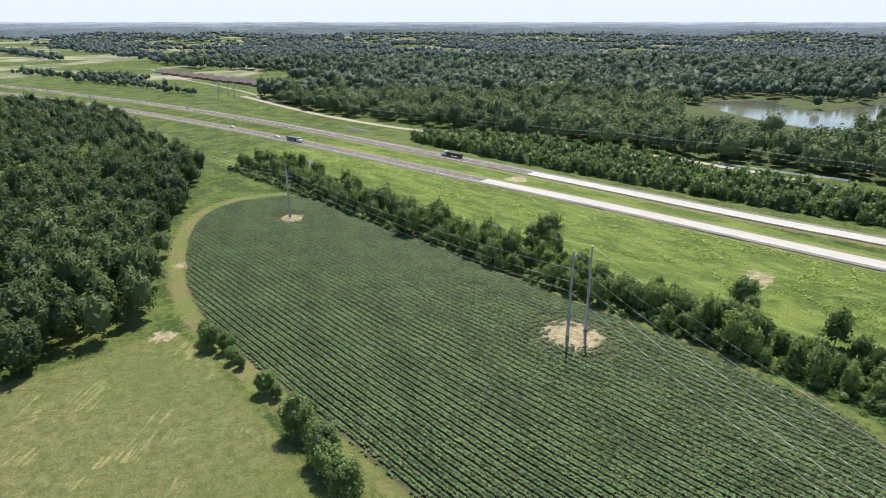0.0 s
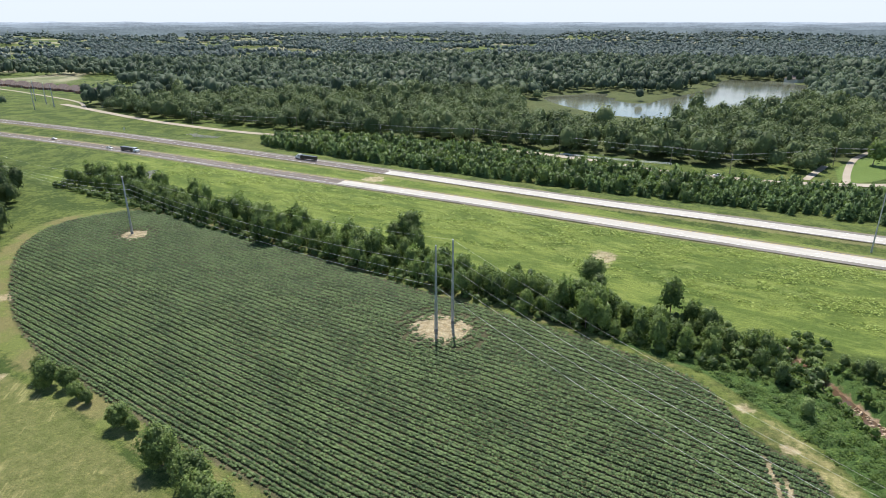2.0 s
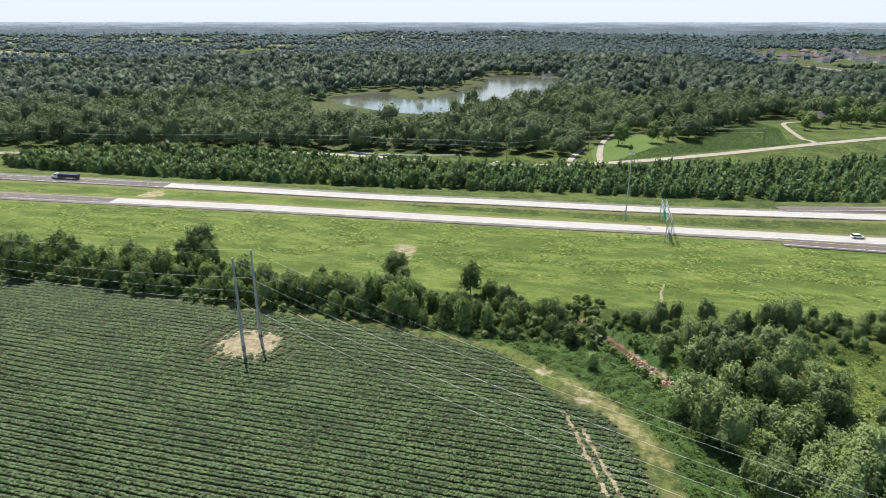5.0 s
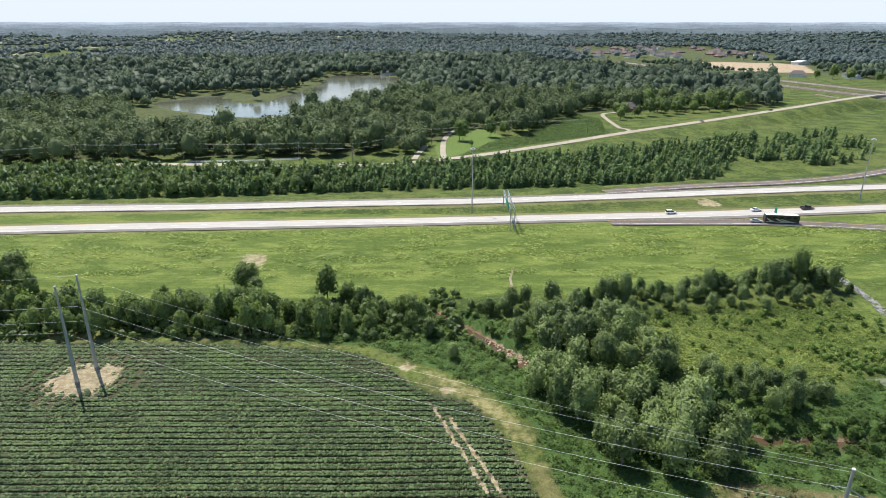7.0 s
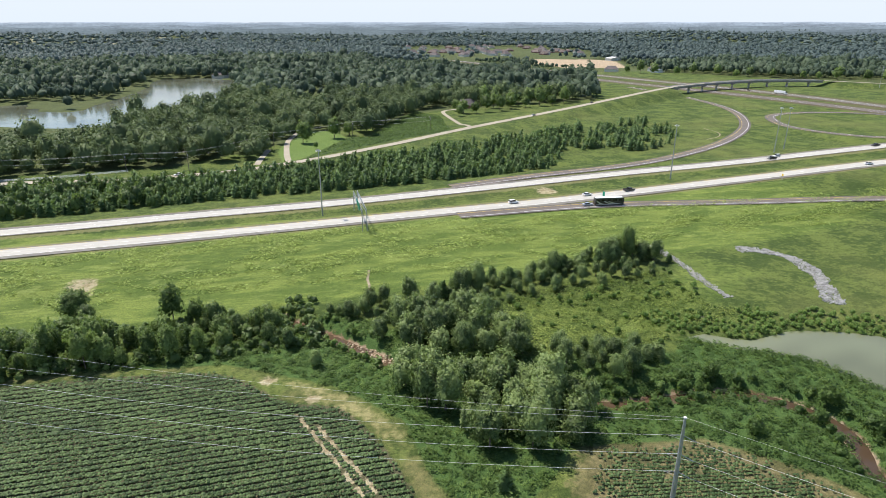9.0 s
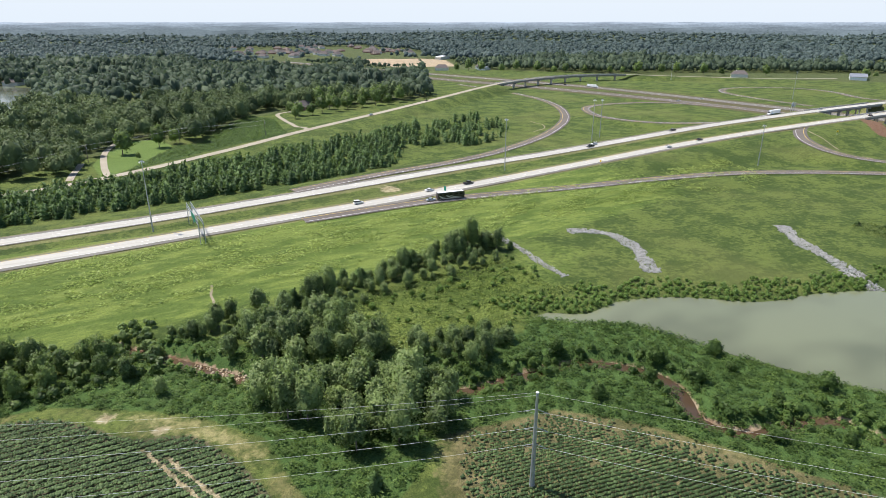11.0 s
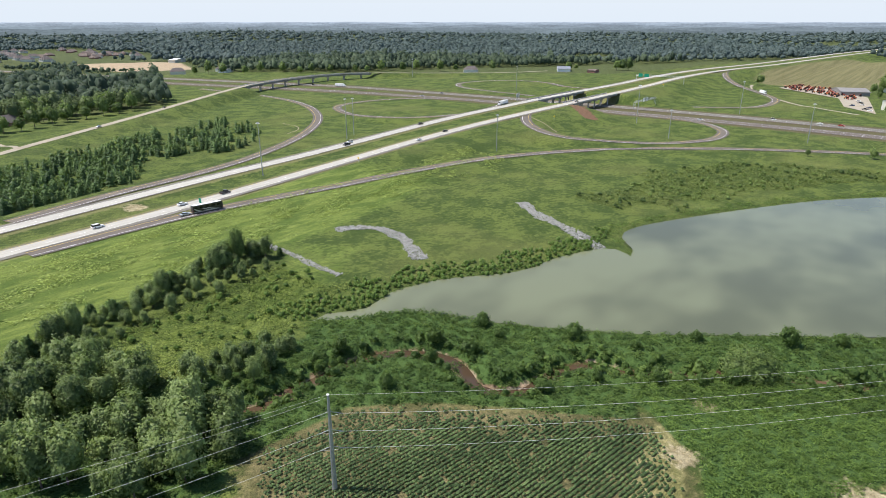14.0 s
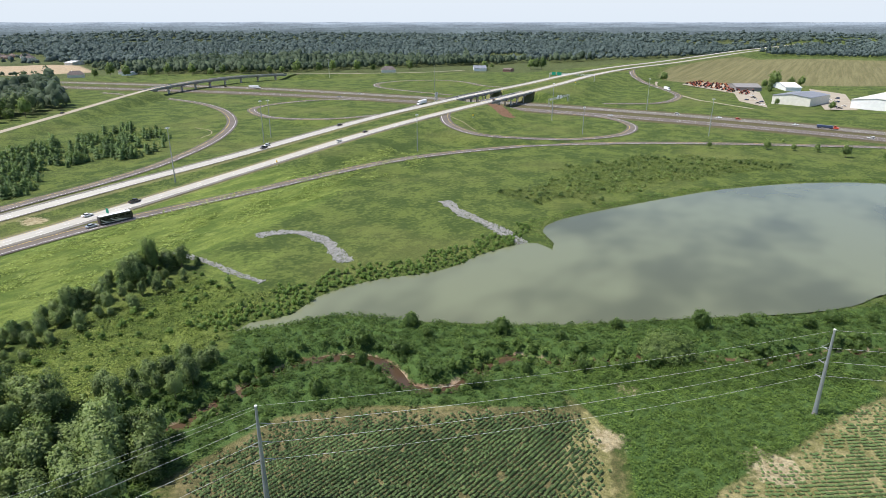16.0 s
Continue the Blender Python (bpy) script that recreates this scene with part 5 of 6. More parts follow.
# ---- built things ----
class Shape:
    """Gathers boxes, rods and outlines into one mesh."""

    def __init__(self):
        self.v, self.f = [], []

    def add(self, v, f):
        k = len(self.v)
        self.v += [tuple(p) for p in v]
        self.f += [tuple(i + k for i in q) for q in f]
        return self

    def box(self, x, y, z, sx, sy, sz, taper=1.0, turn=0.0):
        """A box on its base at z; the top shrinks by taper."""
        v = []
        c, s = math.cos(turn), math.sin(turn)
        for k, q in ((0, 1.0), (1, taper)):
            for a, b in ((-1, -1), (1, -1), (1, 1), (-1, 1)):
                dx, dy = a * sx / 2 * q, b * sy / 2 * q
                v.append((x + dx * c - dy * s, y + dx * s + dy * c, z + k * sz))
        return self.add(v, [(3, 2, 1, 0), (4, 5, 6, 7), (0, 1, 5, 4), (1, 2, 6, 5), (2, 3, 7, 6), (3, 0, 4, 7)])

    def rod(self, p, q, r0, r1=None, sides=6):
        """A round bar from p to q."""
        p, q = Vector(p), Vector(q)
        r1 = r0 if r1 is None else r1
        d = (q - p).normalized()
        u = d.orthogonal().normalized()
        w = d.cross(u)
        v, f = [], []
        for c, r in ((p, r0), (q, r1)):
            for i in range(sides):
                a = 2 * math.pi * i / sides
                v.append(c + u * (r * math.cos(a)) + w * (r * math.sin(a)))
        for i in range(sides):
            j = (i + 1) % sides
            f.append((i, j, j + sides, i + sides))
        f += [tuple(range(sides))[::-1], tuple(range(sides, 2 * sides))]
        return self.add(v, f)

    def slab(self, outline, y0, y1):
        """An outline in x and z, drawn out along y."""
        n = len(outline)
        v = [(x, y, z) for y in (y0, y1) for x, z in outline]
        f = [(i, (i + 1) % n, (i + 1) % n + n, i + n) for i in range(n)]
        return self.add(v, f + [tuple(range(n))[::-1], tuple(range(n, 2 * n))])

    def mesh(self, name, material, bevel=0.0):
        me = bpy.data.meshes.new(name)
        if bevel:
            bm = bmesh.new()
            vs = [bm.verts.new(p) for p in self.v]
            for q in self.f:
                bm.faces.new([vs[i] for i in q])
            bmesh.ops.recalc_face_normals(bm, faces=bm.faces[:])
            bmesh.ops.bevel(bm, geom=bm.edges[:], offset=bevel, segments=2, affect="EDGES", profile=0.6)
            bm.to_mesh(me)
            bm.free()
        else:
            me.from_pydata(self.v, [], self.f)
        me.materials.append(material)
        return me


def part(name, shape, material, parent, label="", bevel=0.0, at=None):
    me = shape if isinstance(shape, bpy.types.Mesh) else shape.mesh(name, material, bevel)
    ob = new(name, me)
    ob.parent = parent
    if at is not None:
        ob.location = at
    if label:
        ob["label"] = label
    return ob


def thing(name, label, category, group="", at=(0, 0, 0), turn=0.0):
    ob = new(name)
    ob.matrix_basis = pose(*at, 0, 0, turn)
    return tagged(ob, label, category, group)


def shiny(name, color, rough=0.3, metal=0.0, dirt=0.12):
    n = Nodes(name, rough, metal)
    n.b.inputs["Specular IOR Level"].default_value = 0.5
    n.color(n.mix(n.math("MULTIPLY", n.step(n.noise(1.3, 4.0), 0.4, 0.75), dirt), color, (0.22, 0.19, 0.15)))
    return n.m


P_WHITE, P_BLACK, P_SILVER = shiny("white_car_paint", (0.78, 0.78, 0.76)), shiny("black_car_paint", (0.016, 0.016, 0.018)), shiny("silver_car_paint", (0.50, 0.52, 0.54), 0.3, 0.5)
P_RED, P_BLUE, P_GREY = shiny("red_machine_paint", (0.48, 0.06, 0.03)), shiny("dark_blue_car_paint", (0.03, 0.05, 0.11)), shiny("dark_grey_car_paint", (0.07, 0.07, 0.075))
P_ORANGE, P_GLASS, P_TYRE = shiny("orange_machine_paint", (0.55, 0.17, 0.03)), shiny("tinted_car_glass", (0.012, 0.014, 0.016), 0.08), shiny("tyre_rubber", (0.02, 0.02, 0.02), 0.9)
P_LAMP, P_TAIL, P_CHROME = shiny("headlamp_glass", (0.7, 0.7, 0.66), 0.15), shiny("tail_lamp_glass", (0.30, 0.01, 0.01), 0.2), shiny("bright_metal", (0.6, 0.6, 0.6), 0.25, 1.0)
M_YSIGN = plain("yellow_sign_face", (0.72, 0.48, 0.03), (0.78, 0.55, 0.05), 0.5, 0.5)
M_INSUL = plain("grey_insulator", (0.30, 0.31, 0.32), (0.40, 0.41, 0.42), 2.0, 0.4)
M_BROWNROOF = plain("brown_roof", (0.13, 0.10, 0.085), (0.22, 0.175, 0.15), 0.6, 0.9)
M_GREYROOF = plain("grey_metal_roof", (0.20, 0.21, 0.23), (0.29, 0.30, 0.32), 0.2, 0.5, 0.2)
M_CREAM = plain("cream_metal_wall", (0.60, 0.58, 0.50), (0.70, 0.68, 0.60), 0.3, 0.6)
M_WINDOW = shiny("window_glass", (0.03, 0.035, 0.04), 0.08)


# ---- power line ----
def steel_pole(at, tall, arms, label, turn):
    """A tapered steel pole: shaft, base collar, cap; three arms with braces and insulators on the side that arms names."""
    p = thing("power_pole", label, "power pole", "power line poles", (at[0], at[1], ground_z(*at) - 0.05), turn)
    part("shaft", Shape().rod((0, 0, 0), (0, 0, tall), 0.50, 0.22, 12), M_STEEL, p)
    part("base_collar", Shape().rod((0, 0, 0), (0, 0, 0.7), 0.56, 0.54, 12), M_DARK, p, "dark base collar")
    part("cap", Shape().rod((0, 0, tall), (0, 0, tall + 0.15), 0.28, 0.24, 12), M_WHITE, p)
    for z in arms:
        a = part("arm", Shape().rod((0, 0.2, z), (0, 2.3, z - 0.25), 0.09, 0.06).rod((0, 0.2, z + 1.9), (0, 2.25, z - 0.2), 0.035), M_INSUL, p)
        part("insulator", Shape().rod((0, 2.3, z - 0.25), (0, 2.45, z - 0.3), 0.14, 0.14, 8), M_INSUL, a)
    return p


def cable(points, sag, radius=0.03, n=14):
    """One wire hung through points, sagging between them: a single thin tube."""
    path = []
    for p, q in zip(points[:-1], points[1:]):
        p, q = Vector(p), Vector(q)
        d = sag * ((q - p).length / 150) ** 2
        path += [p.lerp(q, i / n) - Vector((0, 0, 4 * d * (i / n) * (1 - i / n))) for i in range(n)]
    path.append(Vector(points[-1]))
    sh, v, f = Shape(), [], []
    for i, c in enumerate(path):
        way = (path[min(i + 1, len(path) - 1)] - path[max(i - 1, 0)]).normalized()
        u = way.cross(Vector((0, 0, 1))).normalized()
        w = u.cross(way)
        for k in range(4):
            a = k * math.pi / 2
            v.append(c + u * (radius * math.cos(a)) + w * (radius * math.sin(a)))
            if i:
                j = 4 * i + k
                f.append((j - 4, 4 * i - 4 + (k + 1) % 4, 4 * i + (k + 1) % 4, j))
    return sh.add(v, f)


def wire(points, sag, label, radius=0.024):
    ob = new("power_cable", cable(points, sag, radius).mesh("power_cable", M_WIRE))
    return tagged(ob, label, "cable", "overhead cables")


PA, PB, PC, PD, PE = (-88, 128.5), (-87, 135.5), (60, 73.5), (142, -10.5), (-241, 130)
steel_pole(PA, 25.5, (), "tall grey steel power pole beside its twin in a crop clearing", 0)
steel_pole(PB, 25.5, (), "tall grey steel power pole with a dark base collar", 0)
steel_pole(PC, 20.7, (), "grey steel power pole with looped wires at the small field", 0)
steel_pole(PD, 21.0, (16.0, 12.6, 9.0), "grey steel power pole with three braced arms", -55)
steel_pole(PE, 24.0, (18.5, 15.0), "grey steel power pole in a small round crop clearing", 10)
for at, tall in (((-447, 146), 16), ((-637, 155), 21), ((-745, 144), 21), ((-772, 135), 20), ((-770, 127), 22)):
    steel_pole(at, tall, (), "grey steel power pole rising from the woods", 0)
for at in ((-683, 294), (-686, 314), (-719, 322), (-760, 330)):
    steel_pole(at, 22, (), "tall grey power pole by the houses", 0)
WEST_END, EAST_END = (-447, 146), (205, -130)
wire([(*WEST_END, 16), (*PE, 24), (*PB, 25.5)], 2.2, "thin shield wire between the power poles", 0.016)
wire([(*PB, 25.4), (*PC, 20.7), (*PD, 21.0), (*EAST_END, 21)], 2.2, "thin shield wire between the power poles", 0.016)
wire([(*PA, 25.4), (PC[0] - .3, PC[1] - .3, 20.4)], 2.2, "thin shield wire between the power poles", 0.016)
for k, (za, zb, zc, zd, oa) in enumerate(((18.8, 18.8, 17.0, 15.75, 0.9), (14.9, 14.9, 13.2, 12.35, 0.9), (12.8, 12.8, 9.6, 8.75, -1.1))):
    a = (PA[0] + 1.6 * oa, PA[1] + 3.2 + oa, za)
    wire([(WEST_END[0], WEST_END[1] + 1, 13 - k), (PE[0], PE[1] + 2.2, 20 - 2 * k), a], 3.0, "pale power cable over the crop field")
    c_in, c_out = (PC[0] - 2.0, PC[1] + 0.9, zc), (PC[0] + 1.4, PC[1] - 2.0, zc)
    wire([a, c_in], 3.0, "pale power cable over the crop field")
    wire([c_in, (PC[0] + 0.5, PC[1] + 0.5, zc - 1.2), c_out], 0.0, "looped jumper cable round the steel pole")
    d = (PD[0] + 1.9, PD[1] + 1.3, zd)
    wire([c_out, d, (EAST_END[0] + 2, EAST_END[1] + 1, zd)], 3.0, "pale power cable over the small field")
    part("strain_insulator", Shape().rod((c_in[0] - PC[0], c_in[1] - PC[1], zc), (0, 0, zc + 0.3), 0.06).rod((c_out[0] - PC[0], c_out[1] - PC[1], zc), (0, 0, zc + 0.3), 0.06), M_INSUL,
         next(o for o in scene.objects if o.name.startswith("power_pole") and abs(o.location.x - PC[0]) < 0.1 and abs(o.location.y - PC[1]) < 0.1))


# wooden poles along the side road
def wood_pole(at, tall):
    p = thing("utility_pole", "weathered wooden utility pole with a crossarm beside the road", "utility pole", "side road poles", (at[0], at[1], ground_z(*at) - 0.1), 15)
    part("shaft", Shape().rod((0, 0, 0), (0, 0, tall), 0.19, 0.12, 8), M_WOOD, p)
    part("crossarm", Shape().box(0, 0, tall - 1.2, 0.14, 2.4, 0.14), M_WOOD, p)
    part("transformer", Shape().rod((0.35, 0, tall - 2.6), (0.35, 0, tall - 1.7), 0.24, 0.24, 10), M_INSUL, p)
    for s in (-1.1, 0, 1.1):
        part("insulator", Shape().rod((0, s, tall - 1.06), (0, s, tall - 0.8), 0.06, 0.05), M_WHITE, p)


UTIL = [(-470, 322), (-370, 346), (-290, 352), (-225, 376), (-162, 382), (-90, 383), (-56, 380), (-8, 437), (50, 474), (112, 480)]
for at in UTIL:
    wood_pole(at, 11.5)
for s, z in ((-1.1, 11.2), (1.1, 11.2), (0, 8.2)):
    wire([(x, y + s, ground_z(x, y) + z) for x, y in UTIL], 4.0, "dark utility cable along the side road", 0.028)


# ---- highway furniture ----
def mast(at, tall):
    z = ground_z(*at)
    m = thing("high_mast_light", "slim tall grey high-mast light on the verge", "light mast", "high masts", (at[0], at[1], z - 0.05), 30)
    part("pole", Shape().rod((0, 0, 0), (0, 0, tall), 0.30, 0.12, 10), M_STEEL, m)
    ring = part("lamp_ring", Shape().rod((0, 0, tall - 0.3), (0, 0, tall), 0.7, 0.7, 12), M_STEEL, m)
    for k in range(6):
        a = k * math.pi / 3
        part("lamp", Shape().rod((0.8 * math.cos(a), 0.8 * math.sin(a), tall - 0.55), (1.15 * math.cos(a), 1.15 * math.sin(a), tall - 0.4), 0.24, 0.16, 6), M_WHITE, ring)


for x_, y_, h_ in ((13, 265, 29), (199, 285, 29), (305, 331, 29), (524, 204, 32), (467, 156, 21), (510, 71, 28), (330, 350, 28), (341, 226, 24), (744, 652, 26), (640, 150, 30), (690, 430, 30)):
    mast((x_, y_), h_)


def gantry(at, span, tall, turn, signs, label):
    """A sign bridge: two braced legs, a lattice box truss, sign panels."""
    g = thing("sign_gantry", label, "sign gantry", "sign gantries", (at[0], at[1], ground_z(*at) - 0.1), turn)
    for y, extra in ((0, 0.0), (span, 0.0)):
        for dx in (-0.9, 0.9):
            part("leg", Shape().rod((dx, y, 0), (dx, y, tall), 0.16, 0.14, 8), M_STEEL, g)
        part("leg_brace", Shape().rod((-0.9, y, tall * 0.35), (0.9, y, tall * 0.65), 0.06).rod((0.9, y, tall * 0.35), (-0.9, y, tall * 0.65), 0.06), M_STEEL, g)
    sh = Shape()
    for dx in (-0.9, 0.9):
        for z in (tall, tall - 1.5):
            sh.rod((dx, 0, z), (dx, span, z), 0.09)
    part("truss_chords", sh, M_STEEL, g)
    sh = Shape()
    n = max(4, int(span / 1.6))
    for i in range(n):
        a, b = span * i / n, span * (i + 1) / n
        for dx in (-0.9, 0.9):
            sh.rod((dx, a, tall), (dx, b, tall - 1.5), 0.045, None, 4)
            sh.rod((dx, b, tall), (dx, b, tall - 1.5), 0.045, None, 4)
        sh.rod((-0.9, a, tall), (0.9, b, tall), 0.045, None, 4)
    part("truss_lattice", sh, M_STEEL, g)
    for y, w, h, m, side in signs:
        part("sign_panel", Shape().box(side * 1.15, y, tall - 0.75 - h / 2, 0.1, w, h), m, g, "green sign panel" if m is M_GREEN else "pale ribbed back of a sign panel")
    return g


gantry((28, 237), 30, 9.2, 0, ((8, 4.5, 3.0, M_GREEN, -1), (13.5, 3.5, 2.4, M_GREEN, -1)), "galvanised lattice sign gantry over the near carriageway")
gantry((556, 345), 42, 9.5, -60, ((16, 7, 4.5, M_WHITE, -1), (26, 8, 4.0, M_WHITE, -1)), "wide sign gantry over the lower highway seen from behind")
gantry((815, 262), 62, 9.5, 0, ((48, 6, 4.2, M_GREEN, -1), (56, 5.5, 4.2, M_GREEN, -1)), "lattice sign gantry with green panels past the bridges")
gantry((648, 235), 50, 7.5, 88, ((18, 5, 3.6, M_WHITE, 1), (25, 5, 3.6, M_WHITE, 1)), "lattice gantry carrying two pale sign backs beside the bridge")


def road_sign(at, w, h, tall, m, turn, label):
    s = thing("road_sign", label, "road sign", "", (at[0], at[1], ground_z(*at) - 0.1), turn)
    part("sign_face", Shape().box(0, 0, tall - h, 0.05, w, h), m, s, bevel=0.01)
    for y in (-w * 0.3, w * 0.3):
        part("post", Shape().rod((0.06, y, 0), (0.06, y, tall), 0.05), M_STEEL, s)


road_sign((143, 254.5), 2.0, 2.2, 4.2, M_GREEN, 0, "green exit sign on two posts in the gore")
road_sign((250, 262.5), 1.1, 1.1, 3.2, M_YSIGN, 0, "yellow warning sign on the verge")
road_sign((462, 250), 1.1, 1.1, 3.0, M_YSIGN, 30, "yellow warning sign at the loop ramp")
road_sign((760, 268), 1.1, 1.1, 3.0, M_YSIGN, 0, "yellow warning sign on the verge")
road_sign((-470, 262), 1.2, 2.0, 3.4, M_WHITE, 20, "small white sign on the far verge")


# ---- bridges ----
def bridge(line, x0, x1, half, piers, label, deep=1.3):
    ln = line[(line[:, 0] >= x0) & (line[:, 0] <= x1)]
    seg = np.r_[0, np.cumsum(np.linalg.norm(np.diff(ln[:, :2], axis=0), axis=1))]
    b = tagged(new("bridge"), label, "bridge", kind="structure")
    t = np.gradient(ln[:, :2], axis=0)
    t /= np.linalg.norm(t, axis=1)[:, None]
    nr = np.stack([-t[:, 1], t[:, 0]], 1)

    def strip(o0, o1, z0, z1):
        sh, k = Shape(), len(ln)
        v = []
        for p, n_ in zip(ln, nr):
            for o, z in ((o0, z0), (o1, z0), (o1, z1), (o0, z1)):
                v.append((p[0] + n_[0] * o, p[1] + n_[1] * o, p[2] + z))
        f = [(3, 2, 1, 0), tuple(range(4 * k - 4, 4 * k))]
        for i in range(k - 1):
            for c in range(4):
                f.append((4 * i + c, 4 * i + (c + 1) % 4, 4 * i + 4 + (c + 1) % 4, 4 * i + 4 + c))
        return sh.add(v, f)

    part("deck", strip(-half, half, -0.35, 0.06), M_BRIDGE, b)
    for s in (-1, 1):
        part("parapet", strip(s * half - 0.2, s * half + 0.2, -0.3, 0.95), M_BRIDGE, b)
    for o in np.linspace(-half + 1, half - 1, 4):
        part("girder", strip(o - 0.3, o + 0.3, -deep - 0.3, -0.36), M_DARK, b)
    for q in piers:
        c = [np.interp(q * seg[-1], seg, ln[:, k]) for k in range(3)]
        d = [np.interp(q * seg[-1], seg, nr[:, k]) for k in range(2)]
        turn = math.atan2(d[1], d[0])
        z0, z1 = ground_z(c[0], c[1]) - 0.3, c[2] - deep - 0.35
        if z1 - z0 < 1.5:
            continue
        cap = part("pier_cap", Shape().box(c[0], c[1], z1 - 1.0, 2 * half - 1, 1.3, 1.0, 1.0, turn), M_BRIDGE, b)
        for o in ((-0.5, 0.5) if half > 5.5 else (0.0,)):
            x, y = c[0] + d[0] * o * half, c[1] + d[1] * o * half
            part("pier_column", Shape().rod((x, y, z0), (x, y, z1 - 0.95), 0.65 if half > 5.5 else 1.35, None, 12), M_BRIDGE, cap)
    return b


bridge(NEAR, 536, 656, 6.4, (0.18, 0.36, 0.5, 0.64, 0.82), "pale concrete highway bridge over the lower road")
bridge(FAR, 536, 656, 6.4, (0.18, 0.36, 0.5, 0.64, 0.82), "pale concrete highway bridge over the lower road")
bridge(SIDE, 440, 705, 4.8, (0.05, 0.17, 0.28, 0.39, 0.5, 0.61, 0.72, 0.83, 0.94), "long curved concrete flyover on single piers", 1.9)


# ---- vehicles ----
def wheel_set(v, xs, half, r=0.33, w=0.24):
    for x in xs:
        for s in (-1, 1):
            t = part("tyre", Shape().rod((x, s * (half - w), r), (x, s * half, r), r, None, 12), P_TYRE, v)
            part("rim", Shape().rod((x, s * (half - 0.04), r), (x, s * (half + 0.02), r), r * 0.6, r * 0.5, 8), P_CHROME, t)


def car(kind, paint, label):
    """Sedan, suv or pickup, nose towards +x."""
    v = thing("pickup_truck" if kind == "pickup" else "car", label, "pickup" if kind == "pickup" else "car", "vehicles")
    L, W = {"sedan": (4.7, 1.82), "suv": (4.8, 1.9), "pickup": (5.8, 2.0)}[kind]
    h = L / 2
    body = [(-h, 0.35), (-h, 0.85), (-h + 0.15, 0.98), (h - 1.3, 0.98), (h - 0.2, 0.80), (h, 0.62), (h, 0.35)]
    part("body", Shape().slab(body, -W / 2, W / 2), paint, v, bevel=0.07)
    roof = {"sedan": [(-1.6, 0.97), (-1.0, 1.42), (0.35, 1.42), (1.15, 0.97)], "suv": [(-2.25, 0.97), (-2.0, 1.68), (0.4, 1.68), (1.2, 0.97)],
            "pickup": [(-0.75, 0.97), (-0.6, 1.78), (0.75, 1.78), (1.4, 0.97)]}[kind]
    part("glasshouse", Shape().slab(roof, -W / 2 + 0.12, W / 2 - 0.12), P_GLASS, v, "dark tinted windows", 0.04)
    (xa, _), (xb, zt), (xc, _), _ = roof
    part("roof", Shape().box((xb + xc) / 2, 0, zt - 0.03, xc - xb + 0.1, W - 0.34, 0.07), paint, v, bevel=0.02)
    if kind == "pickup":
        part("cargo_bed", Shape().box(-1.85, 0, 0.9, 1.9, W - 0.3, 0.1), P_TYRE, v)
        for s in (-1, 1):
            part("bed_side", Shape().box(-1.85, s * (W / 2 - 0.06), 0.95, 2.0, 0.12, 0.3), paint, v)
    for s in (-1, 1):
        part("headlight", Shape().box(h - 0.05, s * (W / 2 - 0.25), 0.62, 0.14, 0.34, 0.14), P_LAMP, v)
        part("tail_light", Shape().box(-h + 0.02, s * (W / 2 - 0.2), 0.7, 0.1, 0.3, 0.16), P_TAIL, v)
    wheel_set(v, (-h + 0.95, h - 0.95), W / 2, 0.36 if kind != "sedan" else 0.32)
    return v


def line_pose(line, at, side, back=False, k=None):
    """Where a vehicle stands on a road: at x (k=0) or y (k=1), beside the middle line, heading along it."""
    if k is None:
        k = 0 if np.ptp(line[:, 0]) > np.ptp(line[:, 1]) else 1
    for a, b in zip(line[:-1], line[1:]):
        if (a[k] - at) * (b[k] - at) <= 0 and a[k] != b[k]:
            break
    p = a + (b - a) * (at - a[k]) / (b[k] - a[k])
    d = (b - a)[:2] / np.linalg.norm((b - a)[:2])
    turn = math.degrees(math.atan2(d[1], d[0])) + (180 if back else 0)
    return pose(p[0] - d[1] * side, p[1] + d[0] * side, p[2] + 0.16, 0, 0, turn)


def place(v, m):
    v.matrix_basis = m
    return v


CARS = [("suv", P_WHITE, "white sport utility car on the road", [(NEAR, 100, 1.8, 0), (LOW_A, 116, -2, 1), (FAR, 288, 1.8, 1), (LOW_B, -35, 2, 0)]),
        ("sedan", P_WHITE, "white sedan car on the road", [(NEAR, 139, 1.8, 0), (NEAR, 317, -1.8, 0), (LOW_A, 79, -2, 1), (LOW_A, 17, 2, 1), (NEAR, -410, -1.8, 0), (NEAR, -477, 1.8, 0), (SIDE, -60, 1.7, 1), (LOW_B, 167, 2, 0)]),
        ("pickup", P_BLACK, "black pickup truck on the road", [(NEAR, 163, 1.8, 0), (FAR, 281, -1.8, 1), (FAR, 367, 1.8, 1)]),
        ("sedan", P_BLACK, "black sedan car on the road", [(NEAR, 352, 1.8, 0), (LOW_A, -3, -2, 1), (LOW_A, 684, 2, 1), (NEAR, 558, -1.8, 0), (SIDE, 300, 1.7, 0)]),
        ("sedan", P_SILVER, "silver sedan car on the road", [(FAR, 560, 1.8, 1), (LOW_A, 480, 2, 1), (LOW_B, 480, -2, 0), (SIDE, 214, -1.7, 1), (FAR, -620, 1.8, 1)]),
        ("suv", P_RED, "red sport utility car on the road", [(LOW_A, 63, -2, 1)])]
for kind, paint, label, spots in CARS:
    v = car(kind, paint, label)
    for i, (ln, x, o, back) in enumerate(spots):
        m = line_pose(ln, x, o, back)
        if i == 0:
            place(v, m)
        else:
            copy_thing(v, m)


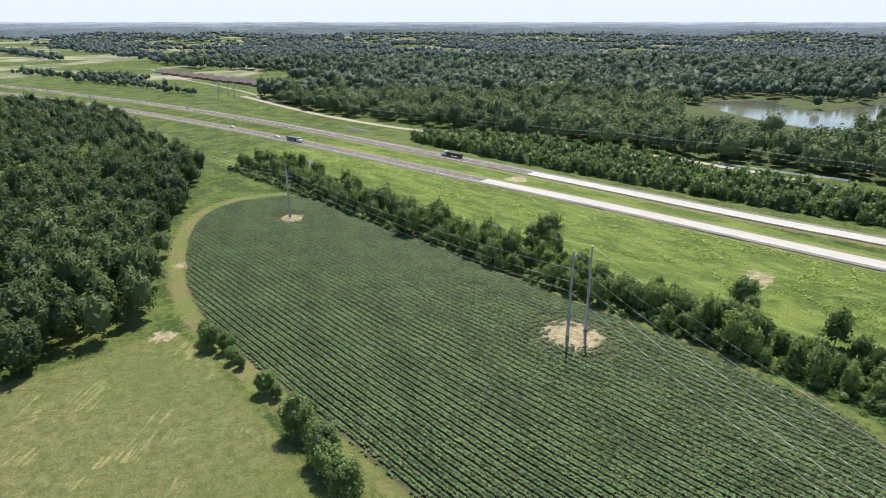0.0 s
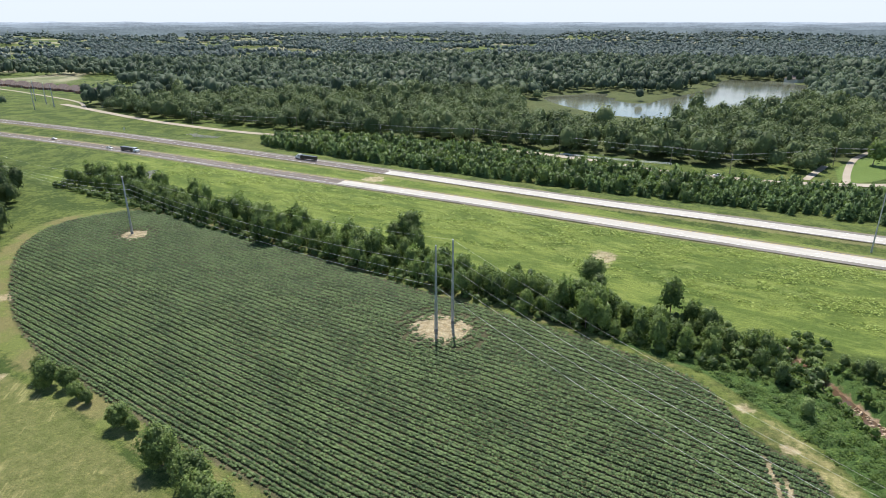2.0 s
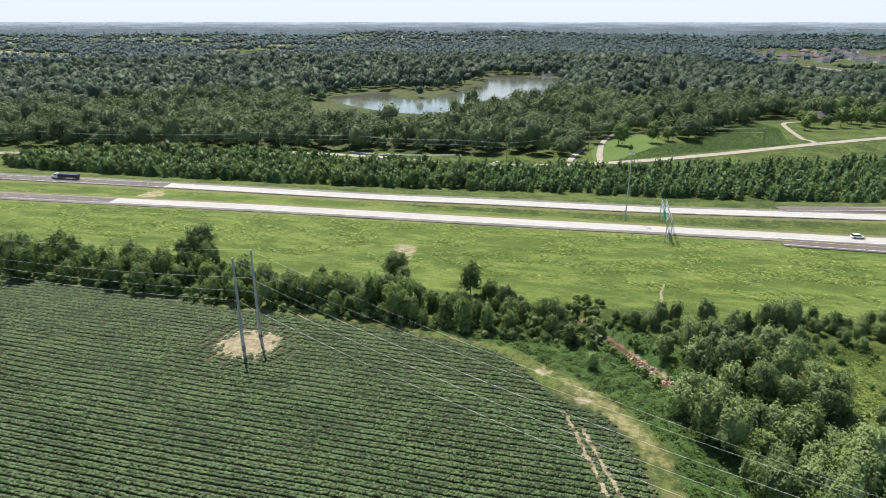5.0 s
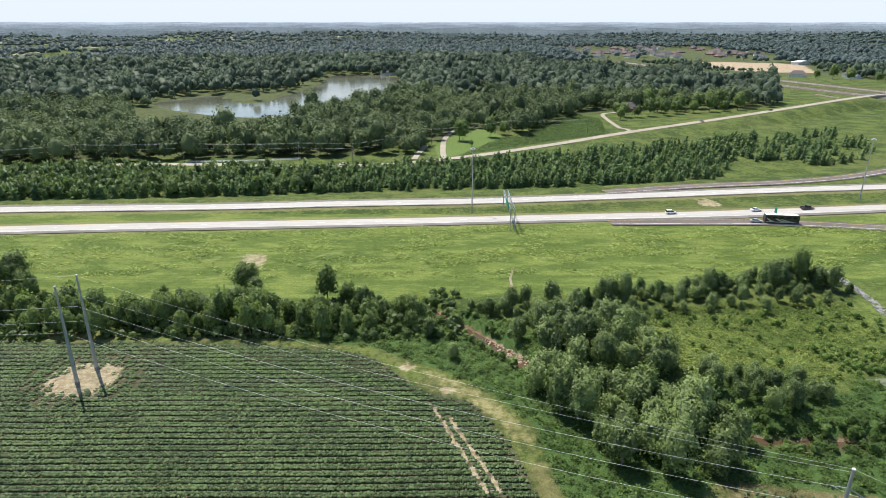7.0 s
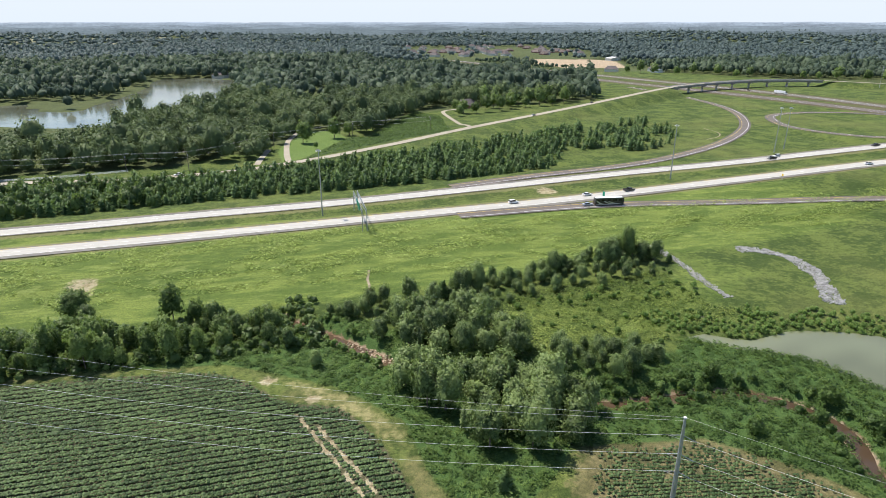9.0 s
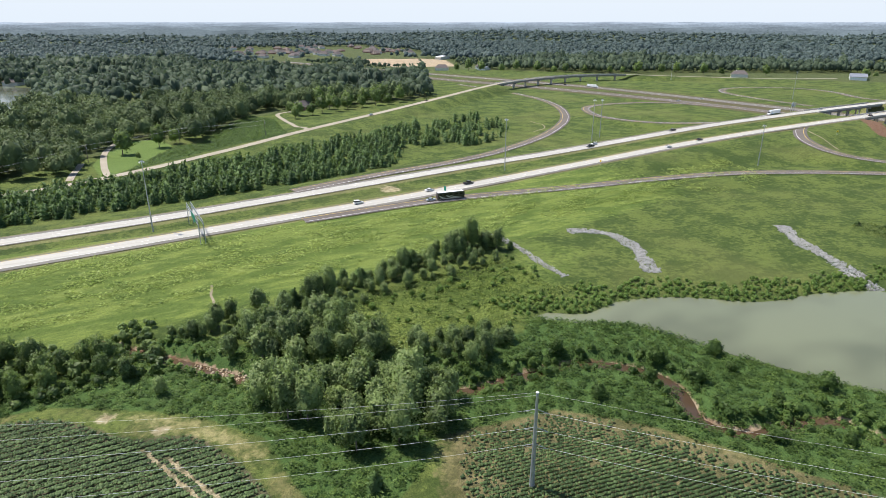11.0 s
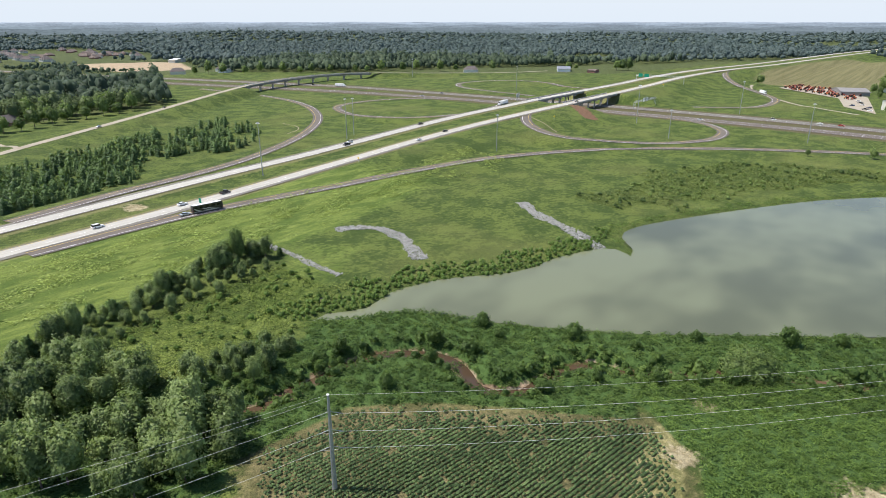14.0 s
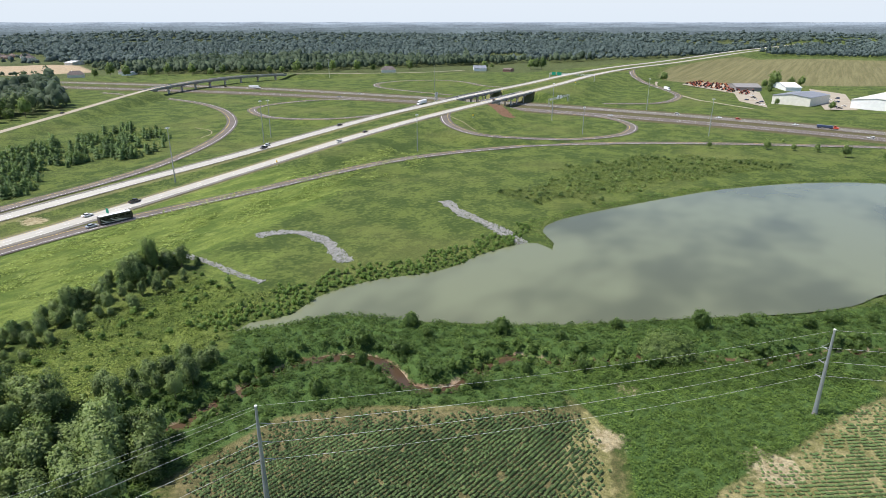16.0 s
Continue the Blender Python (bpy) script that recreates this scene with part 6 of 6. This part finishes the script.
def motorhome():
    """A long dark coach-built motorhome with pale swooshes."""
    v = thing("motorhome", "long black motorhome with silver swoosh stripes", "motorhome", "vehicles")
    part("body", Shape().slab([(-6.75, 0.45), (-6.75, 3.45), (-6.5, 3.6), (6.3, 3.6), (6.62, 3.3), (6.75, 1.6), (6.7, 0.45)], -1.27, 1.27), P_BLACK, v, bevel=0.09)
    part("roof", Shape().box(-0.1, 0, 3.58, 12.7, 2.3, 0.07), M_WHITE, v, "pale roof", 0.02)
    for x, l in ((-4.2, 1.1), (-0.5, 1.0), (2.8, 1.1)):
        part("roof_air_conditioner", Shape().box(x, 0, 3.65, l, 0.9, 0.28, 0.85), M_WHITE, v)
    part("windscreen", Shape().slab([(6.60, 1.75), (6.52, 3.2), (6.66, 3.2), (6.82, 1.75)], -1.12, 1.12), P_GLASS, v)
    for s in (-1, 1):
        for x, l in ((4.9, 1.5), (2.4, 1.8), (-0.4, 1.4), (-3.0, 1.7), (-5.4, 1.2)):
            part("window", Shape().box(x, s * 1.275, 2.15, l, 0.05, 0.85), P_GLASS, v)
        for k, (x0, z0, x1, z1, wd) in enumerate(((-6.3, 2.4, -2.6, 0.75, 0.32), (-3.6, 2.9, 1.5, 0.85, 0.24), (-0.5, 2.0, 4.8, 0.75, 0.26), (-6.5, 0.8, 5.6, 0.62, 0.16))):
            n = 8
            top, low = [], []
            for i in range(n + 1):
                t = i / n
                x, z = x0 + (x1 - x0) * t, z0 + (z1 - z0) * (1 - (1 - t) ** 2)
                w = wd * math.sin(math.pi * (0.12 + 0.8 * t))
                top.append((x, z + w))
                low.append((x, z - w))
            part("swoosh", Shape().slab(top + low[::-1], s * 1.27, s * 1.295), P_SILVER, v, "silver swoosh stripe")
        part("mirror", Shape().box(6.6, s * 1.5, 2.2, 0.18, 0.16, 0.6), P_BLACK, v)
        part("headlight", Shape().box(6.72, s * 0.95, 0.85, 0.1, 0.4, 0.22), P_LAMP, v)
        part("tail_light", Shape().box(-6.76, s * 1.0, 1.0, 0.06, 0.22, 0.5), P_TAIL, v)
    wheel_set(v, (4.4, -3.3, -4.6), 1.25, 0.52, 0.32)
    return v


place(motorhome(), line_pose(EXIT, 141, -0.4, k=0))
towed = place(car("sedan", P_SILVER, "silver sedan car towed behind the motorhome"), line_pose(EXIT, 131.2, -0.2, k=0))


def dump_truck(cab_paint, bed_paint, label):
    v = thing("dump_truck", label, "truck", "vehicles")
    part("chassis", Shape().box(-1, 0, 0.75, 15.5, 0.9, 0.3), P_TYRE, v)
    part("cab", Shape().slab([(3.4, 0.6), (3.4, 2.9), (3.7, 3.05), (5.0, 3.0), (5.35, 2.0), (7.0, 1.75), (7.1, 0.6)], -1.15, 1.15), cab_paint, v, bevel=0.08)
    part("windscreen", Shape().slab([(4.98, 2.85), (5.3, 2.05), (5.4, 2.05), (5.08, 2.88)], -1.0, 1.0), P_GLASS, v)
    bed = part("dump_body", Shape().slab([(-8.6, 1.15), (-9.0, 2.75), (2.6, 2.75), (2.9, 1.15)], -1.25, 1.25), bed_paint, v, "dark steel dump body", 0.04)
    for s in (-1, 1):
        for x in np.arange(-8.0, 2.6, 1.3):
            part("bed_rib", Shape().box(x, s * 1.28, 1.2, 0.12, 0.08, 1.5), bed_paint, bed)
        part("window", Shape().box(4.4, s * 1.16, 1.95, 0.9, 0.04, 0.7), P_GLASS, v)
        part("exhaust_stack", Shape().rod((3.2, s * 1.0, 1.0), (3.2, s * 1.0, 3.5), 0.09), P_CHROME, v)
    wheel_set(v, (6.0, 2.2, 0.9, -6.6, -7.9), 1.25, 0.5, 0.34)
    return v


place(dump_truck(P_WHITE, P_GREY, "white tractor truck hauling a dark dump trailer"), line_pose(NEAR, -388, -1.8))
place(dump_truck(P_WHITE, P_BLACK, "white tractor truck with a black dump trailer"), line_pose(FAR, -276, 1.8, 1))
place(dump_truck(P_RED, P_BLUE, "red tractor truck hauling a dark blue trailer"), line_pose(LOW_A, -8, 4, 1))


def box_truck(label):
    v = thing("box_truck", label, "truck", "vehicles")
    part("cargo_box", Shape().box(-2.2, 0, 1.1, 13.5, 2.55, 2.8), M_WHITE, v, bevel=0.05)
    part("cab", Shape().slab([(4.8, 0.6), (4.8, 3.3), (6.3, 3.2), (6.7, 1.9), (7.6, 1.6), (7.7, 0.6)], -1.2, 1.2), P_WHITE, v, bevel=0.08)
    part("windscreen", Shape().slab([(6.28, 3.05), (6.68, 2.0), (6.78, 2.0), (6.38, 3.1)], -1.05, 1.05), P_GLASS, v)
    part("chassis", Shape().box(-1, 0, 0.75, 15, 0.9, 0.35), P_TYRE, v)
    wheel_set(v, (6.3, 3.6, 2.4, -6.5, -7.8), 1.25, 0.5, 0.34)
    return v


tr = place(box_truck("white box truck passing below the flyover"), line_pose(LOW_A, 640, 2, 1))
copy_thing(tr, line_pose(LOOP_B, 500, 0, k=0))
copy_thing(tr, line_pose(LOOP_C, 170, 0, k=1))


# ---- buildings ----
def gable_house(at, turn, l, w, h, walls, roof, label, wing=True):
    b = thing("house", label, "house", "houses", (at[0], at[1], ground_z(*at) - 0.2), turn)
    part("wall", Shape().box(0, 0, 0, l, w, h), walls, b)
    ro = w / 2 + 0.5

    def hip(cx, cy, l_, w_, z):
        a, c = l_ / 2 + 0.5, w_ / 2 + 0.5
        v = [(cx - a, cy - c, z), (cx + a, cy - c, z), (cx + a, cy + c, z), (cx - a, cy + c, z), (cx - a + c * 0.8, cy, z + c * 0.75), (cx + a - c * 0.8, cy, z + c * 0.75)]
        return Shape().add(v, [(0, 1, 5, 4), (1, 2, 5), (2, 3, 4, 5), (3, 0, 4), (3, 2, 1, 0)])

    rf = part("roof", hip(0, 0, l, w, h), roof, b)
    part("chimney", Shape().box(l * 0.2, 0.6, h + 1, 0.8, 0.8, w * 0.36), walls, rf)
    if wing:
        part("wing_wall", Shape().box(-l * 0.25, -w * 0.55, 0, l * 0.4, w * 0.5, h), walls, b)
        part("wing_roof", hip(-l * 0.25, -w * 0.5, l * 0.4, w * 0.7, h + 0.02), roof, b)
    for x in (-0.38, -0.1, 0.15, 0.38):
        part("window", Shape().box(l * x, -w / 2 - (w * 0.3 + 0.02 if wing and x < -0.05 else 0.02), 0.9, 1.3, 0.1, 1.3), M_WINDOW, b)
    part("door", Shape().box(l * 0.27, -w / 2 - 0.03, 0, 1.0, 0.1, 2.1), M_WHITE, b)
    return b


row = [(-1086, 392, 8), (-1049, 394, 8), (-1014, 396, 6), (-978, 398, 6), (-945, 400, 4), (-912, 401, 4), (-882, 404, 2), (-852, 407, 0), (-824, 408, -3), (-796, 406, -6), (-770, 402, -10), (-746, 397, -14), (-733, 412, -20)]
first = None
for i, (x_, y_, a) in enumerate(row):
    if first is None:
        first = gable_house((x_, y_), a, 24, 13, 3.2, M_BRICK, M_BROWNROOF, "low brick house with a brown hipped roof")
    else:
        copy_thing(first, pose(x_, y_, ground_z(x_, y_) - 0.2, 0, 0, a))
gable_house((-1130, 395), 8, 22, 12, 3.0, M_CREAM, M_BROWNROOF, "pale house with a brown hipped roof")
gable_house((183, 618), 20, 22, 13, 3.2, M_BRICK, M_SHINGLE, "dark-roofed brick house at the edge of the woods")
base = gable_house((-1000, 1075), 30, 24, 14, 5, M_CREAM, M_SHINGLE, "pale house standing among distant trees")
r_ = np.random.RandomState(77)
for i in range(14):
    x_, y_ = [(-1140, 850), (-560, 1250), (-480, 1180), (-260, 1010), (-300, 870), (-90, 1060), (40, 1150), (-1110, 1480), (120, 1320), (-700, 1500), (300, 1500), (880, 640), (560, 1010), (640, 1000)][i]
    copy_thing(base, pose(x_, y_, ground_z(x_, y_) - 0.2, 0, 0, r_.uniform(0, 180)))
for i in range(70):
    x_, y_ = r_.uniform(330, 820), r_.uniform(1560, 2050)
    copy_thing(base if i % 2 else first, pose(x_, y_, ground_z(x_, y_) - 0.2, 0, 0, r_.uniform(0, 180)))


def warehouse(at, turn, l, w, h, walls, roof, label, doors=3):
    b = thing("warehouse", label, "warehouse", "sheds", (at[0], at[1], ground_z(*at) - 0.1), turn)
    part("wall", Shape().slab([(-w / 2, 0), (-w / 2, h), (0, h + w * 0.06), (w / 2, h), (w / 2, 0)], -l / 2, l / 2), walls, b)
    for s in (-1, 1):
        part("roof", Shape().add([(0, -l / 2 - 0.6, h + w * 0.06 + 0.08), (0, l / 2 + 0.6, h + w * 0.06 + 0.08), (s * (w / 2 + 0.6), l / 2 + 0.6, h + 0.05), (s * (w / 2 + 0.6), -l / 2 - 0.6, h + 0.05),
                                  (0, -l / 2 - 0.6, h + w * 0.06 + 0.28), (0, l / 2 + 0.6, h + w * 0.06 + 0.28), (s * (w / 2 + 0.6), l / 2 + 0.6, h + 0.25), (s * (w / 2 + 0.6), -l / 2 - 0.6, h + 0.25)],
                                 [(0, 1, 2, 3), (7, 6, 5, 4), (0, 3, 7, 4), (1, 5, 6, 2), (2, 6, 7, 3), (0, 4, 5, 1)]), roof, b)
    for k in range(doors):
        part("roller_door", Shape().box((k - (doors - 1) / 2) * w / (doors + 0.5), -l / 2 - 0.05, 0, 4.2, 0.12, 4.4), M_WHITE, b)
    return b


warehouse((775, 22), 71, 50, 38, 9, M_CREAM, M_GREYROOF, "cream metal warehouse with a grey roof", 0)
warehouse((800, -62), 71, 110, 44, 9, M_WHITE, M_CREAM, "large white warehouse beside a paved yard", 3)
warehouse((905, 92), 20, 30, 46, 5, M_DARK, M_DARK, "dark low shed beside the machinery yard", 0)
warehouse((940, 46), 20, 18, 60, 4.5, M_WHITE, M_WHITE, "long low white shed behind the warehouses", 0)
warehouse((1030, 545), 30, 22, 55, 5, M_WHITE, M_GREYROOF, "low white commercial building by the far woods", 2)
warehouse((1035, 490), 10, 14, 24, 4, M_BRICK, M_BROWNROOF, "small red-brown building by the far woods", 0)
warehouse((630, 978), 30, 14, 26, 4.5, M_WHITE, M_GREYROOF, "small white barn on open grass", 1)
warehouse((720, 1290), 20, 18, 40, 5, M_CREAM, M_WHITE, "pale shed on the bare building site", 1)
YARD = np.array([(715, 48), (870, 70), (960, 120), (985, 165), (930, 175), (880, 130), (840, 95), (760, 80)], float)
YARD_B = np.array([(726, -2), (740, -30), (900, -20), (950, 20), (830, 10)], float)
for poly, lb in ((YARD, "pale gravel machinery yard"), (YARD_B, "pale paved yard between two warehouses")):
    sh = sheet("yard", [(a, b, max(ground_z(a, b), 0) + 0.35) for a, b in poly], [tuple(range(len(poly)))], M_TRACK)
    tagged(sh, lb, "yard", kind="structure")


def machine(paint, label):
    v = thing("tractor", label, "tractor", "yard machines")
    part("hood", Shape().box(1.0, 0, 0.8, 2.0, 0.9, 0.9), paint, v, bevel=0.08)
    part("cab", Shape().box(-0.8, 0, 0.9, 1.5, 1.4, 1.7, 0.9), P_GLASS, v)
    part("roof", Shape().box(-0.8, 0, 2.6, 1.7, 1.6, 0.15), paint, v)
    for s in (-1, 1):
        part("rear_wheel", Shape().rod((-1.0, s * 0.7, 0.85), (-1.0, s * 1.15, 0.85), 0.85, None, 12), P_TYRE, v)
        part("front_wheel", Shape().rod((1.4, s * 0.65, 0.5), (1.4, s * 0.95, 0.5), 0.5, None, 10), P_TYRE, v)
    return v


mk = [machine(P_RED, "red tractor parked in the machinery yard"), machine(P_ORANGE, "orange tractor parked in the machinery yard")]
mx, my = scatter(835, 985, 80, 175, 8, lambda x, y: inside(x, y, YARD) > 3, 71)
for i, (a, b) in enumerate(zip(mx, my)):
    m = pose(a, b, max(ground_z(a, b), 0) + 0.35, 0, 0, r_.uniform(0, 360)) 
    if i < 2:
        mk[i].matrix_basis = m
    else:
        copy_thing(mk[i % 2], m)
pk = [car("sedan", P_WHITE, "white car parked in the yard"), car("pickup", P_GREY, "grey pickup parked in the yard"), car("suv", P_BLUE, "dark blue car parked in the yard")]
spots = [(735, 55), (745, 60), (760, 58), (780, 66), (800, 70), (770, 74), (820, 74), (742, -14), (752, -10), (765, -18), (780, -8), (800, -12), (820, -4), (850, -2), (840, -12), (870, 4)]
for i, (a, b) in enumerate(spots):
    m = pose(a, b, max(ground_z(a, b), 0) + 0.35, 0, 0, 70 + r_.uniform(-8, 8))
    if i < 3:
        pk[i].matrix_basis = m
    else:
        copy_thing(pk[i % 3], m)


# ---- white fence ----
FENCE = spline([(-158, 375, 0), (-130, 377, 0), (-108, 381, 0), (-90, 386, 0)], step=3.0)
fence = thing("rail_fence", "white three-rail fence beside the tan road", "fence")
post_me = Shape().box(0, 0, 0, 0.16, 0.16, 1.5).mesh("post", M_WHITE)
for p in FENCE:
    part("post", post_me, M_WHITE, fence, at=(p[0], p[1], ground_z(p[0], p[1]) - 0.1))
for z in (0.45, 0.85, 1.25):
    sh = cable([(p[0], p[1], ground_z(p[0], p[1]) + z) for p in FENCE], 0, 0.09, 1)
    part("rail", sh, M_WHITE, fence)


# ---- riprap ----
def riprap(line, half, n, seed, label, lift=0.1, stone=M_ROCK):
    """Broken stone heaped in a channel, joined."""
    r = np.random.RandomState(seed)
    ln = spline([(a, b, 0) for a, b in line], step=1.0)
    t = np.gradient(ln[:, :2], axis=0)
    t /= np.linalg.norm(t, axis=1)[:, None]
    i = r.randint(0, len(ln), n)
    o = r.uniform(-1, 1, n) * half * (0.9 + 0.22 * np.sin(i * 0.27 + seed) + 0.15 * np.sin(i * 0.7 + 2 * seed))
    x, y = ln[i, 0] - t[i, 1] * o + r.uniform(-.6, .6, n), ln[i, 1] + t[i, 0] * o + r.uniform(-.6, .6, n)
    base_v = np.array([(1, 0, 0), (0, 1, 0), (-1, 0, 0), (0, -1, 0), (0, 0, 0.9), (0, 0, -0.9)], float)
    base_f = np.array([(0, 1, 4), (1, 2, 4), (2, 3, 4), (3, 0, 4), (1, 0, 5), (2, 1, 5), (3, 2, 5), (0, 3, 5)])
    s = r.uniform(0.18, 0.48, n)
    v = base_v[None] * s[:, None, None] * r.uniform(0.6, 1.3, (n, 6, 1))
    a = r.uniform(0, 6.28, n)
    c, sn = np.cos(a)[:, None], np.sin(a)[:, None]
    v = np.stack([v[:, :, 0] * c - v[:, :, 1] * sn + x[:, None], v[:, :, 0] * sn + v[:, :, 1] * c + y[:, None], v[:, :, 2] + (on_ground(x, y) + lift)[:, None]], 2)
    f = (base_f[None] + (np.arange(n) * 6)[:, None, None]).reshape(-1, 3)
    return tagged(new("riprap", mesh_of("riprap", v.reshape(-1, 3), f, stone)), label, "stones", kind="stuff")


riprap([(134, 199), (135, 190), (134, 176), (132, 164), (132, 151)], 1.3, 650, 81, "narrow channel lined with pale broken stone")
riprap([(165, 188), (172, 184), (177, 174), (174, 160), (168, 150), (161, 139)], 2.7, 1900, 82, "curved channel lined with pale broken stone")
riprap([(249, 149), (240, 138), (233, 127), (226, 112), (218, 98), (214, 92)], 3.0, 1900, 83, "channel of pale broken stone running to the pond")
riprap([(-330, 196), (-322, 188), (-318, 180)], 3, 300, 84, "broken stone at a ditch outlet")
riprap([(-430, 292), (-415, 290), (-400, 293)], 4, 350, 85, "pale broken stone beside the far carriageway")
riprap([(12, 154), (17, 148), (22, 141)], 1.2, 90, 86, "tan rocks in the muddy creek bed", 0.6, M_TANROCK)
